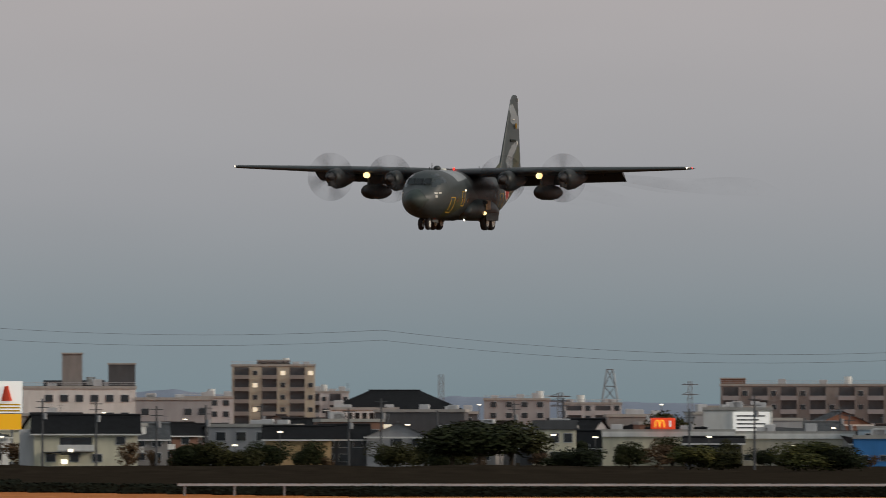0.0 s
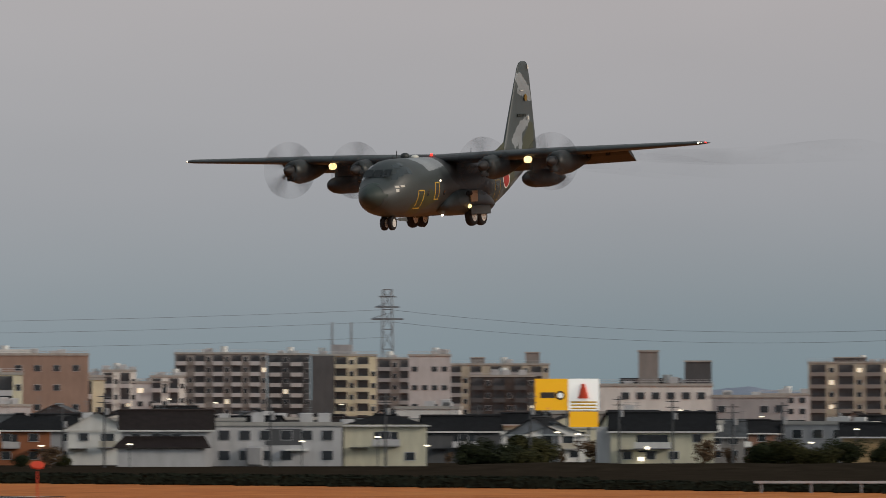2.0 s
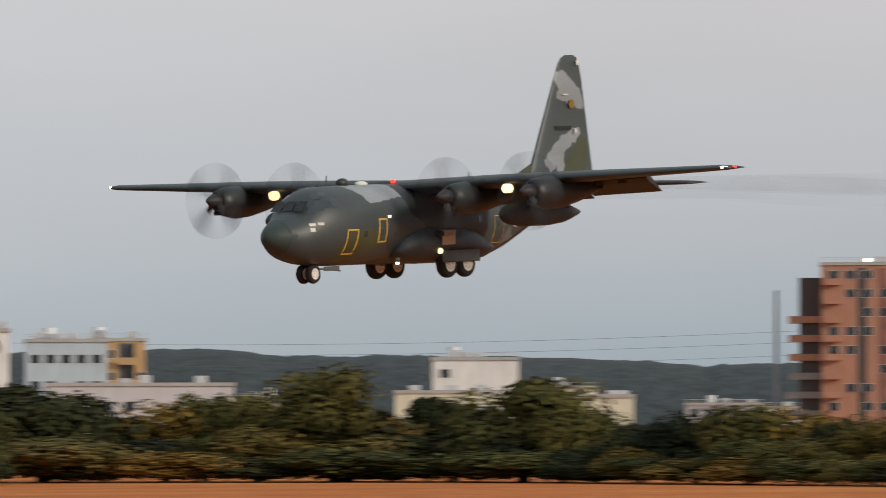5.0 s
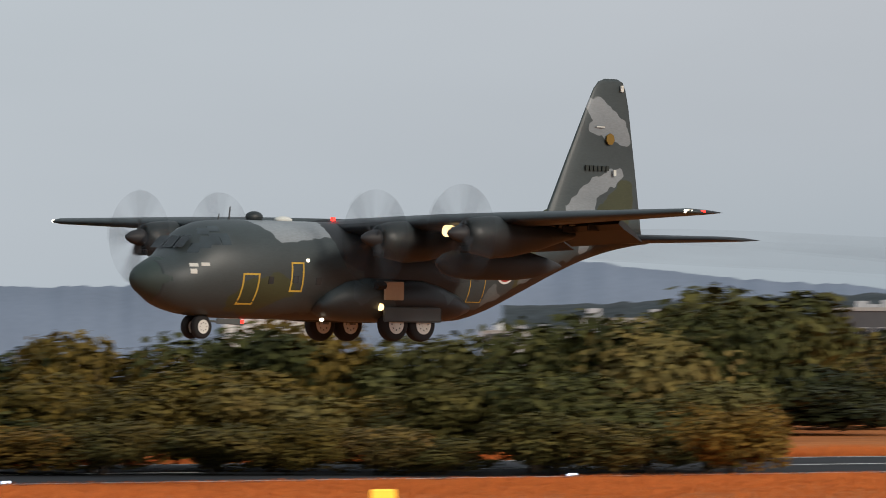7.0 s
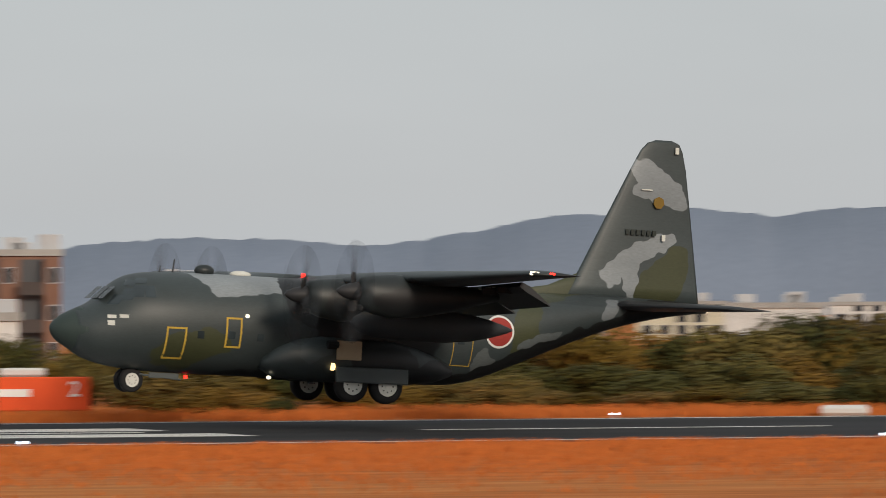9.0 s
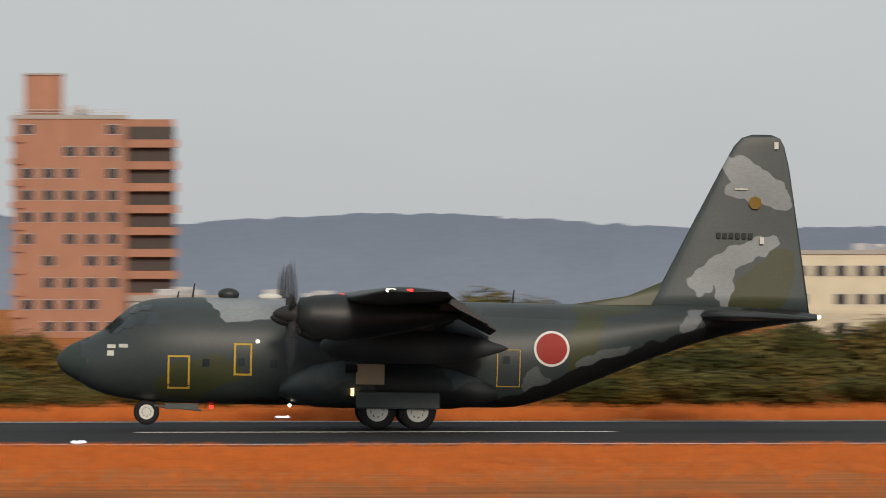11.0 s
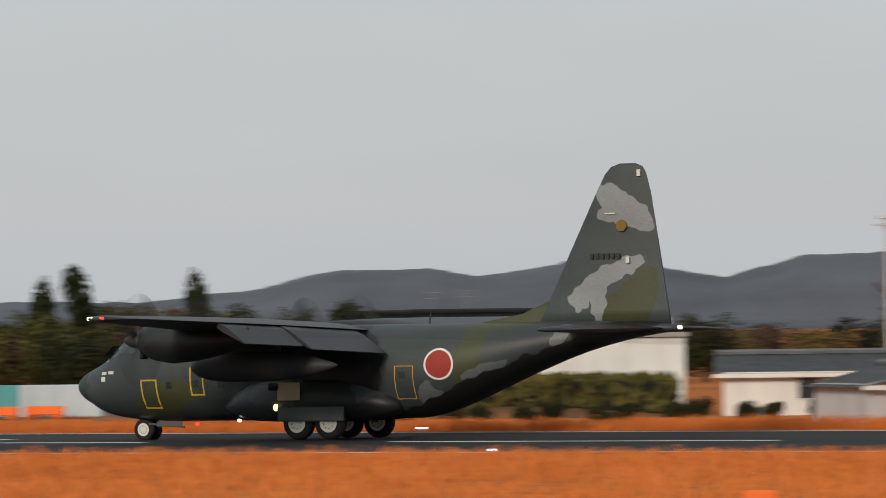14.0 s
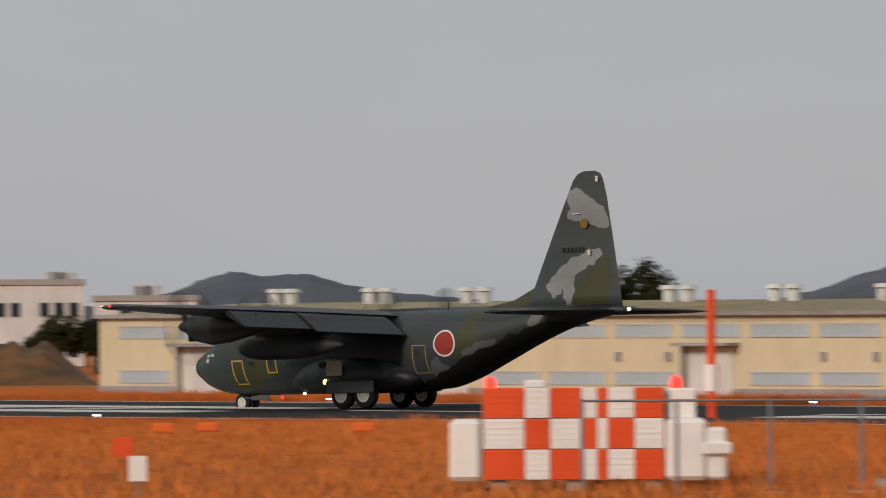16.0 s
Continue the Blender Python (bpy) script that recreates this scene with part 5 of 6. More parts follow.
# beyond the middle of the runway
block("long_warehouse", 40.96, 700, 13, 11.2, 20, 2, 4, "white", "long white warehouse roof above the shrubs", category="warehouse", lit=0, skip=0.8, seed=90)
block("apartment_building", 30.64, 750, 9.6, 9.4, 10, 3, 3, "salmon", "pinkish building half hidden by shrubs", category="building", lit=0, seed=91)
bt = block("apartment_tower", 28.55, 720, 16.5, 22, 14, 7, 5, "brick", "dark brick apartment block with white window bands", "", category="apartment tower", lit=0.05, seed=92, skip=0.1, head=((-2.6, 4.5, 25.6, "white"), (2.6, 5.2, 23.6, "white")))
for i in range(1, 7):
    for x in (-6.5, -2.2, 2.2, 6.0):
        part("window_sill", cube(x - 1.1, x + 1.1, -0.5, 0, i * 22 / 7 + 0.5, i * 22 / 7 + 0.75), M["white"], bt, "white sill band")
part("roof_mast", rod(bmesh.new(), (-4.6, 3, 22), (-4.6, 3, 32), 0.45, 0.25), M["steel"], bt)
block("low_building", 24.25, 620, 10, 4.9, 10, 2, 3, "white", "white low building behind shrubs", category="building", lit=0, skip=0.5, seed=93)
block("store_building", 16.7, 400, 8, 4.2, 8, 1, 4, "white", "white low hall beneath a brown building", category="hall", lit=0, skip=0.5, seed=96)
block("building", 17.25, 520, 7.5, 9.4, 10, 3, 3, "brown", "brown building at the field's edge", "darkbrown", lit=0, category="building", seed=94)
for az, d, hh in ((25.2, 900, 5.2), (23.4, 950, 5.4), (22.2, 800, 4.8), (19, 900, 9), (14, 800, 10), (10, 760, 12), (6.5, 800, 11), (35.5, 900, 8), (46.5, 900, 14), (44.2, 850, 12)):
    block("building", az, d, 14, hh, 10, 3, 5, rnd.choice(WALLS), "pale low building in the distance", category="building", seed=int(az * 7), lit=0.05)
block("equipment_hut", -3.85, 281, 3.4, 2.7, 3, 1, 2, "white", "small white hut at the edge of the shrubs", category="hut", lit=0, skip=0.4, seed=97)
hut = block("equipment_hut", 27.76, 292, 2.7, 1.75, 2.4, 1, 1, "white", "small white equipment hut beside the runway", category="hut", lit=0, skip=1, seed=95)
hut2 = thing("equipment_cover", spot(27.0, 291), "low white cover on the grass", "equipment box")
part("cover", cube(-1.1, 1.1, 0, 1.2, 0, 0.5, bevel=0.15), M["white"], hut2)
copy_thing(hut2, spot(24.9, 284))
mk = thing("distance_marker", spot(17.5, 281), "red runway marker board with a white figure and white top", "marker board")
part("board", cube(-2.1, 2.1, 0, 0.5, 0.35, 1.9, bevel=0.05), M["warn_red"], mk)
part("white_stripe", cube(-2.15, -0.6, -0.05, 0.0, 1.0, 1.35), M["warn_white"], mk)
part("top_cover", cube(-2.0, 0.1, 0.6, 1.4, 1.9, 2.3, bevel=0.1), M["white"], mk)
for x in (-1.5, 1.5):
    part("foot", rod(bmesh.new(), (x, 0.25, 0), (x, 0.25, 0.4), 0.12), M["warn_orange"], mk)
cu = bpy.data.curves.new("figure", "FONT")
cu.body, cu.size, cu.extrude, cu.offset = "2", 0.98, 0.03, 0.012
fg = new("figure", cu)
fg.parent, fg.matrix_basis = mk, pose(1.15, -0.06, 1.02, 90, 0, 0)
cu.materials.append(M["warn_white"])
ym = thing("runway_marker", spot(41.9, 223), "small yellow marker box in the grass", "marker board")
part("board", cube(-0.45, 0.45, 0, 0.4, 0.1, 0.8, bevel=0.06), M["sign_gold"], ym)
part("foot", cube(-0.4, 0.4, 0.1, 0.3, 0, 0.12), M["steel"], ym)
rs = thing("field_sign", spot(62.85, 400), "red disc sign on a post in the grass", "sign")
part("post", rod(bmesh.new(), (0, 0, 0), (0, 0, 2.4), 0.05), M["red"], rs)
part("disc", rod(bmesh.new(), (0, -0.03, 2.85), (0, 0.03, 2.75), 0.46, sides=8), M["red"], rs)

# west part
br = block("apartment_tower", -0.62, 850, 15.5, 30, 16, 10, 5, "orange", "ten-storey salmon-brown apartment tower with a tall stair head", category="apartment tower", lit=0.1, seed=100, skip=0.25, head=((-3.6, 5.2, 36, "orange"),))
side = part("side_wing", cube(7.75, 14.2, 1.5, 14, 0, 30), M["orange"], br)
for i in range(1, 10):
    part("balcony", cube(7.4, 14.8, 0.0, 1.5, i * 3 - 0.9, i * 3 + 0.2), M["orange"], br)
    # dark brown slabs put shade into the gaps between the balconies
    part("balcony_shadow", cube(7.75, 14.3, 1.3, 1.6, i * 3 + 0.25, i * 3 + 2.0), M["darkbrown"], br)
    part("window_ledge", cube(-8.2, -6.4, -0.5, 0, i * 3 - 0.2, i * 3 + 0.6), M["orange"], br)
ho = block("clinic_building", -2.35, 800, 20, 9.6, 14, 3, 7, "cream", "cream clinic building with a roof sign box", category="building", lit=0, seed=101, head=((-7, 6.6, 14, "white"), (1.0, 9.5, 11.6, "cream")))
part("sign_band", cube(-10.2, -3.8, 0.2, 0.5, 11.6, 13.4), M["sign_white"], ho)
part("sign_bar", cube(-9.6, -4.6, 0.1, 0.2, 12.2, 12.7), M["blue"], ho)
house("shed", -3.4, 760, 8, 6.0, 10.5, 10, "lightgrey", "tile_grey", "grey pitched shed roof", "hip", seed=102)
house("house", -6.3, 430, 7.5, 2.8, 4.4, 8, "white", "tile_grey", "low pale house with a grey roof", seed=103, storeys=1)
block("building", 1.35, 600, 11, 4.6, 8, 1, 4, "beige", "low beige building behind the shrubs", category="building", seed=104)
for az, d, w, hh, key in ((-4.1, 520, 8, 5.2, "white"), (-8.2, 500, 14, 5.6, "white"), (-5.6, 560, 10, 6.2, "lightgrey"), (-10.04, 450, 12.5, 6.0, "cream"), (-9.2, 330, 9, 1.6, "white"), (0.4, 560, 9, 5.0, "lightgrey"), (-12.2, 430, 6, 4.0, "lightgrey")):
    block("building", az, d, w, hh, 9, 1 if hh < 5 else 2, 5, key, key + " low flat building beside the airfield", category="building", seed=int(-az * 9) + 3, lit=0.05, skip=0.3)
house("hall", -15.35, 448, 7.6, 4.9, 6.9, 12, "salmon", "tile_grey", "orange-pink gabled hall with a grey roof", "y", storeys=1, bays=3, seed=110)
block("tower_building", -13.45, 700, 8.0, 9.6, 10, 3, 4, "beige", "pale building with a tall lift tower", category="building", seed=111, head=((-3.2, 2.4, 13.4, "beige"),))
house("barrack_building", -14.45, 455, 12.5, 5.0, 6.4, 12, "orange", "tile_grey", "orange-tan barrack with a grey roof", storeys=1, bays=5, category="building", seed=112, lit=0.1)
house("shed", -16.5, 430, 6.0, 1.6, 2.9, 8, "brown", "tile_dark", "low brown shed with a dark roof", seed=113, storeys=1)
block("white_tower", -21.73, 900, 5.8, 11.2, 8, 5, 3, "white", "far white tower block with banded floors", "white", category="building", seed=114, lit=0, head=((0, 2, 12.4, "white"),))
house("house", -22.05, 299, 7.0, 1.9, 2.75, 8, "lightgrey", "tile_grey", "low pale gabled house behind the taxiway", "y", 20, storeys=1, bays=2, seed=121)
for az, d, w in ((-20.9, 310, 2.2),):
    block("equipment_hut", az, d, w, 1.7, 2.5, 1, 2, "white", "low white hut beside the taxiway", category="hut", lit=0, skip=0.5, seed=int(-az * 5))
block("white_annex", -25.2, 332, 9.6, 4.2, 9, 1, 5, "white", "white flat-roofed airfield building", category="building", seed=116, lit=0, skip=0.4)
house("annex", -23.1, 326, 10.5, 2.3, 3.2, 9, "white", "tile_grey", "white annex with a grey pitched roof", storeys=1, bays=6, seed=117)
block("white_building", -44.75, 600, 9, 7.9, 10, 2, 6, "white", "white hangar office with tall windows", category="building", seed=118, lit=0)
block("white_building", -43.75, 600, 10, 6.3, 10, 2, 5, "white", "white low hangar beside the apron", category="building", seed=119, lit=0, skip=0.7)
for i, az in enumerate((-26.2, -26.9, -25.6)):
    house("house", az, 420 + 20 * i, 8, 4.2, 5.8, 8, WALLS[i], ROOFS[i % 4], "house among trees behind the bank", "x", 15 - 8 * i, seed=120 + i)

# long warehouse along the apron
wx0, wx1, wy = -276.0, -191.8, 284.0
wa = thing("apron_warehouse", pose(0, 0, 0), "long cream steel warehouse with canopied doors and roof vents", "warehouse")
part("wall", cube(wx0, wx1, wy, wy + 28, 0, 4.9, bevel=0.05), M["warehouse_cream"], wa)
bm = bmesh.new()
bm.faces.new([bm.verts.new(p) for p in ((wx0 - 0.4, wy - 0.5, 4.9), (wx1 + 0.4, wy - 0.5, 4.9), (wx1 + 0.4, wy + 14, 5.7), (wx0 - 0.4, wy + 14, 5.7))])
bm.faces.new([bm.verts.new(p) for p in ((wx0 - 0.4, wy + 14, 5.7), (wx1 + 0.4, wy + 14, 5.7), (wx1 + 0.4, wy + 28.5, 4.9), (wx0 - 0.4, wy + 28.5, 4.9))])
bmesh.ops.solidify(bm, geom=bm.faces[:], thickness=0.2)
part("roof", bm, M["warehouse_cream"], wa, "pale sheet roof")
part("gutter", cube(wx0, wx1, wy - 0.55, wy - 0.35, 4.75, 4.98), M["grey"], wa)
part("plinth", cube(wx0, wx1, wy - 0.06, wy, 0, 0.45), M["grey"], wa)
strip = to_mesh("window_strip", cube(-2.1, 2.1, -0.06, 0.02, 0, 0.62), M["pale_blue"])
fram = to_mesh("strip_frame", box(cube(-2.2, 2.2, -0.09, 0.0, -0.1, 0.0), -2.2, 2.2, -0.09, 0, 0.62, 0.7), M["lightgrey"])
for i in range(16):
    x = wx0 + 4 + i * 5.1
    for z in (3.55, 0.75):
        if z < 1 and i % 4 == 1:
            continue
        o = piece("window_strip", strip, wa, pose(x, wy, z))
        piece("strip_frame", fram, o, pose(0, 0, 0))
    if i % 4 == 1:
        dr = part("door", cube(x - 1.6, x + 1.6, wy - 0.1, wy, 0, 2.9), M["white"], wa, "white sliding door")
        part("canopy", box(cube(x - 2.1, x + 2.1, wy - 1.3, wy, 2.95, 3.15), x - 2.1, x - 1.85, wy - 0.3, wy, 0, 2.95), M["grey"], wa, "grey door canopy")
    for dx in (-1.9, 1.9):
        if i % 3 == 2:
            part("wall_lamp", cube(x + dx - 0.15, x + dx + 0.15, wy - 0.25, wy, 2.1, 2.6), M["grey"], wa)
for i in range(10):
    x = wx0 + 5 + i * 8.2
    for dx in (-0.7, 0.7):
        v_ = part("roof_vent", rod(rod(bmesh.new(), (x + dx, wy + 12, 5.5), (x + dx, wy + 12, 6.35), 0.42, sides=12), (x + dx, wy + 12, 6.35), (x + dx, wy + 12, 6.6), 0.62, 0.5, 12), M["white"], wa, "white round roof vent")
part("side_door", cube(wx1, wx1 + 0.08, wy + 11, wy + 15, 0, 3.0), M["beige"], wa, "beige side door")
part("side_canopy", cube(wx1, wx1 + 1.3, wy + 10.4, wy + 15.6, 3.05, 3.25), M["grey"], wa, "grey door canopy")
for i, (x, c) in enumerate(((-184, "pale_blue"), (-179, "teal"), (-174.5, "pale_blue"), (-187, "dkgrey"))):
    ct = thing("storage_container", pose(x, 299 + i, 0, 0, 0, 8 * i), "steel storage container on the apron", "container")
    part("box", cube(-2.4, 2.4, -1.1, 1.1, 0.1, 1.9, bevel=0.04), M[c], ct)
    part("door_bar", rod(bmesh.new(), (2.45, 0, 0.2), (2.45, 0, 1.8), 0.05), M["steel"], ct)
for i in range(9):
    br_ = thing("barrier", pose(-189.5 + i * 1.9, 287 + i * 1.3 + (i % 3) * 0.5, 0), "orange plastic barrier beside the warehouse", "barrier", "apron barriers")
    part("panel", cube(-1.2, 1.2, -0.15, 0.15, 0.25, 0.75, bevel=0.05), M["warn_orange"], br_)
    part("foot", cube(-1.0, -0.8, -0.3, 0.3, 0, 0.28), M["warn_orange"], br_)
    part("foot", cube(0.8, 1.0, -0.3, 0.3, 0, 0.28), M["warn_orange"], br_)

# lamp posts, poles
def lamp_post(az, d, h):
    b = thing("lamp_post", spot(az, d), "tall grey floodlight post", "lamp post", "floodlight posts")
    part("post", rod(bmesh.new(), (0, 0, 0), (0, 0, h), 0.132, 0.077), M["lightgrey"], b)
    part("crown", rod(rod(bmesh.new(), (0, 0, h), (0, 0, h + 0.25), 0.75, 0.55, 12), (0, 0, h - 0.5), (0, 0, h - 0.35), 0.9, 0.9, 12), M["lightgrey"], b)


for az, d, h in ((-18.02, 420, 12.0), (-19.46, 420, 9.0), (-17.4, 420, 10.2), (-14.5, 430, 11.5), (-22.5, 420, 11.8), (-19.5, 430, 11.4), (-11.85, 420, 8.5)):
    lamp_post(az, d, h)
mast_lattice("power_pylon", -21.27, 900, 16.5, 1.8, 1.2, "far steel pylon with wide arms", ((15.8, 1.7), (14.6, 1.7)), r=0.12)
mast_lattice("power_pylon", -36.0, 1200, 15, 2.0, 1.0, "far grey lattice mast before the hill", r=0.12)
mast_lattice("power_pylon", -36.15, 1200, 13, 2.0, 1.0, "far grey lattice mast before the hill", r=0.12)

bp = thing("banded_pole", spot(-8.83, 150), "slim red and white banded obstacle pole with a lamp", "pole")
for i, (z0, z1) in enumerate(((0, 0.7), (0.7, 2.0), (2.0, 3.1), (3.1, 4.4), (4.4, 5.7), (5.7, 7.0), (7.0, 8.5))):
    part("band", rod(bmesh.new(), (0, 0, z0), (0, 0, z1), 0.095, sides=14), M["warn_red" if i % 2 == 0 else "warn_white"], bp)
part("cross_piece", rod(bmesh.new(), (-0.75, 0, 4.75), (0, 0, 4.75), 0.06), M["warn_red"], bp)
part("lamp", rod(bmesh.new(), (0, 0, 8.5), (0, 0, 8.65), 0.11), M["lamp_white"], bp)


def taxi_marker(az, d, w, h, label):
    b = thing("taxiway_marker", spot(az, d), label, "marker board", "orange markers")
    part("board", cube(-w / 2, w / 2, 0, 0.35, h * 0.42, h, bevel=0.05), M["warn_orange"], b)
    for x in (-w * 0.36, w * 0.36):
        part("leg", rod(bmesh.new(), (x, 0.17, 0), (x, 0.17, h * 0.45), 0.06), M["warn_orange"], b)


taxi_marker(-11.35, 200, 1.35, 1.2, "orange-red marker board on short legs")
for az, d in ((-43.19, 250), (-41.75, 248), (-43.6, 249), (-23.7, 160)):
    taxi_marker(az, d, 0.9, 0.62, "small orange marker lamp in the grass")
for az, d, w, z0, z1, key in ((-43.83, 169, 0.5, 0.45, 1.15, "warn_white"), (-43.97, 205, 0.66, 0.25, 0.95, "warn_red")):
    b = thing("notice_board", spot(az, d), "small painted notice board on a post", "notice board")
    part("board", cube(-w / 2, w / 2, 0, 0.06, z0, z1, bevel=0.01), M[key], b)
    part("post", rod(bmesh.new(), (0, 0.08, 0), (0, 0.08, z1 - 0.1), 0.04), M["steel"], b)
for az in (-5.93, -2.0):
    b = thing("junction_box", spot(az, 268), "small white junction box at the runway edge", "equipment box")
    part("body", cube(-0.5, 0.5, 0, 0.6, 0.1, 1.1, bevel=0.04), M["warn_white"], b)
    part("plinth", cube(-0.55, 0.55, -0.05, 0.65, 0, 0.12), M["concrete"], b)

# glide path station: checkered shelter, lattice mast, fence
sh_ = thing("equipment_shelter", spot(-39.63, 173, 0, 0), "equipment shelter checkered in red and white panels", "shelter")
part("core", cube(-3.05, 2.0, 0.06, 2.6, 0.3, 2.85), M["concrete"], sh_)
x0 = -3.05
for c_, cw in enumerate((1.16, 0.71, 0.87, 0.45, 0.30, 0.74, 0.82)):
    y0 = 0.045 if c_ in (3, 4) else 0.0
    for r_ in range(3):
        part("panel", cube(x0 + 0.01, x0 + cw - 0.01, y0, y0 + 0.06, 0.32 + r_ * 0.86, 0.32 + r_ * 0.86 + 0.84, bevel=0.012), M["warn_red" if (r_ + c_) % 2 == 0 else "warn_white"], sh_)
        ribs = bmesh.new()
        for n_ in range(5):
            box(ribs, x0 + 0.03, x0 + cw - 0.03, y0 - 0.012, y0 + 0.01, 0.42 + r_ * 0.86 + n_ * 0.16, 0.45 + r_ * 0.86 + n_ * 0.16)
        part("ribs", ribs, M["warn_red" if (r_ + c_) % 2 == 0 else "warn_white"], sh_)
    x0 += cw
for x in (-2.6, -0.5, 1.7):
    part("skid", cube(x - 0.2, x + 0.2, 0.2, 2.4, 0, 0.32), M["concrete"], sh_)
part("end_box", cube(-4.0, -3.1, 0.3, 2.2, 0.28, 2.0, bevel=0.12), M["warn_white"], sh_, "white louvred end box")
part("end_box", cube(2.05, 3.2, -0.1, 2.2, 0.28, 2.0, bevel=0.12), M["warn_white"], sh_, "white louvred end box")
part("side_unit", cube(3.2, 3.75, 0.0, 1.6, 0.3, 1.75, bevel=0.08), M["warn_white"], sh_)
part("duct", cube(3.1, 3.9, -0.2, 0.4, 1.0, 1.35, bevel=0.05), M["warn_white"], sh_)
for x in (-2.85, 2.35):
    part("obstacle_lamp", rod(bmesh.new(), (x, 0.6, 2.85), (x, 0.6, 3.12), 0.14), M["lamp_red"], sh_, "glowing red obstacle lamp")
    part("lamp_top", rod(bmesh.new(), (x, 0.6, 3.12), (x, 0.6, 3.2), 0.08), M["lamp_red"], sh_)
part("vent_hood", cube(-1.9, -1.3, 0.4, 1.2, 2.85, 3.1, bevel=0.06), M["warn_white"], sh_)
part("roof_box", cube(2.1, 2.9, 0.3, 1.5, 2.0, 2.85, bevel=0.05), M["warn_white"], sh_)
part("red_pole", rod(bmesh.new(), (3.35, 1.0, 2.0), (3.35, 1.0, 5.6), 0.12), M["warn_red"], sh_, "red banded pole")
part("pole_band", rod(bmesh.new(), (3.35, 1.0, 2.75), (3.35, 1.0, 3.5), 0.2), M["warn_white"], sh_)

gm = thing("glide_path_mast", spot(-36.63, 174), "red and white lattice antenna mast with white box antennas", "antenna mast")
hw, sec = 0.5, 2.26
for i in range(8):
    z0, z1 = 0.12 + i * sec, 0.12 + (i + 1) * sec
    bm = bmesh.new()
    for sx, sy in ((-1, -1), (1, -1), (1, 1), (-1, 1)):
        rod(bm, (sx * hw, sy * hw, z0), (sx * hw, sy * hw, z1), 0.08, sides=6)
    for k_ in range(3):
        za, zb = z0 + (z1 - z0) * k_ / 3, z0 + (z1 - z0) * (k_ + 1) / 3
        for (ax, ay), (bx, by) in (((-1, -1), (1, -1)), ((1, -1), (1, 1)), ((1, 1), (-1, 1)), ((-1, 1), (-1, -1))):
            rod(bm, (ax * hw, ay * hw, za), (bx * hw, by * hw, zb), 0.048, sides=5)
            rod(bm, (ax * hw, ay * hw, zb), (bx * hw, by * hw, zb), 0.055, sides=5)
    rod(bm, (0.2, -0.55, z0), (0.2, -0.55, z1), 0.09, sides=6)
    rod(bm, (-0.15, -0.5, z0), (-0.15, -0.5, z1), 0.05, sides=6)
    part("mast_section", bm, M["warn_red" if i % 2 == 0 else "warn_white"], gm, "red lattice section" if i % 2 == 0 else "white lattice section")
for z in (4.15, 8.83, 13.5):
    an = part("antenna", cube(-0.1, 1.45, -1.2, -0.65, z - 0.42, z + 0.42, bevel=0.24), M["warn_white"], gm, "white box antenna")
    part("tray", cube(0.05, 1.72, -1.25, -0.1, z - 0.66, z - 0.5), M["warn_red"], an, "red antenna bracket")
    part("tray", cube(0.05, 1.68, -1.25, -0.1, z + 0.52, z + 0.7), M["warn_red"], an, "red antenna bracket")
part("footing", cube(-1.2, 1.2, -1.2, 1.2, -0.1, 0.25), M["concrete"], gm)

fe = thing("site_fence", spot(-37.5, 170), "thin grey steel post-and-rail fence", "fence")
for x in (-1.45, 1.05, 3.3, -4.0, -6.6):
    part("post", rod(bmesh.new(), (x, 0, 0), (x, 0, 2.6), 0.055), M["steel"], fe)
for z in (2.55,):
    part("rail", rod(bmesh.new(), (-6.6, 0, z), (3.3, 0, z), 0.035), M["steel"], fe)
for x in (-1.45, 1.05):
    part("base_plate", cube(x - 0.35, x + 0.35, -0.2, 0.2, 0, 0.06), M["concrete"], fe)

# cables of the power line
cb = thing("power_line", pose(0, 0, 0), "thin dark power cables strung across the town", "power cable")
for z0, z1 in ((40.0, 30.5), (36.5, 28.0), (32.0, 25.5)):
    rings = []
    for i in range(33):
        f = i / 32
        az = 66.06 - 18 * f
        sag = -4 * 2.5 * ((f * 2) % 1) * (1 - (f * 2) % 1)
        d = 1790 - 260 * f
        p = Vector((d * math.sin(radians(az)), d * math.cos(radians(az)), z0 + (z1 - z0) * f + sag))
        rings.append([p + Vector(o) for o in ((0, 0.035, 0), (0, 0, 0.035), (0, -0.035, 0), (0, 0, -0.035))])
    part("cable", loft(bmesh.new(), rings), M["dkgrey"], cb)

for z0, z1 in ((40.0, 27.0), (36.5, 25.0)):
    rings = []
    for i in range(33):
        f = i / 32
        az = 66.1 + 10.5 * f
        d = 1790 - 160 * f
        p = Vector((d * math.sin(radians(az)), d * math.cos(radians(az)), z0 + (z1 - z0) * f - 14 * ((f * 2) % 1) * (1 - (f * 2) % 1)))
        rings.append([p + Vector(o) for o in ((0, 0.035, 0), (0, 0, 0.035), (0, -0.035, 0), (0, 0, -0.035))])
    part("cable", loft(bmesh.new(), rings), M["dkgrey"], cb)

# fences and walls along the far side
fn = thing("boundary_wall", spot(-10.5, 290), "grey concrete panel wall along the field", "wall")
for i in range(14):
    part("panel", cube(-10 + i * 1.45, -8.56 + i * 1.45, 0, 0.15, 0, 1.2, bevel=0.02), M["dkgrey"], fn)
    part("post", cube(-10.08 + i * 1.45, -9.94 + i * 1.45, -0.05, 0.2, 0, 1.7), M["grey"], fn)


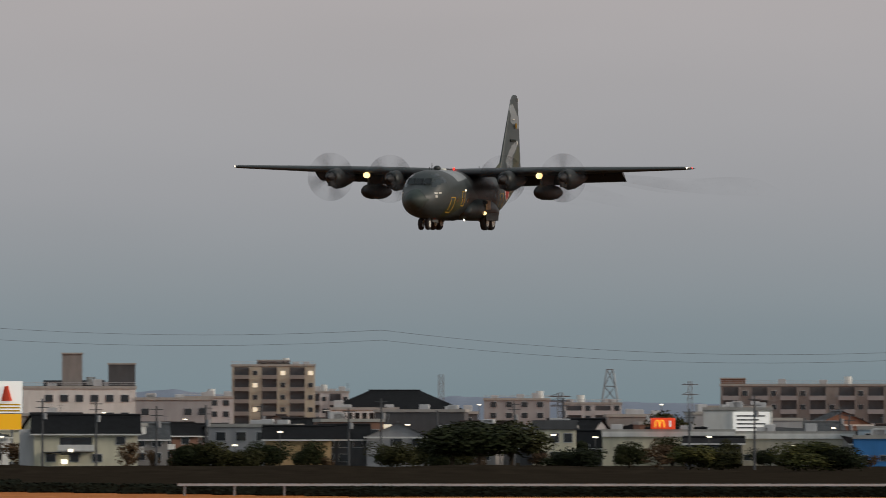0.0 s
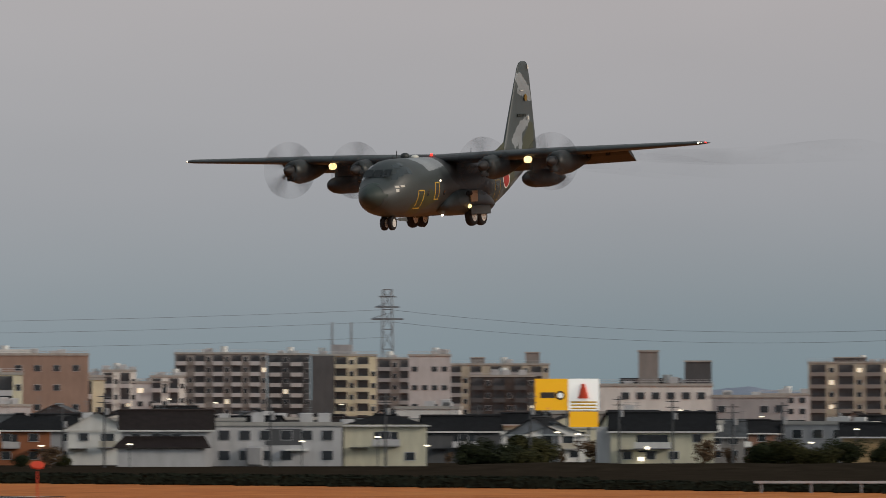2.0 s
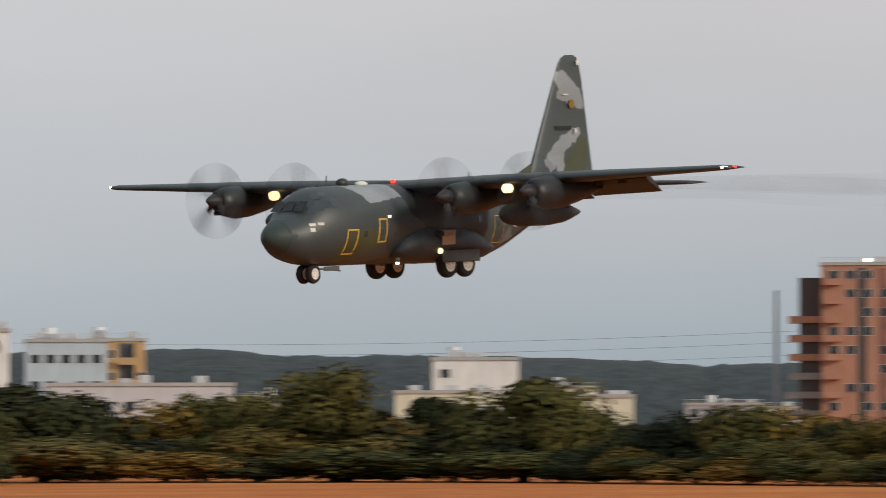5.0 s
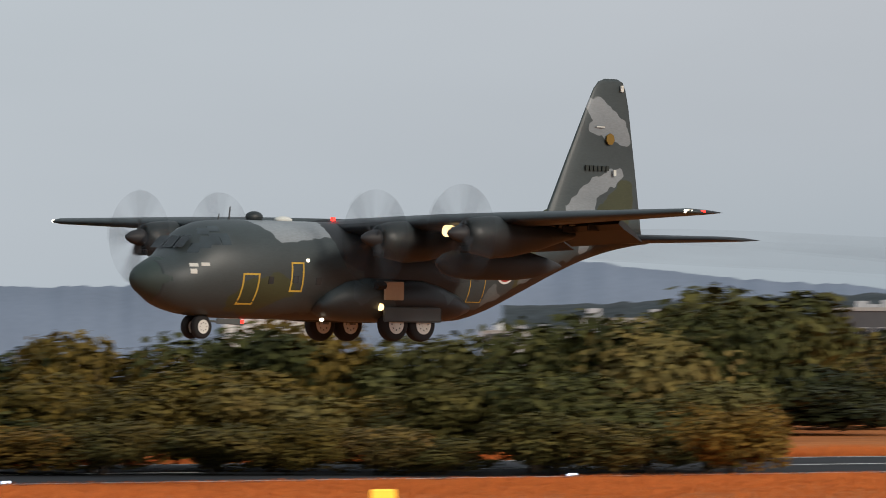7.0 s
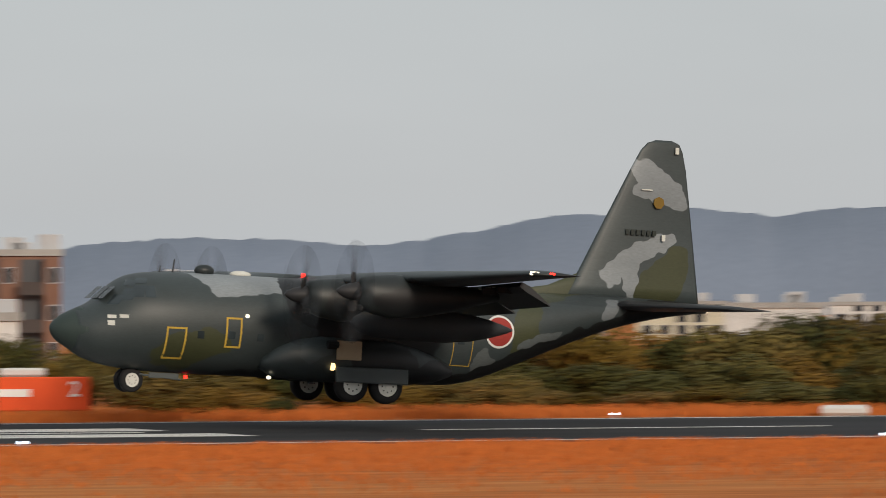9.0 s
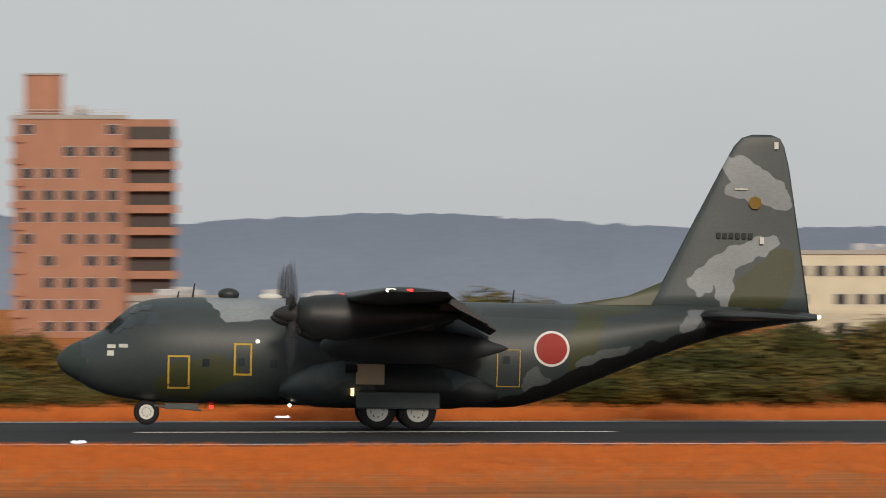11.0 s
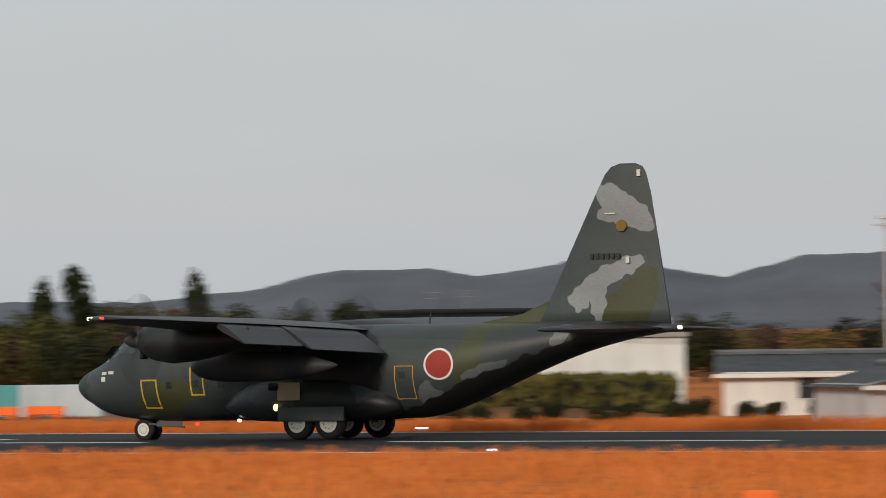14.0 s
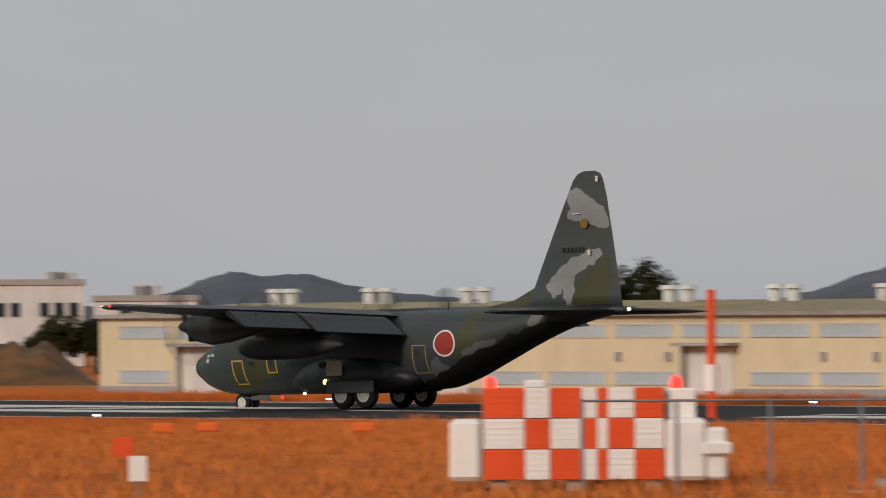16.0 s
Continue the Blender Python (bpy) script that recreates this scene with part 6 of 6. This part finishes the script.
def bank(name, az, d, w, h, depth, material, label, seed, rough=0.4):
    """A rounded earth bank overgrown with grass."""
    noise.seed_set(seed)
    bm = bmesh.new()
    nx, ny = 40, 10
    g = [[bm.verts.new((-w / 2 + w * i / nx, depth * j / ny, -0.05 + h * math.sin(math.pi * j / ny) ** 0.7 * min(1.0, 4 * min(i, nx - i) / nx) * (0.85 + rough * noise.noise(Vector((i * 0.25, j * 0.4, seed)))) if 0 < j < ny else -0.05)) for j in range(ny + 1)] for i in range(nx + 1)]
    for i in range(nx):
        for j in range(ny):
            bm.faces.new((g[i][j], g[i + 1][j], g[i + 1][j + 1], g[i][j + 1]))
    ob = new(name, to_mesh(name, bm, material, True))
    ob.matrix_basis = spot(az, d)
    return tagged(ob, label, "earth bank", kind="structure")


k = Nodes("weedy_grass", 0.95)
k.colour(k.ramp(k.noise(0.35, 6, (0.5, 1, 2)), [(0.3, (0.13, 0.095, 0.025)), (0.5, (0.24, 0.14, 0.04)), (0.7, (0.36, 0.17, 0.06))]))
M["weed"] = k.m
k = Nodes("brown_bank", 0.95)
k.colour(k.ramp(k.noise(0.5, 6, (0.5, 1, 2)), [(0.3, (0.07, 0.05, 0.02)), (0.5, (0.15, 0.075, 0.03)), (0.7, (0.20, 0.09, 0.035))]))
M["brown_bank"] = k.m
M["dark_bank"] = plain("dark_earth", (0.028, 0.022, 0.016), 0.95, grain=1.0, vary=0.4)
M["dark_bank"].node_tree.nodes["Principled BSDF"].inputs["Specular IOR Level"].default_value = 0.0
bank("ground_bank", -15.5, 290, 19, 2.6, 12, M["weed"], "yellow-green weedy earth bank", 3)
bank("ground_bank_2", -19.6, 272, 15, 2.5, 10, M["weed"], "yellow-green weedy earth bank", 4)
bank("ground_bank_3", -27.0, 326, 34, 4.2, 40, M["brown_bank"], "brown grassy bank behind the taxiway", 5, 0.1)
bank("ground_bank_4", -45.2, 440, 16, 3.2, 14, M["brown_bank"], "brown grassy bank behind the taxiway", 6)
bank("ground_bank_7", -17.4, 288, 13, 2.2, 10, M["weed"], "yellow-green weedy earth bank", 8)
bank("ground_bank_5", -12.6, 300, 16, 2.2, 10, M["weed"], "yellow-green weedy earth bank", 7)

# ---- plants ----


def crown_mesh(name, seed, lobes, leaves, size, material, flat=1.0, cone=False):
    """A crown of many small leaf clumps scattered over uneven lobes; about one metre in radius."""
    rnd = random.Random(seed)
    verts, faces = [], []
    balls = []
    for i in range(lobes):
        a, r = rnd.uniform(0, 2 * math.pi), rnd.uniform(0.15, 0.72)
        balls.append((Vector((r * math.cos(a), r * math.sin(a), rnd.uniform(-0.35, 0.55) * flat)), rnd.uniform(0.26, 0.5)))
    for i in range(leaves):
        if cone:
            z = rnd.random() ** 1.4
            a = rnd.uniform(0, 2 * math.pi)
            r = (1 - z) * (0.42 + 0.16 * math.sin(z * 40)) * rnd.uniform(0.55, 1.0)
            c = Vector((r * math.cos(a), r * math.sin(a), z * 2 - 1))
        else:
            b, r = rnd.choice(balls)
            v = Vector((rnd.gauss(0, 1), rnd.gauss(0, 1), rnd.gauss(0.25, 1))).normalized()
            c = b + v * r * rnd.uniform(0.72, 1.12)
        n = ((c if cone else v) * 1.5 + Vector((rnd.gauss(0, 0.6), rnd.gauss(0, 0.6), rnd.gauss(0.4, 0.6)))).normalized()
        u = n.orthogonal().normalized()
        w = n.cross(u)
        s = size * rnd.uniform(0.6, 1.5)
        k0 = len(verts)
        for j in range(5):
            th = 2 * math.pi * j / 5 + rnd.uniform(-0.3, 0.3)
            rr = s * rnd.uniform(0.6, 1.1)
            verts.append(c + u * rr * math.cos(th) + w * rr * math.sin(th) + n * s * 0.2 * rnd.uniform(-1, 1))
        faces.append(tuple(range(k0, k0 + 5)))
    me = bpy.data.meshes.new(name)
    me.from_pydata(verts, [], faces)
    me.materials.append(material)
    return me


CROWNS = {}
for key in ("leaf", "leaf_dark", "leaf_gold", "leaf_olive"):
    CROWNS[key] = [crown_mesh("crown_" + key, 10 * i + len(key), 15 + 3 * i, 4600, 0.046, M[key], 0.9) for i in range(4)]
CROWNS["leaf_bare"] = [crown_mesh("crown_bare", 90, 12, 1300, 0.05, M["leaf_bare"])]
CROWNS["leaf_rust"] = [crown_mesh("crown_cone", 91, 1, 2800, 0.05, M["leaf_rust"], cone=True)]
CROWNS["pine"] = [crown_mesh("crown_pine", 92 + i, 7 + i, 1500, 0.07, M["leaf_dark"], 1.3) for i in range(2)]
CROWNS["conifer"] = [crown_mesh("crown_conifer", 97, 1, 2000, 0.06, M["leaf_dark"], cone=True)]


def trunk_mesh(name, seed):
    rnd = random.Random(seed)
    bm = rod(bmesh.new(), (0, 0, 0), (0.02, 0, 0.75), 0.06, 0.035, 8)
    for i in range(6):
        a = 2 * math.pi * i / 6 + rnd.uniform(-0.3, 0.3)
        rod(bm, (0.01, 0, rnd.uniform(0.3, 0.6)), (0.4 * math.cos(a), 0.4 * math.sin(a), rnd.uniform(0.75, 1.1)), 0.028, 0.01, 5)
    return to_mesh(name, bm, M["bark"])


TRUNKS = [trunk_mesh("trunk", i) for i in range(3)]


def plant(name, az, d, h, w, key, label, category, seed, bush=False, group=""):
    rnd = random.Random(seed * 17 + 5)
    t = thing(name, spot(az, d, 0, rnd.uniform(0, 360)), label, category, group)
    tr = piece("trunk", TRUNKS[seed % 3], t, Matrix.Diagonal((h * 0.8, h * 0.8, h * 0.62, 1)))
    lo = -h * 0.12 if bush else h * (-0.15 if name in ("shrub_tree", "woodland_tree", "garden_tree", "garden_shrub") else 0.12)
    m = Matrix.Translation((0, 0, (h + lo) / 2)) @ Matrix.Diagonal((w / 2, w / 2, (h - lo) / 2 * (1.0 if key in ("leaf_rust", "conifer") else 0.98), 1))
    piece("crown", CROWNS[key][seed % len(CROWNS[key])], t, m)


rnd = random.Random(5)
GREENS = ("leaf", "leaf", "leaf", "leaf_dark", "leaf_dark", "leaf_gold", "leaf_olive")
OLIVES = ("leaf_olive", "leaf_olive", "leaf", "leaf", "leaf_gold")
SHRUB = {"leaf_olive": "olive and rust-brown shrub in autumn leaf beyond the runway", "leaf": "green and olive shrub in autumn leaf at the field's edge", "leaf_dark": "dark green dense shrub at the field's edge", "leaf_gold": "yellow-brown autumn shrub at the field's edge"}
# tree belt along the east side
i = 0
az = 61.6
while az > 43.5:
    d = 620 + (61.6 - az) * 22 if az > 53.4 else 800 - max(0, 49.5 - az) * 68
    top = rnd.choice((0.78, 0.9, 1.0, 1.08)) * (5.5 if az > 60.3 else 6.5 if az > 58.3 else 10.5 if az > 55.5 else 13.0) * rnd.uniform(0.8, 1.12)
    w = top * rnd.uniform(0.9, 1.9)
    key = rnd.choice(GREENS)
    plant("shrub_tree", az, d + rnd.uniform(-8, 8), top, w, key, SHRUB[key], "tree", i)
    plant("shrub", az + rnd.uniform(-0.1, 0.1), d - 14, top * rnd.uniform(0.4, 0.62), w * 0.85, rnd.choice(GREENS), "low autumn shrub before the tree belt", "shrub", i + 1, True)
    plant("shrub", az + rnd.uniform(-0.15, 0.15), d - 20, top * rnd.uniform(0.26, 0.4), w * 1.05, rnd.choice(GREENS), "low dense shrub at the foot of the tree belt", "shrub", i + 3, True)
    az -= math.degrees(w * 0.42 / d)
    i += 2
plant("tree", 52.3, 790, 15.5, 17, "leaf", "broad green tree turning yellow", "tree", 3)
plant("tree", 72.26, 800, 7.6, 15.5, "leaf_dark", "broad dark evergreen tree", "tree", 4)
plant("tree", 72.55, 810, 7.2, 11, "leaf_dark", "broad dark evergreen tree", "tree", 5)
plant("tree", 72.0, 805, 6.8, 10, "leaf_dark", "broad dark evergreen tree", "tree", 7)
for j, (az, h, w, key) in enumerate(((73.18, 3.4, 8, "leaf_dark"), (73.0, 3.0, 6, "leaf_dark"), (74.2, 3.8, 9, "leaf"), (74.5, 3.4, 7, "leaf_dark"), (75.2, 4.4, 11, "leaf"), (75.6, 3.6, 8, "leaf_dark"), (69.55, 4.0, 7, "leaf_dark"), (69.8, 4.4, 8, "leaf_dark"), (70.1, 3.2, 6, "leaf_dark"),
                                     (67.2, 3.6, 7, "leaf_dark"), (67.35, 3.2, 6, "leaf_dark"), (66.9, 3.4, 6, "leaf_dark"), (69.0, 4.6, 4.5, "leaf_bare"), (62.95, 3.6, 5, "leaf_bare"), (71.9, 3.0, 5, "leaf_dark"), (61.1, 9.0, 9, "leaf_dark"), (60.9, 8.0, 8, "leaf"), (74.0, 9.5, 12, "leaf_dark"))):
    plant("garden_tree" if h > 3.3 else "garden_shrub", az, 820 if h < 8 else 760 if az < 70 else 1080, h, w, key, "dark garden tree beside the houses" if h > 3.3 else "dark garden shrub beside the houses", "tree" if h > 3.3 else "shrub", 30 + j)

for j in range(46):
    az = 62.6 + 13.4 * (j + rnd.random()) / 46
    h = rnd.uniform(1.6, 5.6)
    dd = rnd.choice((848, 885, 925, 945))
    if 67.8 < az < 69.2 or 63.6 < az < 66.5:
        dd = 945
    plant("garden_tree", az, dd, h, h * rnd.uniform(0.7, 1.9), "leaf_dark" if rnd.random() < 0.7 else "leaf_bare", "dark garden tree between the houses", "tree", 60 + j)

# shrub belt beyond the runway
az = 45.0
i = 100
while az > -7.5:
    if 16.7 < az < 18.3:
        az -= 0.2
        continue
    d = 300 if az > 20 else 285
    top = (8.6 if az > 38.5 else 8.0 if az > 35 else 6.8 if az > 30 else 5.6 if az > 25 else 4.6 if az > 18 else 5.2 if az > 3 else 3.4) * rnd.uniform(0.76, 1.14)
    w = top * rnd.uniform(1.0, 1.8)
    key = rnd.choice(OLIVES)
    plant("shrub_tree", az, d + 22 + rnd.uniform(-5, 5), top, w, key, SHRUB[key], "tree", i)
    plant("shrub", az + rnd.uniform(-0.2, 0.2), d + 9 + rnd.uniform(-3, 3), top * rnd.uniform(0.5, 0.72), w * 0.9, rnd.choice(OLIVES), "rounded autumn shrub beyond the runway", "shrub", i + 1, True)
    plant("shrub", az + rnd.uniform(-0.2, 0.2), d - 1, top * rnd.uniform(0.25, 0.42), w * 0.7, rnd.choice(OLIVES), "low autumn shrub beyond the runway", "shrub", i + 2, True)
    az -= math.degrees(w * 0.40 / d)
    i += 3
for j in range(9):
    plant("shrub", 16.5 + j * 0.24, 318 + (j % 3) * 6, 2.6 + (j % 4) * 0.4, 3.6, OLIVES[j % 5], "rounded autumn shrub behind the marker board", "shrub", 640 + j, True)
# dark tree line further west
for j in range(42):
    az = -2.5 - 10.2 * j / 42 + rnd.uniform(-0.1, 0.1)
    if -5.2 < az < -3.5:
        continue
    d = 478 if -10.9 < az < -9.2 else 424
    plant("woodland_tree", az, d + rnd.uniform(-6, 12), (7.6 if az > -8.6 else 8.8) * rnd.uniform(0.82, 1.08), 6.8, "leaf_dark" if j % 4 else "leaf", "dark tree in a row behind the field", "tree", 400 + j)
for j, (az, d, h, w, key) in enumerate(((-15.5, 520, 9.4, 8, "leaf"), (-15.0, 525, 9.6, 8, "leaf"), (-15.9, 520, 8.4, 6, "leaf_dark"), (-12.9, 480, 9.8, 6.5, "leaf_bare"), (-12.5, 480, 9.2, 6, "leaf"), (-12.1, 485, 10.2, 5, "leaf_dark"), (-11.7, 480, 8.4, 6, "leaf_bare"), (-13.1, 470, 8.4, 5, "leaf"),
                                        (-18.6, 450, 8.8, 7, "leaf_bare"), (-19.0, 450, 7.8, 7, "leaf_dark"), (-17.2, 450, 8.0, 7, "leaf_dark"), (-17.8, 455, 8.6, 6, "leaf_bare"), (-18.75, 425, 8.6, 6, "leaf_dark"), (-18.4, 420, 8.0, 6, "leaf"), (-19.15, 420, 7.4, 5, "leaf_dark"),
                                        (-29.6, 455, 7.2, 6, "leaf"), (-29.2, 450, 7.4, 6, "leaf_bare"), (-30.4, 450, 6.8, 6, "leaf"), (-28.6, 450, 7.0, 5, "leaf_dark"), (-31.2, 455, 6.4, 7, "leaf"), (-32.0, 460, 6.4, 7, "leaf"), (-30.9, 455, 6.6, 6, "leaf_dark"), (-27.96, 385, 6.4, 3.4, "leaf_dark"), (-27.2, 380, 4.6, 3.2, "leaf_dark"),
                                        (-31.9, 390, 6.6, 4.5, "leaf_dark"), (-39.05, 420, 9.2, 4.2, "leaf_dark"), (-39.45, 420, 8.4, 3.6, "leaf_dark"), (-44.6, 520, 5.4, 6, "leaf_dark"), (-44.2, 520, 5.6, 5, "leaf_dark"), (-27.4, 430, 7.2, 5, "leaf_dark"), (-21.0, 440, 6.0, 8, "leaf_dark"), (-20.2, 440, 5.6, 8, "leaf"), (-24.9, 470, 7.2, 2, "conifer"),
                                        (-22.12, 450, 12.2, 9.5, "leaf_rust"), (-30.37, 450, 8.8, 3.2, "pine"), (-29.99, 450, 9.7, 3.4, "pine"), (-28.82, 452, 9.3, 3.0, "pine"))):
    lab = {"leaf": "broad olive-green tree", "leaf_dark": "dark evergreen tree", "leaf_bare": "brown half-bare tree", "leaf_rust": "tall conical rust-red tree", "pine": "tall dark open pine", "conifer": "slim dark conifer"}[key]
    plant("tree", az, d, h, w, key, lab + " behind the airfield", "tree", 500 + j)
for j in range(21):
    plant("clipped_shrub", -29.0 + j * 0.34 + (0.1 if j % 2 else 0), 312, 1.1 * rnd.uniform(0.8, 1.2), 1.5, "leaf_dark", "small rounded dark shrub before the white building", "shrub", 600 + j, True)

for j in range(9):
    plant("shrub", -5.4 + j * 0.24, 276 + (j % 3), 1.5 + 0.3 * (j % 2), 2.4, OLIVES[j % 4], "low autumn shrub beside the small hut", "shrub", 660 + j, True)

for j in range(16):
    plant("woodland_tree", -28.4 - j * 0.27, 425 + (j % 3) * 9, (5.2, 6.4, 5.8)[j % 3], 5.5, ("leaf_bare", "leaf", "leaf_dark", "leaf")[j % 4], "brown and olive tree behind the taxiway", "tree", 680 + j)

for j in range(66):
    az = -10.5 - j * 0.36
    plant("woodland_tree", az, 500 + (j * 37 % 5) * 9, 4.6 + (j * 53 % 7) * 0.27, 6.2, ("leaf_bare", "leaf", "leaf_dark", "leaf", "leaf_dark", "leaf_olive")[j * 5 % 6], "low dark tree in a belt beyond the airfield", "tree", 720 + j)

# hedge with a pale rail at the east edge of the field
def hedge_mesh(seed):
    rnd = random.Random(seed)
    verts, faces = [], []
    for n in range(420):
        c = Vector((rnd.uniform(-3.4, 3.4), rnd.uniform(-0.5, 0.5), rnd.uniform(0, 1.2)))
        for j in range(4):
            th = math.pi / 2 * j
            verts.append(c + Vector((0.22 * math.cos(th) + rnd.uniform(-0.08, 0.08), rnd.uniform(-0.2, 0.2), 0.22 * math.sin(th))))
        faces.append(tuple(range(len(verts) - 4, len(verts))))
    me = bpy.data.meshes.new("hedge_leaves")
    me.from_pydata(verts, [], faces)
    me.materials.append(M["hedge"])
    return me


M["hedge"].node_tree.nodes["Principled BSDF"].inputs["Specular IOR Level"].default_value = 0.02
HEDGE = [hedge_mesh(s) for s in (1, 2, 3)]
for j in range(4):
    t = thing("bank_hedge", spot(-28.5 + j * 1.15, 328, 0.4), "clipped olive hedge along the foot of the bank", "hedge")
    me = HEDGE[j % 3].copy()
    me.materials.clear()
    me.materials.append(M["leaf"])
    piece("leaves", me, t, Matrix.Diagonal((1.0, 1, 1.5, 1)))
    # near-black core paints the inner shade seen between the olive leaves
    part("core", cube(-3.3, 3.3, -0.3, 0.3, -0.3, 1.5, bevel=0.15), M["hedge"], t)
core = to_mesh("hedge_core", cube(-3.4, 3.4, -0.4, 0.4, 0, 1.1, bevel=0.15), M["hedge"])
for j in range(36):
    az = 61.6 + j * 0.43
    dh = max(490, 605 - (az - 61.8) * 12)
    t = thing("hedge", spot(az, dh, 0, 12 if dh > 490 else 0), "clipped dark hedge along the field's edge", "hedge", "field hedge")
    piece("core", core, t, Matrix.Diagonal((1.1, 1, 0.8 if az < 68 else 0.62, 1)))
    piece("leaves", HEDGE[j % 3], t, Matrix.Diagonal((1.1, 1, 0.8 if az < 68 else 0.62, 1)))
rl = thing("guard_rail", spot(72.0, 497), "pale guard rail above the hedge", "rail")
part("rail", cube(-22, 50, 0, 0.1, 0.78, 0.98), M["lightgrey"], rl)
for j in range(18):
    part("post", cube(-21.5 + j * 4, -21.35 + j * 4, 0.1, 0.25, 0, 0.95), M["grey"], rl)
bank("ground_bank_6", 70.0, 760, 150, 1.1, 30, M["dark_bank"], "brown earth strip before the houses", 9)


# dark garden earth under the houses, lying on the field
bm = bmesh.new()
rows = [[Vector((d * math.sin(radians(a)), d * math.cos(radians(a)), z)) for d, z in ((max(490, 605 - (a - 61.8) * 12) + 7, -0.05), (max(490, 605 - (a - 61.8) * 12) + 9, 0.04), (1120, 0.04), (1122, -0.05))] for a in np.arange(61.2, 80, 0.6)]
loft(bm, rows)
tagged(new("ground_gardens", to_mesh("ground_gardens", bm, M["dark_bank"])), "dark earth and lanes between the houses", "ground", kind="structure")

# dry grass tufts on the near side and along the far edge
def tufts(name, n, region, hmin, hmax, seed):
    rnd = random.Random(seed)
    verts, faces = [], []
    for i in range(n):
        x, y = region(rnd)
        h = rnd.uniform(hmin, hmax)
        for j in range(6):
            a = rnd.uniform(0, 2 * math.pi)
            bx, by = x + rnd.gauss(0, 0.5), y + rnd.gauss(0, 0.3)
            w = rnd.uniform(0.02, 0.06)
            lean = rnd.gauss(0, 0.2)
            k0 = len(verts)
            verts += [(bx - w * math.cos(a), by - w * math.sin(a), -0.02), (bx + w * math.cos(a), by + w * math.sin(a), -0.02), (bx + lean * h + w * 0.3, by, h), (bx + lean * h - w * 0.3, by, h * 0.96)]
            faces.append((k0, k0 + 1, k0 + 2, k0 + 3))
    me = bpy.data.meshes.new(name)
    me.from_pydata(verts, [], faces)
    me.materials.append(M["blade"])
    return tagged(new(name, me), "dry orange grass tufts beside the runway", "grass", kind="stuff")


def near_side(rnd):
    x = rnd.uniform(-255, 265)
    y = RW0 - 2.2 - abs(rnd.gauss(0, 22))
    return x, y


def far_side(rnd):
    return rnd.uniform(-330, 330), RW1 + 2.5 + abs(rnd.gauss(0, 9))


tufts("dry_grass", 46000, near_side, 0.05, 0.26, 1)
def west_side(rnd):
    return rnd.uniform(-185, -60), rnd.uniform(112, 211)


tufts("dry_grass_west", 10000, west_side, 0.12, 0.5, 3)
tufts("dry_grass_far", 16000, far_side, 0.15, 0.55, 2)


# ---- what moves ----
FLIGHT = [(0, 494.4, 159.8, 22.05, 0.98, -1.66, -0.54), (0.5, 471.6, 163.6, 21.46, 0.61, -2.27, -0.59), (1, 448.8, 167.3, 20.87, 0.28, -2.63, -0.80), (1.5, 426.0, 170.6, 20.22, -0.30, -3.03, -1.16),
          (2, 402.9, 174.1, 19.48, -0.80, -3.35, -1.60), (2.5, 379.6, 177.6, 18.59, -0.47, -3.45, -1.98), (3, 356.1, 181.2, 17.53, 0.47, -3.11, -2.08), (3.5, 332.3, 184.8, 16.44, 0.51, -2.24, -1.80),
          (4, 308.1, 188.2, 15.49, -0.08, -1.92, -1.20), (4.5, 283.9, 191.5, 14.58, -0.75, -3.05, -0.49), (5, 259.7, 194.9, 13.62, -0.01, -2.95, 0.25), (7.5, 152.6, 196.0, 4.77, 0.71, 0.93, 0.29),
          (8, 128.8, 199.8, 3.72, 1.14, 1.13, 0.86), (8.5, 106.2, 204.6, 2.60, 0.82, 1.75, 1.05), (8.9, 92.8, 239.4, 1.3, 0.35, 2.8, 2.9), (9, 88.6, 239.8, 1.11, 0.32, 2.92, 3.06), (9.2, 80.4, 239.9, 0.85, 0.28, 2.95, 2.9), (10.2, 41.5, 240.2, 0.06, 0.0, 2.2, 0.6), (11.5, -11.6, 240.4, 0.06, -0.38, 0.59, -0.22),
          (12, -34.9, 240.6, 0.06, -0.71, 0.55, 0.11), (12.5, -58.0, 240.6, 0.06, -0.78, -0.09, 0.26), (13, -81.0, 240.6, 0.06, -0.85, 0.48, 0.19), (13.5, -103.5, 240.5, 0.06, -0.41, -0.18, 0.08),
          (14, -125.7, 240.7, 0.06, -0.29, -0.35, -0.16), (14.5, -147.7, 240.8, 0.06, -0.22, -0.89, 0.00), (15, -169.5, 240.9, 0.06, -0.22, -0.67, 0.01), (15.5, -191.7, 240.6, 0.06, -0.21, -0.72, 0.13),
          (16, -213.6, 241.0, 0.06, -0.22, -1.63, 0.46)]


def motions():
    """Key the aircraft, its propellers and its wheels."""
    walk(aircraft, [(t, pose(x, y, z, rx, ry, rz)) for t, x, y, z, rx, ry, rz in FLIGHT])
    for i, (hub, zc, y) in enumerate(PROPS):
        walk(hub, [(k / 30, pose(8.15 - WING_A, y, zc, 82 * k + 23 * i, 0, 0)) for k in range(481)])
    for hub, r in WHEELS:
        at = hub.matrix_basis.translation.copy()
        walk(hub, [(0, pose(*at)), (9.9, pose(*at))] + [(k / 30, pose(*at, 0, -70 * (k - 299), 0)) for k in range(300, 481)])


motions()
